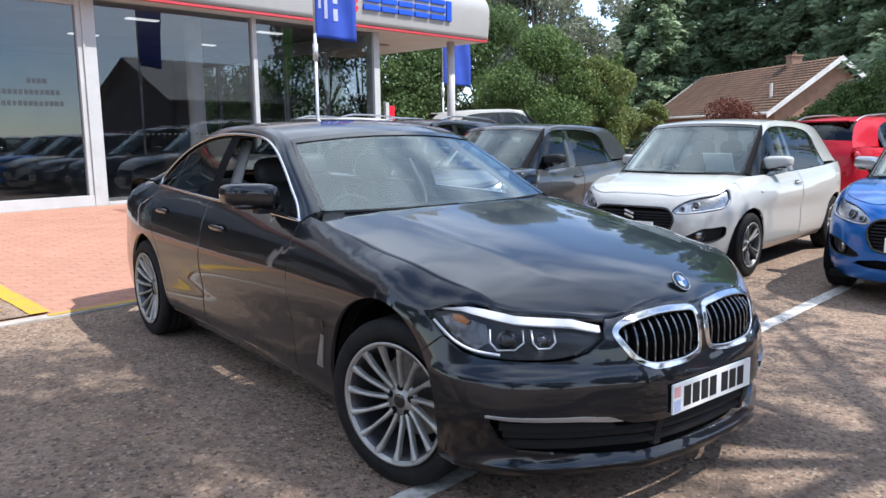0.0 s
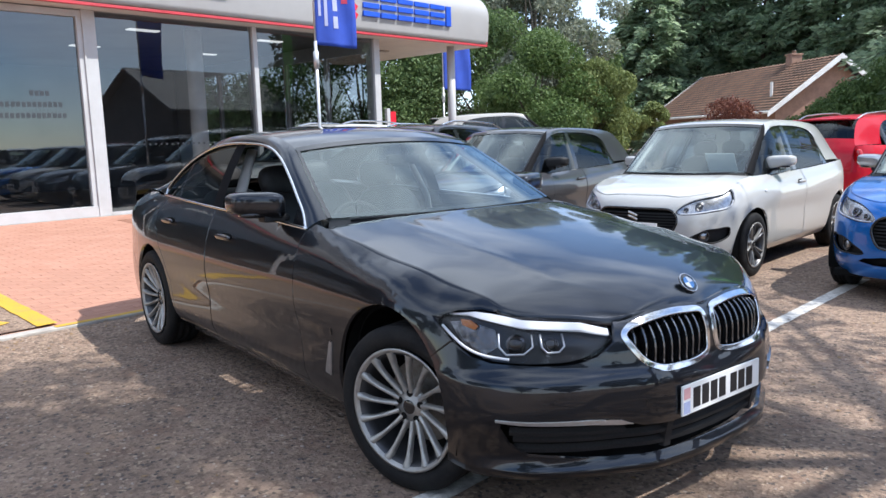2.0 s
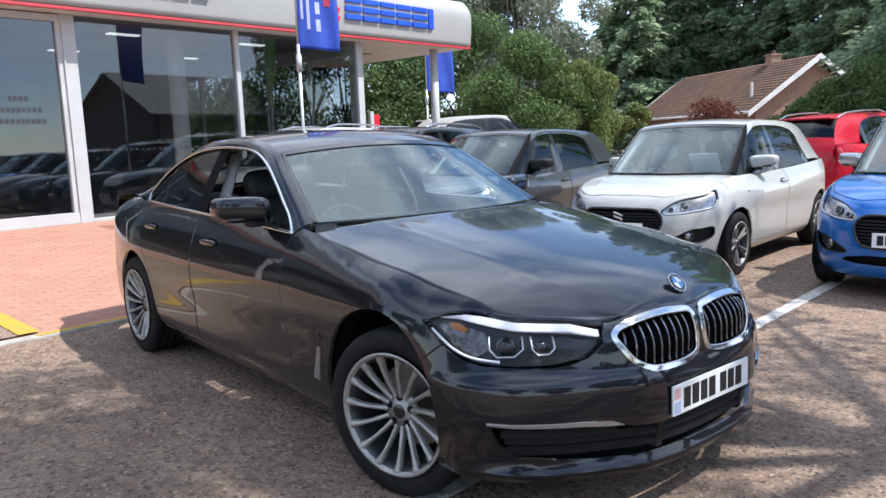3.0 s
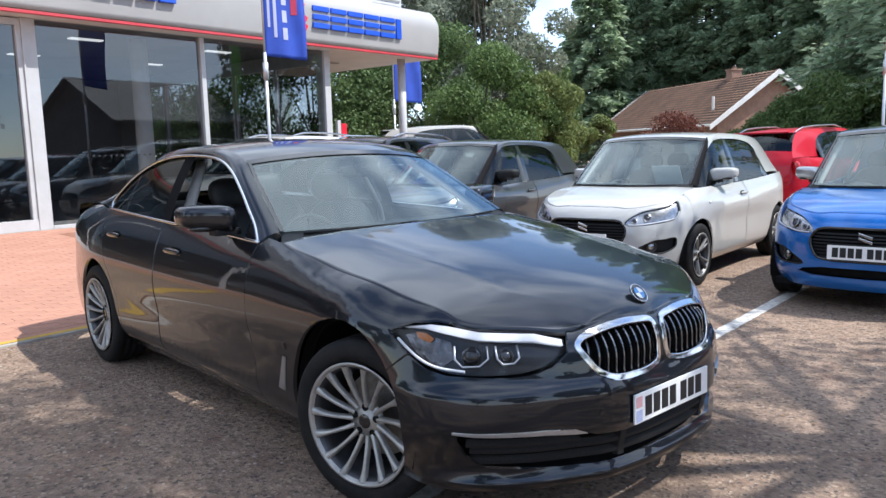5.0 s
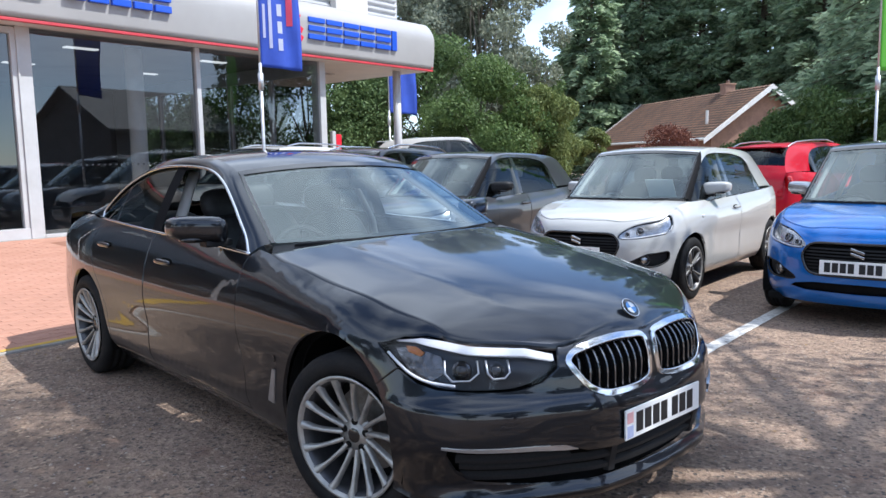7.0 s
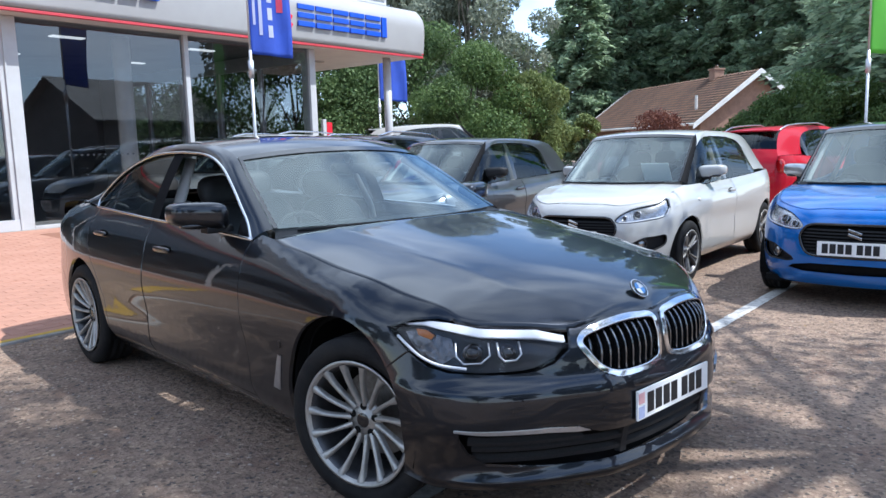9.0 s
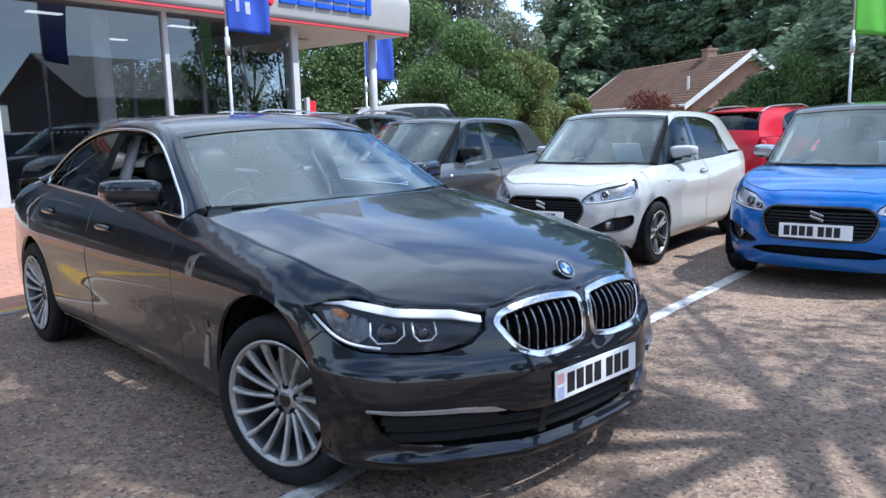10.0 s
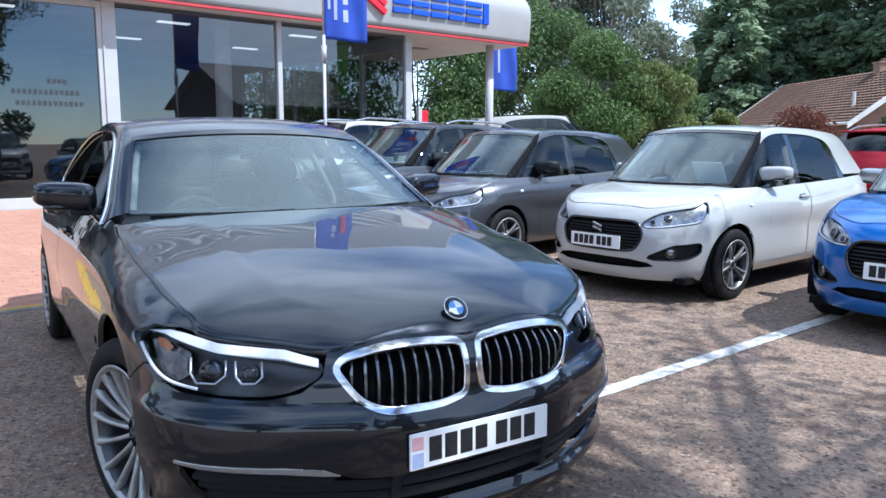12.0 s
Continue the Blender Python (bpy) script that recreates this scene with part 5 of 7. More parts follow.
    for cx in (xf, xr):
        for sg in (1, -1):
            n_, v, f = 28, [], []
            ox, oz = (fdx, fdz) if cx > 0 else (0.0, 0.0)
            for i in range(n_ + 1):
                a = radians(-18 + 216 * i / n_)
                for y in (P["half_w"] - 0.035, 0.50):
                    v.append((cx + ox + (R + 0.004) * math.cos(a), sg * y, zw + oz + (R + 0.004) * math.sin(a)))
            f = [(2 * i, 2 * i + 1, 2 * i + 3, 2 * i + 2) for i in range(n_)]
            k0 = len(v)
            v += [(cx + ox + (R + 0.004) * math.cos(radians(-18 + 216 * i / n_)), sg * 0.5, zw + oz + (R + 0.004) * math.sin(radians(-18 + 216 * i / n_))) for i in range(n_ + 1)]
            f.append(tuple(range(k0, k0 + n_ + 1)))
            part("wheel_well", raw(v, f), M["shell_black"], car)
    # ---- bonnet
    es = np.linspace(0, sh.sx(P["cowl_x"]), 240)
    E = sh.at(es, zt(es))
    o = np.argsort(-E[:, 0])
    E = E[o]
    hx, hz = zip(*sorted(P["hood"]))
    na = 81
    aa = np.linspace(-1, 1, na)
    rows = []
    xt = np.linspace(0, 1, 90)
    xs_rows = E[0, 0] + (P["cowl_x"] - E[0, 0]) * xt ** 1.6
    for x in xs_rows:
        ye, ze = np.interp(-x, -E[:, 0], E[:, 1]), np.interp(-x, -E[:, 0], E[:, 2])
        zc = float(pchip(hx, hz, x)) - (float(pchip(hx, hz, E[0, 0])) - E[0, 2]) * math.exp(-(E[0, 0] - x) / 0.10)
        run = min(1, max(0, (E[0, 0] - x) / 0.7))
        hp = P.get("hood_pow", 2.3) - P.get("nose_soft", 0.0) * (1 - run)
        zl = ze + (zc - ze) * (1 - np.abs(aa) ** hp)
        fade = min(1, max(0, (E[0, 0] - x) / 0.5))
        zl = zl + P.get("crease", 0.007) * fade * np.exp(-((np.abs(aa) - P.get("crease_at", 0.62)) / 0.045) ** 2)
        kx = max(0, min(1, (P["cowl_x"] + 0.5 - x) / 0.5)) ** 2
        rows.append(np.stack([x + P["cowl_bow"] * (1 - aa**2) * kx, aa * (ye - 0.003), zl], axis=1))
    rows = np.array(rows)
    # an even sweep from nose to screen, the edges left on the wings
    keep = 1 - np.abs(aa) ** 8
    for _ in range(60):
        mean_z = rows[:, :, 2].copy()
        mean_z[4:-1] = (rows[3:-2, :, 2] + rows[5:, :, 2]) / 2
        rows[:, :, 2] += 0.5 * keep * (mean_z - rows[:, :, 2])
    lipped = np.concatenate([(rows[:, :1] - np.array([0, 0, 0.02])), rows, (rows[:, -1:] - np.array([0, 0, 0.02]))], axis=1)
    tail_row = lipped[-1:] - np.array([0.0, 0, 0.03])
    nose_row = lipped[:1] - np.array([0.0, 0, 0.015])
    hood = part("bonnet", grid_mesh(np.concatenate([nose_row, lipped, tail_row]), flip=False), paint, car)
    fix_up(hood)
    # ---- glasshouse
    outer = curve_through(P["outer"], 120)
    nW = P["outer_marks"]
    mk = [int(np.argmin(np.linalg.norm(outer - np.array(P["outer"][k]), axis=1))) for k in nW]
    dlo = curve_through(P["dlo"], 120)

    def across(rows_, bowx, bowz, n=25, inset=0.0):
        """A surface across the car between an edge curve and its mirror image."""
        a_ = np.linspace(-1, 1, n)
        out_ = []
        for i, p in enumerate(rows_):
            t_ = i / (len(rows_) - 1)
            bx_ = bowx[0] + (bowx[1] - bowx[0]) * t_
            bz_ = bowz[0] + (bowz[1] - bowz[0]) * t_
            out_.append(np.stack([p[0] + bx_ * (1 - a_**2), a_ * (p[1] - inset), p[2] + bz_ * (1 - np.abs(a_) ** 2.2)], axis=1))
        return np.array(out_)
    ws = across(outer[mk[0]:mk[1] + 1], P["ws_bow"], (0.0, P["crown"]), 33, 0.0)
    g = part("windscreen", grid_mesh(ws), M["glass"], car)
    fix_up(g)
    g.visible_shadow = False
    # black band round the screen
    for sg in (-1, 1):
        e = ws[:, 0] if sg < 0 else ws[:, -1]
        e2 = ws[:, 1] if sg < 0 else ws[:, -2]
        band = np.stack([e, e + (e2 - e) * 0.4], axis=1) + np.array([0.004, 0, 0.004])
        part("screen_band", grid_mesh(band), M["gloss_black"], car)
    band = np.stack([ws[-1], ws[-1] + (ws[-3] - ws[-1]) * 0.9], axis=0) + np.array([0.004, 0, 0.004])
    part("screen_band", grid_mesh(band), M["gloss_black"], car)
    roof = across(outer[mk[1]:mk[2] + 1], (P["ws_bow"][1], -0.08), (P["crown"], P["crown"]), 33)
    rf = part("roof", grid_mesh(roof), P.get("roof_paint", paint), car)
    fix_up(rf)
    lining = roof - np.array([0, 0, 0.035])
    part("headlining", grid_mesh(lining), M["lining"], car)
    rw_ = across(outer[mk[2]:mk[3] + 1], (-0.08, -0.14), (P["crown"], 0.02), 25)
    g = part("rear_screen", grid_mesh(rw_), M["glass_dark"], car)
    fix_up(g)
    g.visible_shadow = False
    # pillars and roof rail: between the outer curve and the window line
    for sg in (1, -1):
        mid_ = (outer + dlo) / 2
        nrm = np.array([0.15, 0.7, 0.6])
        bulge = 0.012 * nrm
        strip_ = np.stack([outer, outer * 0.72 + dlo * 0.28 + bulge * 0.8, mid_ + bulge, outer * 0.25 + dlo * 0.75 + bulge * 0.6, dlo], axis=1)
        strip_ = strip_ * np.array([1, sg, 1])
        c1, c2 = mk[1] + 2, mk[2] - 1
        for k0, k1, mm_, nm_ in ((0, c1 + 1, P.get("frame_mat", paint), "front_pillar"), (c1, c2 + 1, P.get("roof_paint", paint), "roof_side"), (c2, len(outer), P.get("rear_pillar_mat", paint), "rear_pillar")):
            p_ = part(nm_, grid_mesh(strip_[k0:k1]), mm_, car)
            fix_up(p_, out=True)
        # glass of the doors
        xs0, xs1 = dlo[0, 0], dlo[-1, 0]
        for wname, x0, x1, mm in P["windows"]:
            cols = []
            for x in np.linspace(x0, x1, 14):
                i = np.where((dlo[:-1, 0] - x) * (dlo[1:, 0] - x) <= 0)[0]
                tp = dlo[i[np.argmax(dlo[i, 2])]] if len(i) else dlo[0]
                bt = sh.at(np.array([sh.sx(x)]), np.array([belt(x)]))[0]
                bt[1] -= 0.012
                tp = np.array([x, tp[1] - 0.012, max(tp[2], bt[2] + 0.002)])
                tt = np.linspace(0, 1, 7)[:, None]
                col = bt * (1 - tt) + tp * tt
                col[:, 1] += 0.035 * (tt[:, 0] * (1 - tt[:, 0])) * 4 * (tp[2] - bt[2])
                cols.append(col * np.array([1, sg, 1]))
            w_ob = part(wname, grid_mesh(np.array(cols)), M[mm], car)
            fix_up(w_ob, out=True)
            if "glass" in mm:
                w_ob.visible_shadow = False
        trim = P.get("dlo_trim")
        if trim:
            bl = np.array([sh.at(np.array([sh.sx(x)]), np.array([belt(x) + 0.004]))[0] for x in np.linspace(xs1, xs0, 60)])
            loop = np.concatenate([dlo, bl]) * np.array([1, sg, 1]) + np.array([0, sg * 0.004, 0])
            part("window_trim", sweep(B(), loop[::1].tolist(), 0.0085, 7, True), M[trim], car, smooth=True)
    # scuttle between bonnet and screen
    cow = np.array([rows[-1] - np.array([0.0, 0, 0.03]), ws[0][::1][np.linspace(0, 32, na).astype(int)] + np.array([0.02, 0, -0.015]), ws[0][np.linspace(0, 32, na).astype(int)] + np.array([-0.06, 0, 0.012])])
    part("scuttle", grid_mesh(cow), M["black_plastic"], car)
    for y0, y1 in P["wipers"]:
        k0, k1 = [int((y / P["outer"][0][1] + 1) / 2 * 32) for y in (y0, y1)]
        pts = [ws[0, int(k0 + (k1 - k0) * t_)] + np.array([0.022, 0, -0.010 + 0.010 * t_]) for t_ in np.linspace(0, 1, 9)]
        part("wiper", sweep(B(), [list(p) for p in pts], 0.006, 6), M["black_plastic"], car)
    # ---- boot lid
    deck = across(outer[mk[3]:], (-0.14, -0.12), (0.02, 0.015), 25)
    last = deck[-1].copy()
    ext = [last + np.array([-d, 0, -dz]) * 1.0 for d, dz in P["deck"]]
    dk = np.concatenate([deck, np.array(ext)])
    part("boot_lid", grid_mesh(dk), paint, car)
    # ---- lamps
    for sg in (1, -1):
        sgn = lambda o_: [(sg * s, z) for s, z in o_]
        lamp = part("headlight", skin(sh, sgn(shrink(np.array(hl), 0.003).tolist()), 0.022, off=-0.001, gap=0, skirt=0.02), M["lens"], car, "clear headlight with dark inner housing")
        lamp.visible_shadow = False
        part("lamp_housing", skin(sh, sgn(hl), 0.03, off=-0.055, gap=0, skirt=0), M["lamp_dark"], lamp)
        P["lamp_detail"](sh, q, sg, lamp)
    P["front_detail"](sh, q, car, kid, it)
    # ---- wheels
    for wx, tag in ((xf, "front_wheel"), (xr, "rear_wheel")):
        for sg in (1, -1):
            wheel(tag, car, wx, sg * P["track"], zw, zw + P.get("sit", 0.0), P["rim"], P["tyre_w"], P["wheel_style"], sg, P["hub_in"], P.get("steer", 0.0) if wx > 0 else 0.0)
    # ---- mirrors
    for sg in (1, -1):
        mx, my, mz = P["mirror"]
        b = B()
        blob(b, (mx, sg * (my - 0.118), mz), (0.085, 0.128, 0.064), 4.2, 16)
        for v in b.verts:
            k = (abs(v.co.y) - (my - 0.22)) / 0.22
            if v.co.x < mx - 0.03:
                v.co.x = mx - 0.03 - 0.25 * (mx - 0.03 - v.co.x)
            v.co.z += 0.02 * k - 0.01
            v.co.x -= 0.06 * k
            v.co.z = mz + (v.co.z - mz) * (1.08 - 0.22 * k)
        mo = part("door_mirror", b, P.get("mirror_paint", paint), car, smooth=True)
        b = B()
        box(b, mx - 0.03, mx + 0.05, sg * (my - 0.27) if sg > 0 else -(my - 0.13), sg * (my - 0.13) if sg > 0 else -(my - 0.27), mz - 0.09, mz - 0.055, 0.01)
        part("mirror_arm", b, M["black_plastic"], mo)
        b = B()
        blob(b, (mx - 0.01, sg * (my - 0.12), mz - 0.048), (0.055, 0.095, 0.018), 3.0, 10)
        part("mirror_base", b, M["gloss_black"], mo, smooth=True)
    # ---- door handles
    for hx_, hz_ in P["handles"]:
        for sg in (1, -1):
            c = sh.at(np.array([sh.sx(hx_)]), np.array([hz_]))[0]
            b = B()
            blob(b, (c[0], sg * (c[1] + 0.018), c[2]), (0.105, 0.013, 0.016), 3.0, 10)
            part("door_handle", b, P.get("handle_mat", paint), car, smooth=True)
            # black oval on the door skin, in place of a shaded hollow
            b = B()
            blob(b, (c[0] + 0.01, sg * (c[1] - 0.004), c[2] - 0.008), (0.085, 0.008, 0.03), 2.4, 10)
            part("handle_recess", b, M["shell_black"], car, smooth=True)
    cabin(car, P)
    # ---- plate
    c, n_ = sh(np.array([[0.0, P["plate_z"]]]))
    tilt = math.degrees(math.asin(max(-1, min(1, n_[0][2]))))
    pm = Matrix.Translation((c[0][0] + P.get("plate_out", 0.022), 0, P["plate_z"])) @ Matrix.Rotation(radians(90), 4, "Z") @ Matrix.Rotation(radians(-tilt * 0.5), 4, "X")
    plate(car, pm, 7, P.get("plate_flag", True))
    return car


def fix_up(ob, out=False):
    """Turns the faces of an upper surface outwards."""
    b = bmesh.new()
    b.from_mesh(ob.data)
    b.normal_update()
    tot = sum(f.normal.z * f.calc_area() + (0.6 * f.normal.x * f.calc_area() if not out else 0) for f in b.faces) if not out else sum((f.normal.y * math.copysign(1, f.calc_center_median().y) + f.normal.z) * f.calc_area() for f in b.faces)
    if tot < 0:
        bmesh.ops.reverse_faces(b, faces=list(b.faces))
        b.to_mesh(ob.data)
    b.free()


def cabin(car, P):
    """Seats, dashboard and steering wheel, seen through the glass."""
    C = P["cabin"]
    b = B()
    x0 = C["dash_x"]
    v, f = [], []
    nn = 21
    for i, (dx, z) in enumerate(((0.30, C["dash_z"] - 0.03), (0.15, C["dash_z"]), (0.0, C["dash_z"] - 0.01), (-0.1, C["dash_z"] - 0.07), (-0.12, C["dash_z"] - 0.25), (-0.05, 0.35))):
        for j in range(nn):
            a = -1 + 2 * j / (nn - 1)
            hump = 0.05 * math.exp(-((a + 0.45) / 0.18) ** 2) if 0 < i < 4 else 0
            v.append((x0 + dx - 0.08 * a * a, a * C["half"], z + hump))
    f = [(i * nn + j, i * nn + j + 1, (i + 1) * nn + j + 1, (i + 1) * nn + j) for i in range(5) for j in range(nn - 1)]
    part("dashboard", raw(v, f, True), M["dash"], car)
    for sg in (1, -1):
        for sx_, kind in ((C["seat_x"], "front"), (C["rear_x"], "rear")):
            yy = sg * C["seat_y"]
            b = B()
            blob(b, (sx_ + 0.18, yy, 0.50), (0.27, 0.25, 0.11), 3.2, 12)
            part("seat_base", b, M["seat"], car, smooth=True)
            b = B()
            blob(b, (sx_ - 0.12, yy, C["seat_z"] - 0.24), (0.10, 0.25, 0.34), 3.2, 14, shear=-0.9)
            part("seat_back", b, M["seat"], car, smooth=True)
            b = B()
            blob(b, (sx_ - 0.30, yy, C["seat_z"] + 0.17), (0.06, 0.14, 0.095), 2.8, 12, shear=-0.3)
            cyl(b, (sx_ - 0.27, yy - 0.06, C["seat_z"] + 0.02), (sx_ - 0.3, yy - 0.06, C["seat_z"] + 0.15), 0.008, seg=8)
            cyl(b, (sx_ - 0.27, yy + 0.06, C["seat_z"] + 0.02), (sx_ - 0.3, yy + 0.06, C["seat_z"] + 0.15), 0.008, seg=8)
            part("headrest", b, M["seat"], car, smooth=True)
    b = B()
    mm = Matrix.Translation((x0 - 0.22, -C["seat_y"], C["dash_z"] - 0.10)) @ Matrix.Rotation(radians(-25), 4, "Y")
    sweep(b, [mm @ Vector((0, 0.18 * math.cos(2 * math.pi * k / 40), 0.18 * math.sin(2 * math.pi * k / 40))) for k in range(40)], 0.015, 8, True)
    for a in (0, 180, 270):
        cyl(b, mm @ Vector((0.02, 0, 0)), mm @ Vector((0, 0.17 * math.cos(radians(a)), 0.17 * math.sin(radians(a)))), 0.02, 0.012, 8)
    blob(b, mm @ Vector((0.03, 0, 0)), (0.03, 0.06, 0.05), 2.5, 8)
    part("steering_wheel", b, M["black_plastic"], car, smooth=True)
    o_ = curve_through(P["outer"], 60)
    for sg in (1, -1):
        b = B()
        sweep(b, [(C["seat_x"] - 0.16, sg * (C["half"] + 0.10), 0.60), (C["seat_x"] - 0.20, sg * (C["half"] + 0.06), C["dash_z"]), (C["seat_x"] - 0.26, sg * (C["half"] - 0.10), P["outer"][6][2] - 0.09)], [0.05, 0.045, 0.04], 8, flat=0.5)
        part("pillar_lining", b, M["lining"], car, smooth=True)
        b = B()
        e_ = [o_[k] for k in range(0, 60) if o_[k][0] > P["outer"][4][0]]
        sweep(b, [(p[0] - 0.07, sg * (p[1] - 0.035), p[2] - 0.035) for p in e_], 0.022, 6)
        part("pillar_lining", b, M["lining"], car, smooth=True)
    b = B()
    box(b, C["mirror"][0] - 0.02, C["mirror"][0] + 0.02, -0.11, 0.11, C["mirror"][1] - 0.03, C["mirror"][1] + 0.03, 0.012)
    cyl(b, (C["mirror"][0] + 0.02, 0, C["mirror"][1]), (C["mirror"][0] + 0.04, 0, C["mirror"][1] + 0.045), 0.012)
    part("rear_view_mirror", b, M["black_plastic"], car)
    b = B()
    box(b, C["rear_x"] - 0.65, C["rear_x"] - 0.25, -C["half"] + 0.1, C["half"] - 0.1, C["dash_z"] - 0.03, C["dash_z"] + 0.0)
    part("parcel_shelf", b, M["dash"], car)


# ---- the dark grey saloon ----
def saloon_lamp(sh, q, sg, lamp):
    """Bright brow, two bent light rings, projector lenses, amber corner, lower silver line."""
    s_ = lambda l: [(sg * a, z) for a, z in q(l)]
    brow = s_([("y", .508, .702), ("y", .60, .728), ("x", 2.06, .744), ("x", 2.0, .757), ("x", 1.95, .765), ("x", 1.88, .770), ("x", 1.77, .757), ("x", 1.85, .757), ("x", 1.93, .742), ("x", 2.0, .728), ("x", 2.06, .716), ("y", .60, .702), ("y", .508, .680)])
    part("light_brow", skin(sh, brow, 0.02, off=-0.004, gap=0.001, skirt=0.02), M["lamp_white"], lamp, "bright white brow strip")
    for c0, c1, zc in ((2.088, 1.985, .664), (2.157, 2.110, .664)):
        w_ = 1 if c0 < 2.12 else .85
        dx_ = (c0 - c1) * .24
        ring = s_([("x", c0 - .003, zc + .034), ("x", c0, zc - .010), ("x", c0 - dx_, zc - .036 * w_), ("x", c1 + dx_, zc - .038 * w_), ("x", c1, zc - .012), ("x", c1 - .003, zc + .034)])
        part("light_ring", loop_tube(sh, ring, 0.0040, -0.018, 7, 50, closed=False, sharp=True), M["satin"], lamp, smooth=True)
        p, n_ = sh(np.array([[ring[0][0] * .5 + ring[-1][0] * .5, zc - 0.002]]))
        b = B()
        p0 = Vector(p[0] - n_[0] * 0.055)
        p1 = Vector(p[0] - n_[0] * 0.030)
        cyl(b, p0, p1, 0.036 * w_, 0.034 * w_, 28)
        part("projector_ring", b, M["lamp_smoke"], lamp, smooth=True)
        b = B()
        cyl(b, p0, p1 + Vector(n_[0]) * 0.004, 0.030 * w_, 0.026 * w_, 24)
        part("projector_lens", b, M["gloss_black"], lamp, smooth=True)
    side = s_([("x", 1.765, .732), ("x", 1.83, .742), ("x", 1.90, .728), ("x", 1.965, .712), ("x", 1.985, .655), ("x", 1.93, .622), ("x", 1.86, .640), ("x", 1.80, .688)])
    part("side_reflector", skin(sh, side, 0.02, off=-0.034, gap=0, skirt=0.0), M["lamp_smoke"], lamp)
    bowl = s_([("x", 1.80, .725), ("x", 1.88, .718), ("x", 1.955, .695), ("x", 1.965, .655), ("x", 1.90, .640), ("x", 1.84, .668)])
    part("side_bowl", skin(sh, bowl, 0.015, off=-0.030, gap=0, skirt=0.006), M["lamp_smoke"], lamp)
    am = s_([("x", 1.815, .744), ("x", 1.86, .742), ("x", 1.90, .722), ("x", 1.885, .708), ("x", 1.83, .722)])
    part("amber_reflector", skin(sh, am, 0.02, off=-0.018, gap=0, skirt=0.006), M["amber"], lamp)
    low = s_([("x", 1.75, .714), ("x", 1.80, .680), ("x", 1.85, .650), ("x", 1.92, .625), ("x", 2.02, .611)])
    part("lower_light_line", loop_tube(sh, low, 0.0052, -0.008, 7, 40, closed=False), M["lamp_white"], lamp, smooth=True)


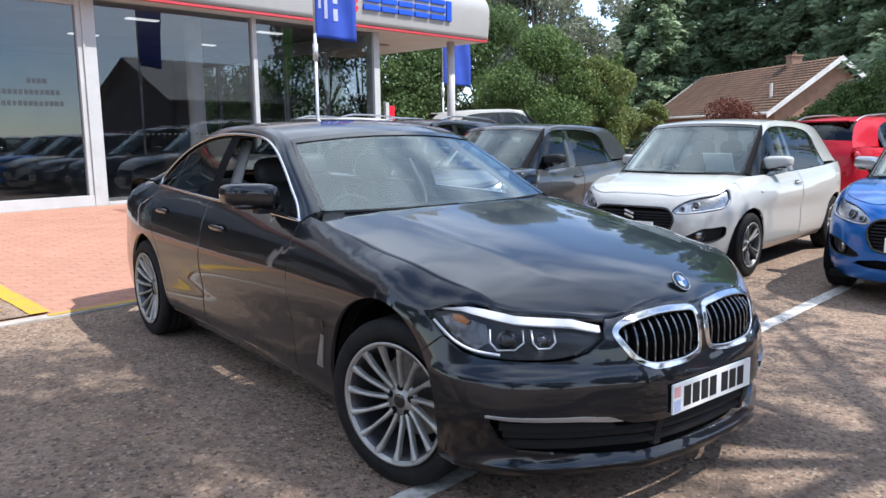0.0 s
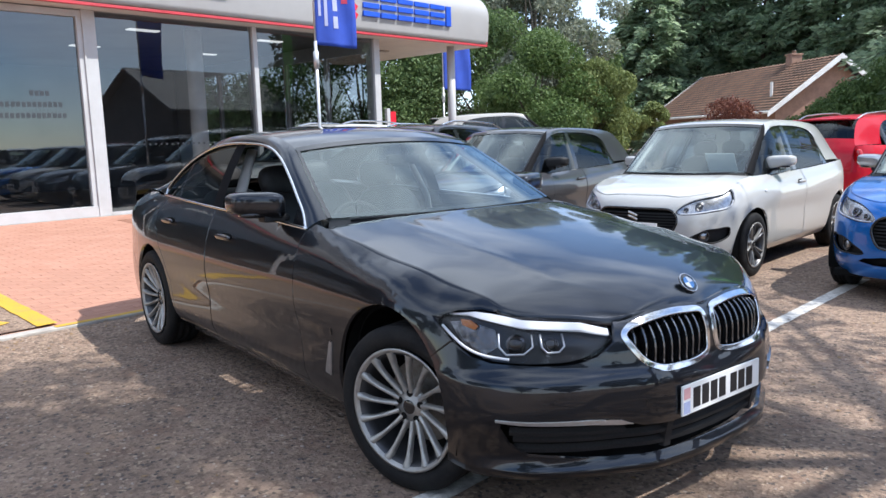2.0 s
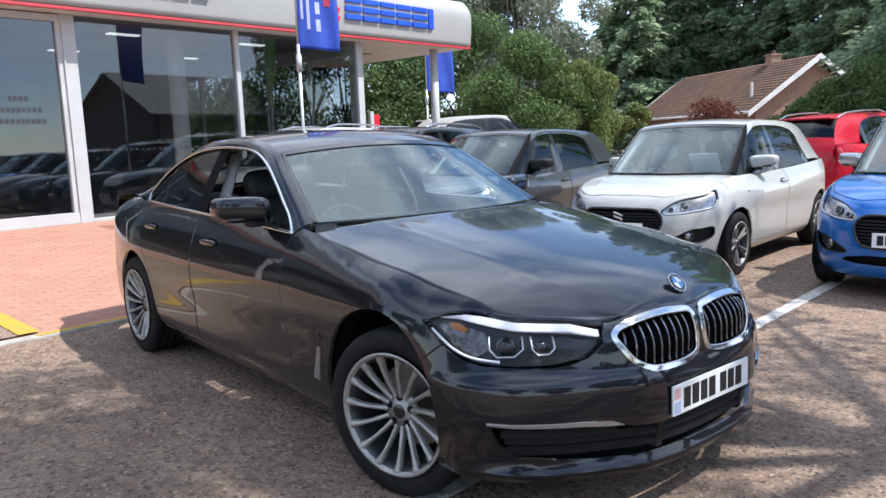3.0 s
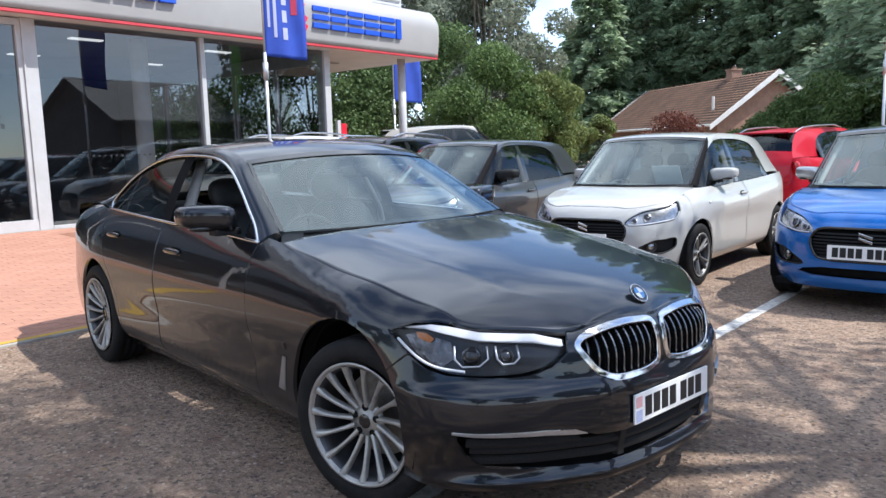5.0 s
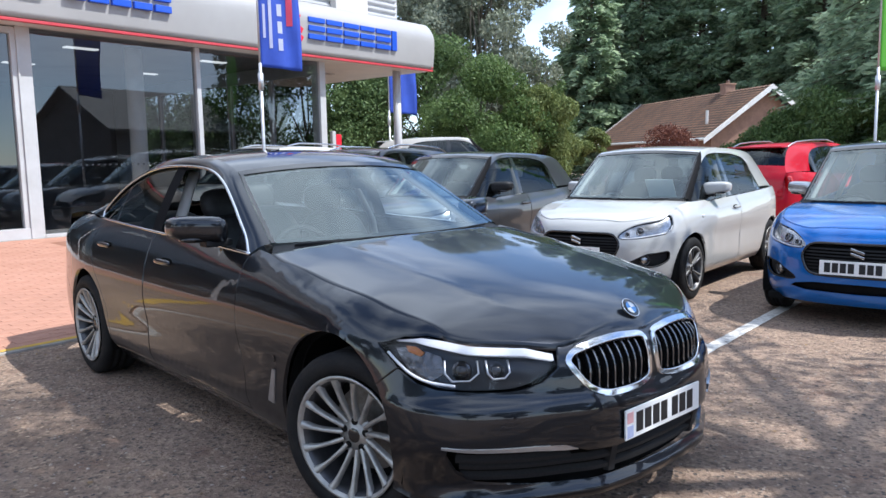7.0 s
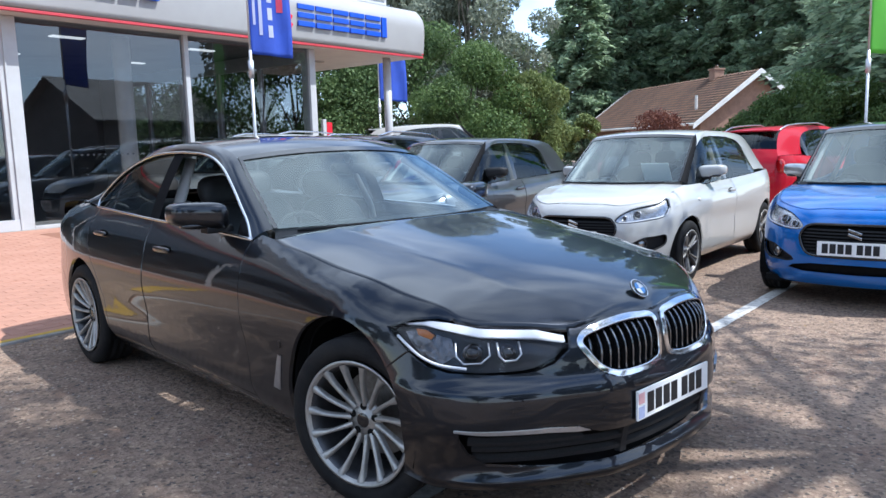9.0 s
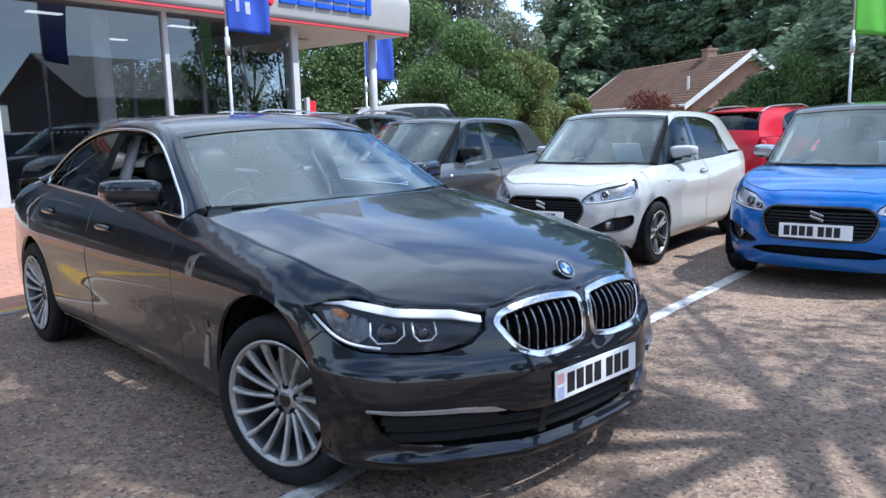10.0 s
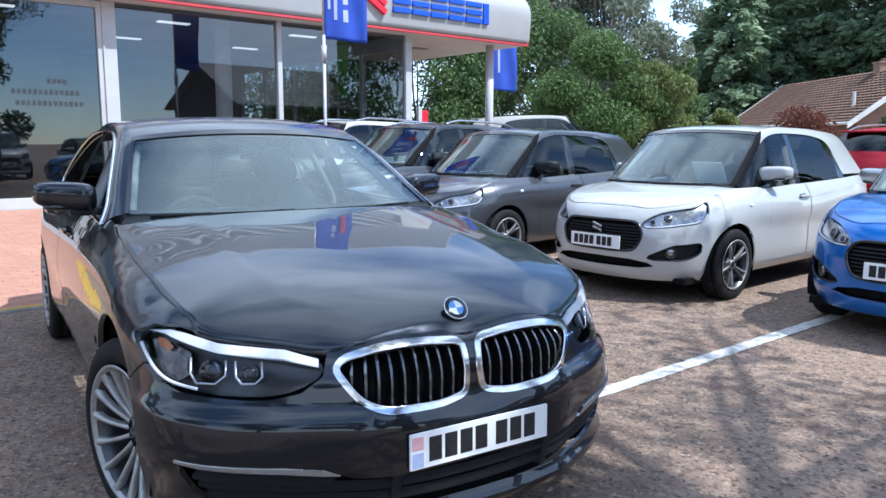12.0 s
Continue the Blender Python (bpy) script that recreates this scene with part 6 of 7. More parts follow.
def saloon_front(sh, q, car, kid, it):
    """Twin rounded grilles with upright bars, lower intake with slats, bright blades, badge, wing vents."""
    for sg in (1, -1):
        k = [(sg * a, z) for a, z in kid]
        k2 = shrink(np.array(k), 0.012)
        g = part("kidney_grille", skin(sh, shrink(np.array(k), -0.005), 0.016, [k2], off=0.006, gap=0, skirt=0.025), M["chrome"], car, "rounded grille with chrome frame and upright bars", smooth=True)
        part("grille_lip", loop_tube(sh, [tuple(p) for p in k2], 0.004, 0.003, 8, 110), M["chrome"], g, smooth=True)
        part("grille_back", skin(sh, [tuple(p) for p in k], 0.04, off=-0.06, gap=0, skirt=0), M["shell_black"], g)
        ys = np.linspace(0.072, 0.425, 9)
        kp = np.array(kid)
        for y in ys:
            s = sh.sy(y)
            zi = []
            for a, b_ in zip(kp, np.roll(kp, -1, axis=0)):
                if (a[0] - s) * (b_[0] - s) <= 0 and a[0] != b_[0]:
                    zi.append(a[1] + (b_[1] - a[1]) * (s - a[0]) / (b_[0] - a[0]))
            z0, z1 = min(zi) + 0.012, max(zi) - 0.012
            zz = np.linspace(z0, z1, 9)
            bow = 0.012 * np.sin(np.pi * (zz - z0) / (z1 - z0))
            pf, nf = sh(np.stack([np.full(9, sg * s), zz], axis=1))
            b = B()
            ring = []
            for p, n_, bo in zip(pf, nf, bow):
                t_ = np.cross(n_, [0, 0, 1.0])
                t_ /= np.linalg.norm(t_)
                fr = p - n_ * (0.016 - bo)
                ring.append([b.verts.new(fr - n_ * 0.04 - t_ * 0.006), b.verts.new(fr - t_ * 0.0042), b.verts.new(fr + n_ * 0.003), b.verts.new(fr + t_ * 0.0042), b.verts.new(fr - n_ * 0.04 + t_ * 0.006)])
            for ra, rb in zip(ring[:-1], ring[1:]):
                for j in range(4):
                    b.faces.new((ra[j], ra[j + 1], rb[j + 1], rb[j]))
            bar = mesh_of("grille_bar", b, [M["gloss_black"], M["bar_grey"]])
            for i_, pl in enumerate(bar.polygons):
                pl.material_index = 1 if i_ % 4 in (1, 2) else 0
            part("grille_bar", bar, None, g)
    # lower intake
    part("intake_back", skin(sh, [tuple(p) for p in it], 0.05, off=-0.07, gap=0, skirt=0), M["shell_black"], car)
    for z0, z1, dz in ((0.262, 0.276, 0.0), (0.302, 0.316, 0.0)):
        o_ = [(s, z1 + 0.02 * (abs(s) / 1.0) ** 2) for s in np.linspace(-sh.sx(2.03), sh.sx(2.03), 60)] + [(s, z0 + 0.02 * (abs(s) / 1.0) ** 2) for s in np.linspace(sh.sx(2.03), -sh.sx(2.03), 60)]
        part("intake_slat", skin(sh, o_, 0.04, off=-0.012, gap=0, skirt=0.03), M["black_plastic"], car)
    for sg in (1, -1):
        o_ = [(sg * a, z) for a, z in q([("y", .47, .345), ("y", .6, .350), ("x", 2.06, .356), ("x", 2.02, .358), ("x", 2.02, .345), ("x", 2.06, .342), ("y", .6, .336), ("y", .47, .332)])]
        part("intake_slat", skin(sh, o_, 0.03, off=-0.012, gap=0, skirt=0.03), M["black_plastic"], car)
        o_ = [(sg * a, z) for a, z in q([("y", .275, .25), ("y", .305, .25), ("y", .305, .348), ("y", .275, .348)])]
        part("intake_post", skin(sh, o_, 0.03, off=-0.008, gap=0, skirt=0.03), M["black_plastic"], car)
        o_ = [(sg * a, z) for a, z in q([("y", .455, .372), ("y", .50, .392), ("y", .60, .402), ("x", 2.05, .408), ("x", 1.985, .411), ("x", 1.985, .404), ("x", 2.05, .397), ("y", .60, .386), ("y", .50, .374)])]
        part("bumper_blade", skin(sh, o_, 0.02, off=0.006, gap=0, skirt=0.012), M["satin"], car, "satin silver blade")
        # vent on the wing behind the wheel
        o_ = [(sg * a, z) for a, z in q([("x", 1.005, .510), ("x", 0.985, .512), ("x", 0.935, .36), ("x", 0.985, .355)])]
        part("wing_vent", skin(sh, o_, 0.02, off=0.006, gap=0, skirt=0.012), M["satin"], car, "satin silver wing vent")
        o_ = [(sg * a, z) for a, z in q([("x", 1.012, .575), ("x", 1.003, .575), ("x", 1.003, .545), ("x", 1.012, .545)])]
        part("side_reflector", skin(sh, o_, 0.02, off=0.004, gap=0, skirt=0.004), M["gloss_black"], car)
        for s_y, z_ in ((.70, .47), (.40, .44)):
            c, n_ = sh(np.array([[sg * sh.sy(s_y), z_]]))
            b = B()
            cyl(b, Vector(c[0]) - Vector(n_[0]) * 0.002, Vector(c[0]) + Vector(n_[0]) * 0.0015, 0.011, seg=18)
            part("parking_sensor", b, M["paint_grey"], car)
    # bonnet badge
    bm_ = Matrix.Translation((2.168, 0, 0.796)) @ Matrix.Rotation(radians(48), 4, "Y")
    b = B()
    lathe(b, [(0.0, 0.004), (0.036, 0.005), (0.041, 0.003), (0.042, -0.004)], 32, bm_ @ Matrix.Rotation(radians(90), 4, "X"))
    bd = part("bonnet_badge", b, M["gloss_black"], car, "round enamel badge with plain quarters", smooth=True)
    for k, mm in enumerate(("badge_blue", "plate_white", "badge_blue", "plate_white")):
        b = B()
        vs = [b.verts.new(bm_ @ Vector((0, 0, 0.0062)))] + [b.verts.new(bm_ @ Vector((0.026 * math.cos(radians(90 * k + 90 * i / 6)), 0.026 * math.sin(radians(90 * k + 90 * i / 6)), 0.0062))) for i in range(7)]
        b.faces.new(vs)
        part("badge_quarter", b, M[mm], bd)
    b = B()
    sweep(b, [bm_ @ Vector((0.041 * math.cos(2 * math.pi * i / 32), 0.041 * math.sin(2 * math.pi * i / 32), 0.004)) for i in range(32)], 0.0022, 6, True)
    part("badge_ring", b, M["chrome"], bd, smooth=True)


SALOON = dict(
    name="saloon_car", label="dark grey metallic four-door saloon car with multi-spoke alloy wheels on tarmac", paint=M["paint_grey"],
    plan=[(2.345, 0), (2.336, .18), (2.305, .36), (2.25, .48), (2.165, .65), (2.045, .808), (1.90, .902), (1.70, .940), (1.4875, .946), (1.0, .938), (.3, .934), (-.5, .932), (-1.0, .934), (-1.4875, .936), (-1.9, .905), (-2.2, .845), (-2.42, .70), (-2.53, .45), (-2.57, 0)],
    stations=[
        ("y", 0, [(.10, .16), (.165, .05), (.19, .008), (.212, .008), (.243, .034), (.37, .032), (.465, .034), (.50, .045), (.53, .060), (.56, .067), (.64, .078), (.70, .096), (.735, .125), (.79, .20), (.9, .4)]),
        ("y", .47, [(.10, .16), (.165, .055), (.19, .004), (.212, .004), (.245, .032), (.385, .002), (.48, .005), (.53, .011), (.555, .034), (.59, .041), (.64, .050), (.70, .078), (.735, .11), (.79, .19), (.9, .4)]),
        ("x", 2.0, [(.10, .18), (.165, .075), (.19, .022), (.212, .022), (.25, .040), (.41, 0), (.5, .008), (.54, .015), (.566, .046), (.60, .057), (.70, .084), (.75, .102), (.785, .126), (.805, .148), (.825, .180), (.95, .40)]),
        ("x", 1.72, [(.10, .14), (.18, .06), (.25, .025), (.4, .004), (.55, .006), (.65, .020), (.72, .036), (.77, .062), (.802, .094), (.822, .122), (.838, .152), (.855, .20), (1.0, .4)]),
        ("x", 1.4875, [(.10, .14), (.18, .08), (.28, .025), (.45, 0), (.6, 0), (.72, .004), (.79, .022), (.835, .047), (.859, .075), (.875, .105), (.888, .14), (.904, .19), (1.0, .36)]),
        ("x", 1.0, [(.10, .18), (.18, .09), (.28, .025), (.40, .010), (.5, .010), (.60, .003), (.66, .0), (.71, .003), (.75, .009), (.80, .020), (.85, .037), (.90, .062), (.93, .084), (.948, .102), (.963, .124), (.995, .17), (1.1, .33)]),
        ("x", .70, [(.10, .18), (.18, .10), (.27, .035), (.34, .014), (.42, .016), (.52, .013), (.60, .003), (.65, .0), (.70, .003), (.75, .009), (.80, .019), (.85, .034), (.89, .051), (.925, .070), (.95, .086), (.968, .099), (1.02, .15), (1.1, .25)]),
        ("x", .2, [(.10, .18), (.18, .11), (.26, .05), (.33, .018), (.40, .016), (.48, .018), (.56, .008), (.62, .001), (.66, .0), (.70, .003), (.75, .009), (.80, .019), (.86, .036), (.90, .052), (.945, .075), (.97, .088), (.988, .099), (1.06, .15)]),
        ("x", -.7, [(.10, .18), (.18, .11), (.26, .05), (.33, .018), (.40, .016), (.48, .018), (.56, .010), (.62, .002), (.67, .0), (.72, .003), (.77, .009), (.82, .019), (.88, .036), (.92, .051), (.965, .073), (.995, .088), (1.018, .101), (1.1, .15)]),
        ("x", -1.4875, [(.10, .16), (.18, .09), (.3, .012), (.45, 0), (.6, 0), (.70, .0), (.75, .003), (.80, .009), (.85, .019), (.90, .034), (.94, .050), (.98, .070), (1.01, .090), (1.055, .135), (1.12, .24)]),
        ("x", -2.1, [(.10, .16), (.2, .06), (.3, .015), (.5, 0), (.7, .01), (.82, .016), (.90, .026), (.98, .08), (1.06, .19), (1.12, .3)]),
        ("x", -2.5, [(.10, .16), (.2, .07), (.3, .015), (.5, 0), (.7, .02), (.85, .03), (.95, .03), (1.02, .05), (1.08, .10), (1.12, .2)]),
    ],
    ztop=[("y", 0, .728), ("y", .12, .742), ("y", .28, .748), ("y", .42, .733), ("y", .475, .724), ("y", .60, .742), ("x", 1.985, .765), ("x", 1.8, .832), ("x", 1.65, .866), ("x", 1.4875, .895), ("x", 1.2, .948), ("x", 1.0, .978), ("x", .80, 1.008), ("x", .70, 1.012)],
    hood=[(2.24, .728), (2.215, .752), (2.18, .783), (2.12, .812), (2.0, .848), (1.8, .893), (1.5, .943), (1.2, .985), (.95, 1.012), (.7, 1.03)],
    cowl_x=.80, cowl_bow=.13, hood_corner_x=1.985, arch_off=(-.045, .022), arch_front=.90, hood_pow=2.7, nose_soft=.7, nose_y=.487, crease=.0022,
    hood_y=[(.70, .800), (.80, .810), (.93, .824), (1.3, .822), (1.625, .810), (1.79, .793), (1.985, .7615)],
    belt=[(.72, .968), (.64, .972), (.3, .988), (-.46, 1.012), (-1.0, 1.034), (-1.45, 1.052), (-2.0, 1.068), (-2.3, 1.06)],
    axles=(1.4875, -1.4875), hub_z=.335, arch=.385, arch_split=38, arch_end=-24, arch_back=203, bumper_z=.172, sill_z=.262, half_w=.934,
    headlight=[("y", .502, .703), ("y", .60, .731), ("x", 2.0, .760), ("x", 1.90, .775), ("x", 1.80, .767), ("x", 1.712, .742), ("x", 1.732, .718), ("x", 1.80, .665), ("x", 1.88, .624), ("x", 1.96, .604), ("y", .70, .594), ("y", .635, .597), ("y", .560, .616), ("y", .508, .655)],
    bumper_top=[("y", .492, .698), ("y", .499, .655), ("y", .553, .611), ("y", .63, .592), ("y", .70, .589), ("x", 1.96, .599), ("x", 1.88, .619), ("x", 1.80, .660)],
    wing_lamp=[("x", 1.796, .661), ("x", 1.733, .712), ("x", 1.704, .740), ("x", 1.795, .773), ("x", 1.90, .781), ("x", 1.955, .773)],
    door_front=[("x", .70, 1.000), ("x", .655, .970), ("x", .645, .93), ("x", .650, .80), ("x", .675, .60), ("x", .71, .40), ("x", .72, .262)],
    wing_foot=[("x", .72, .255), ("x", .72, .182), ("x", 1.12, .182)],
    door_split=(-.455, -.465),
    rear_door=[("x", -1.31, 1.046), ("x", -1.365, .95), ("x", -1.34, .84), ("x", -1.27, .735), ("x", -1.20, .66), ("x", -1.105, .50), ("x", -1.075, .35), ("x", -1.07, .262)],
    tail_x=-2.1, quarter_tail=[("x", -2.12, 1.05), ("x", -2.16, .66), ("x", -2.0, .58), ("x", -1.86, .50)], rear_arch=(155, 42),
    intake=[("y", 0, .350), ("y", .20, .350), ("y", .30, .352), ("y", .42, .360), ("y", .47, .378), ("y", .60, .393), ("x", 2.05, .402), ("x", 2.0, .405), ("x", 1.995, .37), ("x", 2.02, .31), ("x", 2.07, .268), ("y", .60, .250), ("y", .42, .243), ("y", .2, .243), ("y", 0, .243)], intake_smooth=False,
    grille=[("y", .024, .66), ("y", .034, .708), ("y", .12, .724), ("y", .25, .728), ("y", .38, .718), ("y", .452, .698), ("y", .468, .672), ("y", .445, .630), ("y", .40, .578), ("y", .33, .546), ("y", .22, .536), ("y", .10, .538), ("y", .036, .556), ("y", .024, .60)],
    outer=[(.70, .750, 1.020), (.56, .716, 1.102), (.42, .681, 1.187), (.27, .644, 1.275), (.133, .609, 1.353), (-.05, .602, 1.409), (-.45, .612, 1.436), (-.85, .602, 1.418), (-1.18, .575, 1.362), (-1.50, .565, 1.25), (-1.78, .60, 1.145), (-1.96, .66, 1.085), (-2.05, .70, 1.068)],
    outer_marks=(0, 4, 8, 11), ws_bow=(.155, .10), crown=.042,
    dlo=[(.655, .838, .975), (.56, .797, 1.044), (.45, .767, 1.115), (.30, .727, 1.210), (.12, .684, 1.305), (-.08, .654, 1.364), (-.345, .645, 1.386), (-.7, .648, 1.384), (-.95, .664, 1.35), (-1.18, .695, 1.278), (-1.36, .735, 1.18), (-1.47, .768, 1.09), (-1.455, .785, 1.055)],
    dlo_trim="chrome",
    windows=[("rear_window", -.545, -1.13, "glass_dark"), ("rear_quarter_window", -1.15, -1.455, "glass_dark"), ("centre_pillar", -.42, -.545, "pillar_black"), ("window_divider", -1.13, -1.15, "gloss_black"), ("mirror_corner", .655, .48, "gloss_black")],
    wipers=((-.62, -.02), (.02, .62)),
    deck=((.10, .004), (.25, .012), (.40, .03), (.44, .08), (.46, .35)),
    lamp_detail=saloon_lamp, front_detail=saloon_front,
    track=.8125, rim=.243, tyre_w=.245, wheel_style="multi", hub_in=.055, steer=15.0,
    mirror=(.36, 1.063, 1.085), handles=((-.20, .872), (-1.12, .905)), handle_mat=M["paint_grey"],
    cabin=dict(dash_x=.62, dash_z=.985, half=.66, seat_x=-.25, rear_x=-1.15, seat_y=.37, seat_z=.98, mirror=(.28, 1.27)),
    plate_z=.419, plate_out=.012,
)
saloon = build_car(SALOON)
# ---- small hatchbacks and the other parked cars ----
def hatch_lamp(sh, q, sg, lamp):
    s_ = lambda l: [(sg * a, z) for a, z in q(l)]
    o_ = s_([("y", .41, .656), ("y", .445, .694), ("y", .56, .754), ("x", 1.64, .803), ("x", 1.545, .834), ("x", 1.55, .80), ("x", 1.575, .737), ("x", 1.63, .690), ("y", .66, .653), ("y", .50, .636), ("y", .43, .639)])
    part("lamp_reflector", skin(sh, [tuple(p) for p in curve_through(o_, 50, True)], 0.03, off=-0.022, gap=0, skirt=0.0), M["lamp_inner"], lamp)
    line = s_([("y", .44, .640), ("y", .52, .640), ("y", .66, .660), ("x", 1.61, .70), ("x", 1.56, .750)])
    part("light_guide", loop_tube(sh, line, 0.006, -0.008, 7, 40, closed=False), M["lamp_white"], lamp, smooth=True)
    for s0, z0, r in ((.49, .678, .024), (.60, .708, .036)):
        p, n_ = sh(np.array([[sg * sh.sy(s0), z0]]))
        b = B()
        cyl(b, Vector(p[0]) - Vector(n_[0]) * 0.03, Vector(p[0]) - Vector(n_[0]) * 0.010, r, r * 0.9, 24)
        part("projector_lens", b, M["gloss_black"], lamp, smooth=True)
        b = B()
        sweep(b, [(Vector(p[0]) - Vector(n_[0]) * 0.010) + Vector(n_[0]).to_track_quat("Z", "Y") @ Vector((r * math.cos(2 * math.pi * k / 24), r * math.sin(2 * math.pi * k / 24), 0)) for k in range(24)], 0.005, 6, True)
        part("projector_ring", b, M["lamp_inner"], lamp, smooth=True)


def hatch_front(sh, q, car, kid, it):
    """One wide grille with cross slats and a plain emblem, fog lamps in dark pockets, lower slot."""
    gh = q(HATCH["grille_half"])
    ring = curve_through(gh + [(-s, z) for s, z in gh[::-1]], 120, True)
    g = part("grille", skin(sh, [tuple(p) for p in ring], 0.05, off=-0.045, gap=0, skirt=0), M["shell_black"], car, "black grille with cross slats")
    part("grille_frame", loop_tube(sh, [tuple(p) for p in ring], 0.012, -0.004, 8, 120), M["gloss_black"], g, smooth=True)
    for z in np.arange(0.452, 0.665, 0.027):
        sx_ = []
        for a, b_ in zip(ring, np.roll(ring, -1, axis=0)):
            if (a[1] - z) * (b_[1] - z) <= 0 and a[1] != b_[1]:
                sx_.append(a[0] + (b_[0] - a[0]) * (z - a[1]) / (b_[1] - a[1]))
        if len(sx_) < 2:
            continue
        s1 = max(sx_) - 0.008
        o_ = [(s, z + 0.006) for s in np.linspace(-s1, s1, 24)] + [(s, z - 0.006) for s in np.linspace(s1, -s1, 24)]
        part("grille_slat", skin(sh, o_, 0.06, off=-0.014, gap=0, skirt=0.02), M["black_plastic"], g)
    c, n_ = sh(np.array([[0.0, 0.615]]))
    b = B()
    for k, (x0, z0, x1, z1) in enumerate(((-0.05, 0.035, 0.05, -0.0), (-0.05, 0.0, 0.05, -0.035))):
        q_ = math.atan2(z1 - z0, x1 - x0)
        box(b, -0.052, 0.052, -0.011, 0.011, -0.010, 0.010, 0.004, Matrix.Translation((c[0][0] + 0.012, (x0 + x1) / 2, 0.615 + (z0 + z1) / 2)) @ Matrix.Rotation(radians(90), 4, "Z") @ Matrix.Rotation(-q_, 4, "Y"))
    part("emblem", b, M["chrome"], g, "plain chrome emblem")
    part("intake_back", skin(sh, [tuple(p) for p in it], 0.05, off=-0.05, gap=0, skirt=0), M["shell_black"], car)
    fg = curve_through(q(HATCH["fog"]), 50, True)
    for sg in (1, -1):
        o_ = [(sg * s, z) for s, z in fg]
        f_ = part("fog_pocket", skin(sh, o_, 0.03, off=-0.035, gap=0, skirt=0), M["black_plastic"], car)
        part("pocket_rim", loop_tube(sh, o_, 0.008, -0.006, 7, 60), M["black_plastic"], f_, smooth=True)
        p, n_ = sh(np.array([[sg * sh.sy(.625), 0.435]]))
        b = B()
        cyl(b, Vector(p[0]) - Vector(n_[0]) * 0.035, Vector(p[0]) - Vector(n_[0]) * 0.012, 0.042, 0.04, 22)
        part("fog_lamp", b, M["lamp_inner"], f_, smooth=True)
        b = B()
        sweep(b, [(Vector(p[0]) - Vector(n_[0]) * 0.012) + Vector(n_[0]).to_track_quat("Z", "Y") @ Vector((0.045 * math.cos(2 * math.pi * k / 24), 0.045 * math.sin(2 * math.pi * k / 24), 0)) for k in range(24)], 0.008, 6, True)
        part("fog_ring", b, M["gloss_black"], f_, smooth=True)
        c, n_ = sh(np.array([[sg * sh.sx(1.0), 0.80]]))
        b = B()
        blob(b, c[0] + n_[0] * 0.002, (0.028, 0.008, 0.016), 2.4, 8)
        part("side_repeater", b, M["lamp_white"], car, smooth=True)


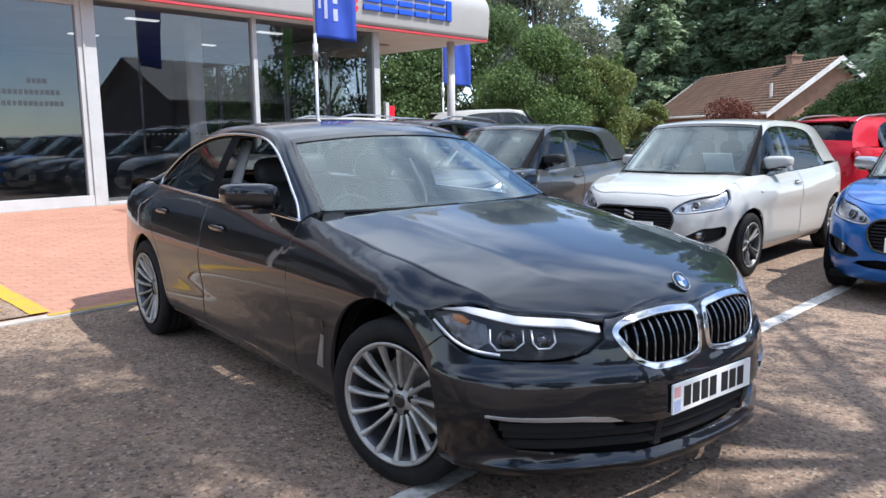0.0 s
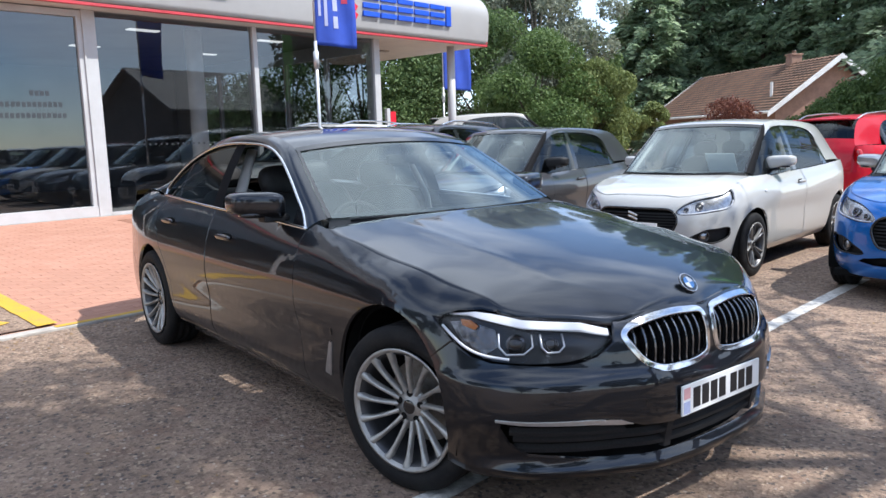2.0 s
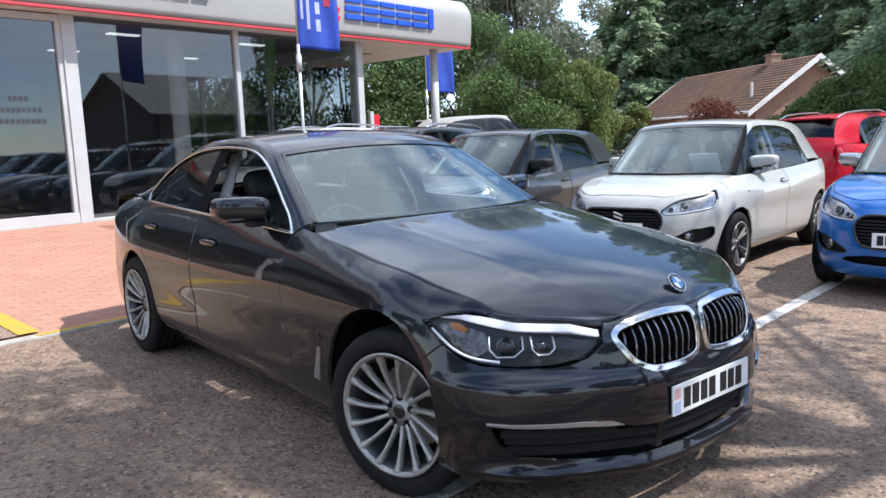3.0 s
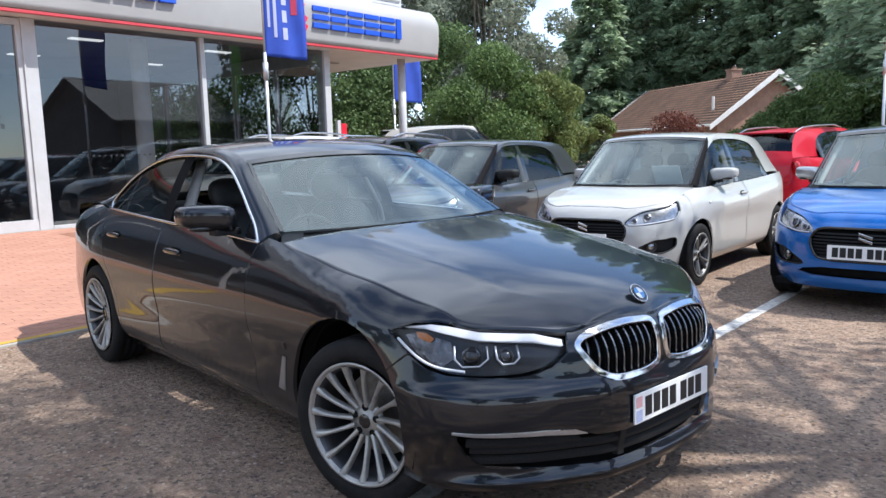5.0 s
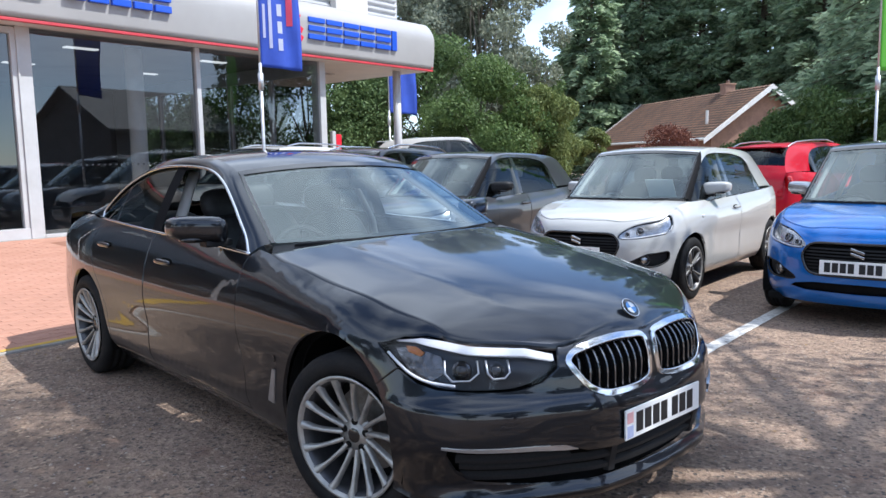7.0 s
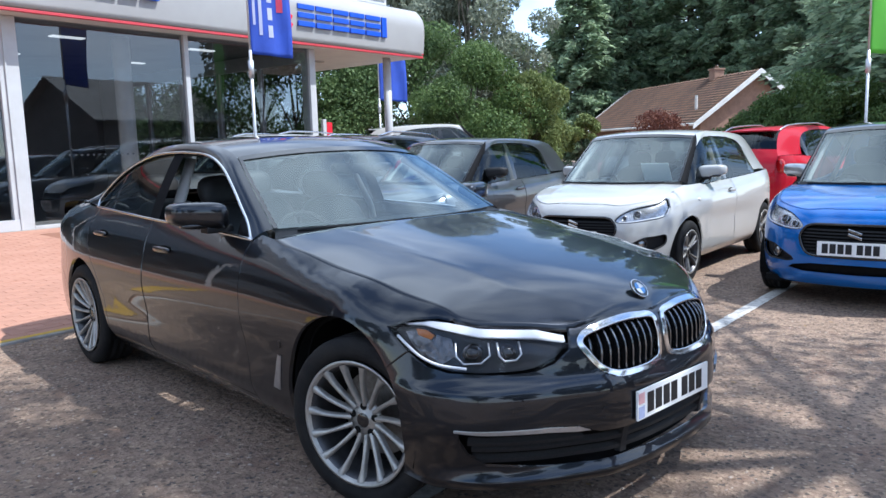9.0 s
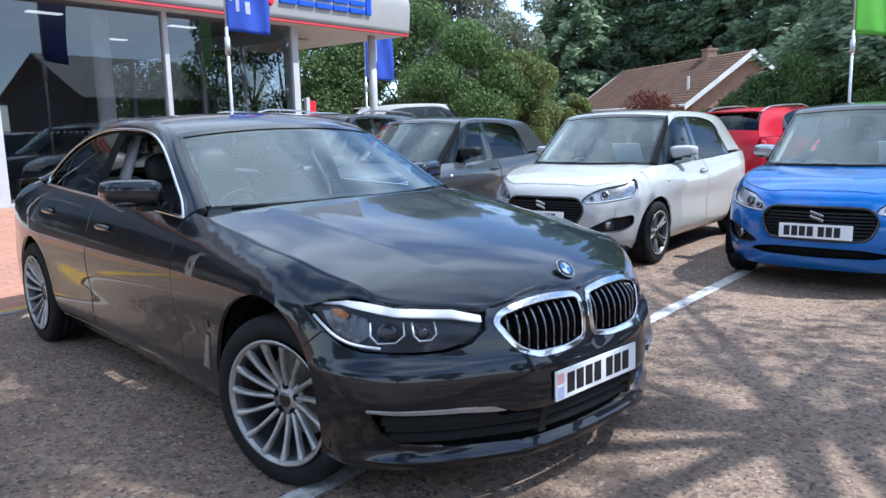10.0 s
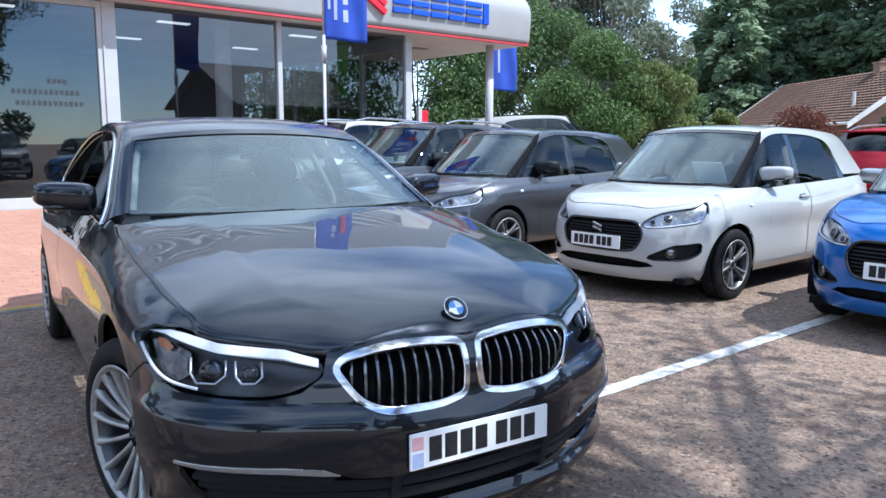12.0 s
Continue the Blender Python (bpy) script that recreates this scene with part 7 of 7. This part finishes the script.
HATCH = dict(
    name="hatchback_car", label="", paint=M["paint_white"], group="parked cars", step=0.042,
    plan=[(2.015, 0), (2.005, .2), (1.96, .42), (1.86, .60), (1.68, .755), (1.45, .832), (1.225, .858), (.8, .865), (.3, .862), (-.3, .862), (-.8, .868), (-1.225, .872), (-1.5, .835), (-1.70, .72), (-1.80, .45), (-1.825, 0)],
    stations=[
        ("y", 0, [(.10, .17), (.19, .06), (.25, .02), (.4, 0), (.55, .008), (.65, .028), (.72, .06), (.77, .105), (.81, .17), (.9, .35)]),
        ("y", .45, [(.10, .17), (.19, .06), (.25, .025), (.4, 0), (.55, .006), (.66, .03), (.74, .07), (.79, .12), (.84, .19), (.95, .4)]),
        ("x", 1.70, [(.10, .16), (.19, .07), (.28, .02), (.45, 0), (.60, .01), (.70, .035), (.78, .075), (.84, .125), (.885, .18), (1.0, .38)]),
        ("x", 1.45, [(.10, .15), (.19, .08), (.28, .02), (.5, 0), (.66, .004), (.76, .025), (.83, .06), (.88, .11), (.915, .16), (1.05, .38)]),
        ("x", 1.225, [(.10, .15), (.19, .09), (.3, .02), (.5, 0), (.68, 0), (.78, .015), (.86, .055), (.905, .10), (.935, .15), (1.05, .33)]),
        ("x", .80, [(.10, .15), (.19, .09), (.28, .03), (.4, .016), (.58, .014), (.72, 0), (.80, .012), (.87, .045), (.93, .095), (.965, .14), (1.1, .3)]),
        ("x", .0, [(.10, .15), (.19, .09), (.28, .03), (.4, .02), (.55, .022), (.70, .002), (.80, .012), (.88, .045), (.95, .095), (1.1, .18)]),
        ("x", -.7, [(.10, .15), (.19, .09), (.28, .03), (.4, .016), (.55, .012), (.72, -.004), (.84, .004), (.92, .035), (.99, .085), (1.1, .16)]),
        ("x", -1.225, [(.10, .15), (.19, .08), (.3, .015), (.5, 0), (.75, -.006), (.88, .002), (.95, .026), (1.02, .07), (1.15, .16)]),
        ("x", -1.6, [(.10, .15), (.2, .07), (.3, .02), (.5, 0), (.8, .01), (.95, .03), (1.05, .07), (1.15, .15)]),
        ("x", -1.80, [(.10, .15), (.2, .06), (.3, .02), (.55, 0), (.75, .03), (.95, .06), (1.05, .08), (1.15, .12)]),
    ],
    ztop=[("y", 0, .800), ("y", .25, .800), ("y", .42, .790), ("y", .56, .802), ("x", 1.55, .862), ("x", 1.4, .895), ("x", 1.225, .922), ("x", 1.0, .942), ("x", .82, .955), ("x", .7, .958)],
    hood=[(1.90, .800), (1.86, .826), (1.78, .855), (1.6, .895), (1.4, .925), (1.1, .955), (.9, .968), (.7, .98)],
    cowl_x=1.03, cowl_bow=.16, hood_corner_x=1.375, nose_y=.415, nose_x=1.372, lamp_hole=True, crease=.003, crease_at=.7, hood_pow=2.6,
    belt=[(1.0, .915), (.75, .925), (.65, .93), (.2, .945), (-.3, .958), (-.8, .978), (-1.27, 1.0), (-1.7, 1.01)],
    axles=(1.225, -1.225), hub_z=.303, arch=.352, arch_split=62, arch_end=-20, arch_back=203, bumper_z=.19, sill_z=.275, half_w=.865,
    headlight=[("y", .400, .655), ("y", .44, .700), ("y", .56, .762), ("x", 1.64, .812), ("x", 1.53, .846), ("x", 1.535, .80), ("x", 1.56, .735), ("x", 1.62, .685), ("y", .66, .645), ("y", .50, .628), ("y", .43, .632)],
    bumper_top=[("x", 1.378, .86), ("x", 1.386, .72)],
    wing_lamp=[("x", 1.386, .72), ("x", 1.378, .86)],
    door_front=[("x", .74, .945), ("x", .68, .930), ("x", .665, .88), ("x", .66, .7), ("x", .68, .45), ("x", .69, .275)],
    wing_foot=[("x", .69, .268), ("x", .69, .20), ("x", .90, .20)],
    door_split=(-.13, -.14),
    rear_door=[("x", -1.0, .986), ("x", -1.03, .90), ("x", -1.0, .76), ("x", -.93, .60), ("x", -.875, .45), ("x", -.862, .34), ("x", -.86, .275)],
    tail_x=-1.6, quarter_tail=[("x", -1.62, 1.0), ("x", -1.64, .66), ("x", -1.58, .52), ("x", -1.545, .44)], rear_arch=(157, 45),
    intake=[("y", 0, .372), ("y", .32, .368), ("y", .47, .345), ("y", .52, .312), ("y", .40, .292), ("y", 0, .288)], intake_smooth=False,
    grille=[("y", 0, .5)], grille_centre=True, grille_half=[("y", .04, .684), ("y", .20, .684), ("y", .33, .678), ("y", .375, .660), ("y", .415, .590), ("y", .395, .51), ("y", .355, .452), ("y", .31, .436), ("y", .04, .428)],
    fog=[("y", .46, .388), ("y", .56, .450), ("y", .64, .492), ("y", .70, .500), ("x", 1.64, .505), ("x", 1.64, .44), ("y", .71, .378), ("y", .58, .370), ("y", .50, .372)],
    outer=[(1.02, .660, .972), (.85, .640, 1.110), (.67, .618, 1.250), (.54, .600, 1.350), (.44, .584, 1.429), (.20, .572, 1.469), (-.20, .559, 1.476), (-.85, .550, 1.455), (-1.36, .535, 1.395), (-1.50, .565, 1.30), (-1.66, .640, 1.10), (-1.72, .690, 1.00)],
    outer_marks=(0, 4, 8, 10), ws_bow=(.19, .10), crown=.03,
    dlo=[(.945, .702, .938), (.82, .680, 1.05), (.67, .655, 1.17), (.535, .632, 1.285), (0.400, .620, 1.37), (0.200, .602, 1.412), (-0.200, .602, 1.418), (-0.550, .611, 1.40), (-0.800, .634, 1.352), (-0.920, .658, 1.27), (-0.980, .696, 1.12), (-0.970, .728, 1.005)],
    frame_mat=M["pillar_black"],
    windows=[("front_window", .93, .0, "glass_dark"), ("centre_pillar", .0, -.08, "gloss_black"), ("rear_window", -.08, -.86, "glass_dark"), ("rear_pillar_panel", -.86, -.97, "gloss_black")],
    wipers=((-.55, -.02), (.0, .55)),
    deck=((.06, .10), (.09, .22), (.10, .40)),
    lamp_detail=hatch_lamp, front_detail=hatch_front,
    track=.765, rim=.210, tyre_w=.185, wheel_style="split", hub_in=.03,
    mirror=(.55, .93, 1.06), handles=((.0, .835),), 
    cabin=dict(dash_x=.88, dash_z=.95, half=.58, seat_x=.05, rear_x=-.75, seat_y=.33, seat_z=1.0, mirror=(.48, 1.32)),
    plate_z=.50, plate_out=.03, plate_flag=False,
)


def scaled(P, kx, ky, kz):
    """The measures of a longer, wider or taller car of the same make-up."""
    Q = dict(P)
    pt = lambda l: [(k, v * (ky if k == "y" else kx), z * kz) for k, v, z in l]
    Q["plan"] = [(x * kx, y * ky) for x, y in P["plan"]]
    Q["stations"] = [(k, v * (ky if k == "y" else kx), [(z * kz, d * ky) for z, d in pr]) for k, v, pr in P["stations"]]
    for key in ("ztop", "headlight", "bumper_top", "wing_lamp", "door_front", "wing_foot", "rear_door", "quarter_tail", "intake", "grille", "grille_half", "fog"):
        Q[key] = pt(P[key])
    Q["hood"] = [(x * kx, z * kz) for x, z in P["hood"]]
    Q["belt"] = [(x * kx, z * kz) for x, z in P["belt"]]
    Q["outer"] = [(x * kx, y * ky, z * kz) for x, y, z in P["outer"]]
    Q["dlo"] = [(x * kx, y * ky, z * kz) for x, y, z in P["dlo"]]
    Q["windows"] = [(n_, a * kx, b_ * kx, m_) for n_, a, b_, m_ in P["windows"]]
    for key in ("cowl_x", "hood_corner_x", "tail_x"):
        Q[key] = P[key] * kx
    Q["nose_y"], Q["half_w"], Q["track"] = P["nose_y"] * ky, P["half_w"] * ky, P["track"] * ky
    Q["axles"] = (P["axles"][0] * kx, P["axles"][1] * kx)
    Q["hub_z"], Q["arch"], Q["rim"] = P["hub_z"] * kz, P["arch"] * max(kz, kx), P["rim"] * kz
    Q["door_split"] = tuple(v * kx for v in P["door_split"])
    Q["sill_z"], Q["bumper_z"], Q["plate_z"] = P["sill_z"] * kz, P["bumper_z"] * kz, P["plate_z"] * kz
    Q["mirror"] = (P["mirror"][0] * kx, P["mirror"][1] * ky, P["mirror"][2] * kz)
    Q["handles"] = tuple((x * kx, z * kz) for x, z in P["handles"])
    C = dict(P["cabin"])
    for key in ("dash_x", "seat_x", "rear_x"):
        C[key] *= kx
    for key in ("dash_z", "seat_z"):
        C[key] *= kz
    C["mirror"] = (C["mirror"][0] * kx, C["mirror"][1] * kz)
    Q["cabin"] = C
    return Q


def rails(car, P, material):
    """Roof rails on their feet."""
    o = curve_through(P["outer"], 120)
    k0, k1 = [int(np.argmin(np.linalg.norm(o - np.array(P["outer"][k]), axis=1))) for k in (5, 8)]
    for sg in (1, -1):
        pts = [(p[0], sg * (p[1] - 0.02), p[2] + 0.012 + 0.045 * min(1, 6 * t_, 6 * (1 - t_))) for p, t_ in ((o[k], (k - k0) / (k1 - k0)) for k in range(k0, k1 + 1))]
        part("roof_rail", sweep(B(), pts, 0.014, 8), material, car, smooth=True)


def tail(car, P):
    """Tail lamps, rear wiper, spoiler and bumper insert, for a car seen from behind."""
    o = P["outer"]
    xb, zb = o[9][0], o[9][2]
    for sg in (1, -1):
        b = B()
        blob(b, (P["tail_x"] - 0.06, sg * 0.73, 0.90), (0.06, 0.07, 0.12), 3.4, 12)
        part("tail_lamp", b, M["tail_red"], car, smooth=True)
    b = B()
    sweep(b, [(o[10][0] - 0.15, 0.02, o[10][2] + 0.03), (o[9][0] - 0.16, -0.2, o[9][2] - 0.06), (o[9][0] - 0.15, -0.36, o[9][2] - 0.06)], 0.012, 6)
    part("rear_wiper", b, M["black_plastic"], car)
    b = B()
    box(b, o[8][0] - 0.20, o[8][0] - 0.02, -0.52, 0.52, o[8][2] + 0.005, o[8][2] + 0.035, 0.012)
    part("roof_spoiler", b, P["paint"], car)


def parked(x, y, heading, paint, label, k=(1, 1, 1), rail=None, back=False, z=0.0, name="hatchback_car", **kw):
    P = scaled(HATCH, *k) if k != (1, 1, 1) else dict(HATCH)
    P.update(paint=paint, label=label, name=name, **kw)
    c = build_car(P)
    if rail:
        rails(c, P, M[rail])
    if back:
        tail(c, P)
    c.matrix_basis = pose(x, y, z, 0, 0, heading)
    return c


white_car = parked(-0.857, 5.237, -82, M["paint_white"], "white hatchback with black pillars and dark alloy wheels in a bay")
blue_car = parked(1.52, 5.69, -83, M["paint_blue"], "bright blue hatchback with silver mirrors parked over the bay line", roof_paint=M["paint_mid"], mirror_paint=M["satin"])
grey_car = parked(-3.42, 4.66, -79, M["paint_mid"], "mid grey metallic hatchback parked beside the white one", mirror_paint=M["black_plastic"])
suv = (1.08, 1.03, 1.075)
black_suv = parked(-5.6, 4.55, -76, M["paint_black"], "black compact crossover with silver roof rails", suv, "chrome", name="crossover_car")
white_suv = parked(-8.0, 4.3, -78, M["paint_white"], "white compact crossover with roof rails near the showroom", (1.1, 1.05, 1.14), "chrome", name="crossover_car")
white_far = parked(-11.2, 11.4, 58, M["paint_white"], "white crossover in the second row of parked cars", (1.25, 1.12, 1.36), None, True, name="crossover_car", rear_pillar_mat=M["paint_white"])
red_suv = parked(-2.3, 12.5, 86, M["paint_red"], "red crossover seen from behind with silver roof rails", suv, "satin", True, name="crossover_car", rear_pillar_mat=M["paint_red"])
silver_car = parked(-4.5, 11.6, 104, M["paint_silver"], "silver hatchback in the second row of parked cars", (1, 1, 1), None, True)
maroon_car = parked(6.6, 10.6, -172, M["paint_maroon"], "dark red crossover facing the showroom across the car park", suv, "satin", name="crossover_car")
for k, (x_, y_, h_) in enumerate(((8.0, 7.6, -172), (9.6, 4.8, -172), (4.6, 13.4, -172))):
    copy_thing((silver_car, white_suv, silver_car)[k], pose(x_, y_, 0, 0, 0, h_))
# price cards behind the screens of the two hatchbacks
for m_, yy in ((white_car.matrix_basis, 0.32), (blue_car.matrix_basis, 0.34)):
    card = tagged(thing("price_card", m_ @ pose(0.80, yy, 1.06, 0, -58, 0)), "white price card propped behind a windscreen", "card", "price cards")
    b = B()
    box(b, -0.11, 0.11, -0.15, 0.15, -0.002, 0.002)
    part("card", b, M["paper"], card)
    for k in range(3):
        b = B()
        box(b, 0.03 - 0.05 * k, 0.055 - 0.05 * k, -0.11, 0.11 - 0.04 * k, 0.0022, 0.003)
        part("print_bar", b, M["plate_blue"], card)
# ---- loose grit and leaf litter on the tarmac ----
rng_ = np.random.default_rng(7)


def scatter(name, count, region, size, material, label, flat=0.45):
    """Small broken stones, each a skewed four-sided lump, lying on the ground."""
    x = rng_.uniform(region[0], region[1], count)
    y = rng_.uniform(region[2], region[3], count)
    s = size * rng_.uniform(0.5, 1.6, count)
    base = np.array([[1, 0, 0], [0, 1, 0], [-1, 0.1, 0], [0.1, -1, 0], [0, 0, 1]])
    v, f = [], []
    a = rng_.uniform(0, 6.28, count)
    for i in range(count):
        j = rng_.uniform(0.6, 1.3, (5, 3))
        p = base * j * np.array([s[i], s[i] * 0.8, s[i] * flat])
        c, d = math.cos(a[i]), math.sin(a[i])
        k = len(v)
        for q_ in p:
            v.append((x[i] + c * q_[0] - d * q_[1], y[i] + d * q_[0] + c * q_[1], q_[2] + 0.0005))
        f += [(k, k + 1, k + 4), (k + 1, k + 2, k + 4), (k + 2, k + 3, k + 4), (k + 3, k, k + 4)]
    return tagged(part(name, raw(v, f), material), label, "gravel", kind="stuff")


M["grit_pale"] = mat("pale_grit", (0.44, 0.36, 0.29), (0.26, 0.21, 0.18), 30, 0.9, vary=0.0)
M["grit_dark"] = mat("dark_grit", (0.12, 0.095, 0.08), (0.19, 0.145, 0.115), 30, 0.9)
M["litter"] = leaf_mat("dry_leaf_litter", (0.16, 0.095, 0.045), (0.34, 0.22, 0.11), 0.1)
scatter("grit", 4600, (-2.6, 5.0, -4.2, 4.5), 0.0078, M["grit_pale"], "pale loose grit scattered over the tarmac")
scatter("grit", 3200, (-2.6, 5.0, -4.2, 4.5), 0.0085, M["grit_dark"], "dark loose chippings scattered over the tarmac")
# dry leaves, thickest along the kerb
n_l = 900
lx = np.where(rng_.uniform(size=n_l) < 0.5, rng_.normal(-2.35, 0.22, n_l), rng_.uniform(-2.5, 4.5, n_l))
ly = np.where(lx < -1.9, rng_.uniform(-3.2, 0.5, n_l), rng_.uniform(-3.8, 3.8, n_l))
v, f = [], []
for i in range(n_l):
    a_, s_ = rng_.uniform(0, 6.28), rng_.uniform(0.008, 0.02)
    t_ = rng_.uniform(-0.4, 0.4)
    k = len(v)
    for px, py, pz in ((-1, 0, 0.1), (0, -0.45, 0.25), (1, 0, 0.35), (0, 0.45, 0.2)):
        v.append((lx[i] + s_ * (math.cos(a_) * px - math.sin(a_) * py), ly[i] + s_ * (math.sin(a_) * px + math.cos(a_) * py), 0.003 + s_ * (pz + t_ * py)))
    f.append((k, k + 1, k + 2, k + 3))
tagged(part("leaf_litter", raw(v, f), M["litter"]), "dry brown leaves lying along the kerb", "litter", kind="stuff")

# ---- clay pavers of the apron, laid in stretcher bond ----
PL, PW, GAP = 0.205, 0.102, 0.004
slope = math.atan2(AZ1 - AZ0, AP1 - AP0)


def paver_mesh(seed):
    rng = random.Random(seed)
    b = B()
    hx, hy = PL / 2 - GAP / 2, PW / 2 - GAP / 2
    e = 0.0025
    lo_ = [b.verts.new((sx_ * hx, sy_ * hy, -0.02)) for sx_, sy_ in ((-1, -1), (1, -1), (1, 1), (-1, 1))]
    md = [b.verts.new((sx_ * hx, sy_ * hy, -0.004)) for sx_, sy_ in ((-1, -1), (1, -1), (1, 1), (-1, 1))]
    up = [b.verts.new((sx_ * (hx - e), sy_ * (hy - e), rng.uniform(-0.0006, 0.0006))) for sx_, sy_ in ((-1, -1), (1, -1), (1, 1), (-1, 1))]
    for r0, r1 in ((lo_, md), (md, up)):
        for i in range(4):
            b.faces.new((r0[i], r0[(i + 1) % 4], r1[(i + 1) % 4], r1[i]))
    b.faces.new(up)
    return mesh_of("paver", b, M["paver"])


pavers = [paver_mesh(k) for k in range(5)]
rest, made = B(), 0
row = 0
y = AP0 + PW / 2
rng = random.Random(3)
while y < AP1 - 0.15:
    x0 = -13.0 if y > -2.3 else -0.92
    x = x0 + (PL / 2 if row % 2 else 0)
    while x < 1.85:
        m_ = Matrix.Translation((x, y, apron_z(y) + rng.uniform(-0.0015, 0.0015) + 0.004)) @ Matrix.Rotation(slope, 4, "X") @ Matrix.Rotation(rng.uniform(-0.012, 0.012), 4, "Z")
        if made < 300 and y < -3.6:
            part("paver", pavers[rng.randrange(5)], None, apron, m=m_)
            made += 1
        elif x > -6:
            me_ = pavers[rng.randrange(5)]
            k0 = len(rest.verts)
            rest.from_mesh(me_)
            rest.verts.ensure_lookup_table()
            for v_ in rest.verts[k0:]:
                v_.co = m_ @ v_.co
        x += PL
    y += PW
    row += 1
po = part("pavers", rest, M["paver"], apron)
po["kind"] = "stuff"
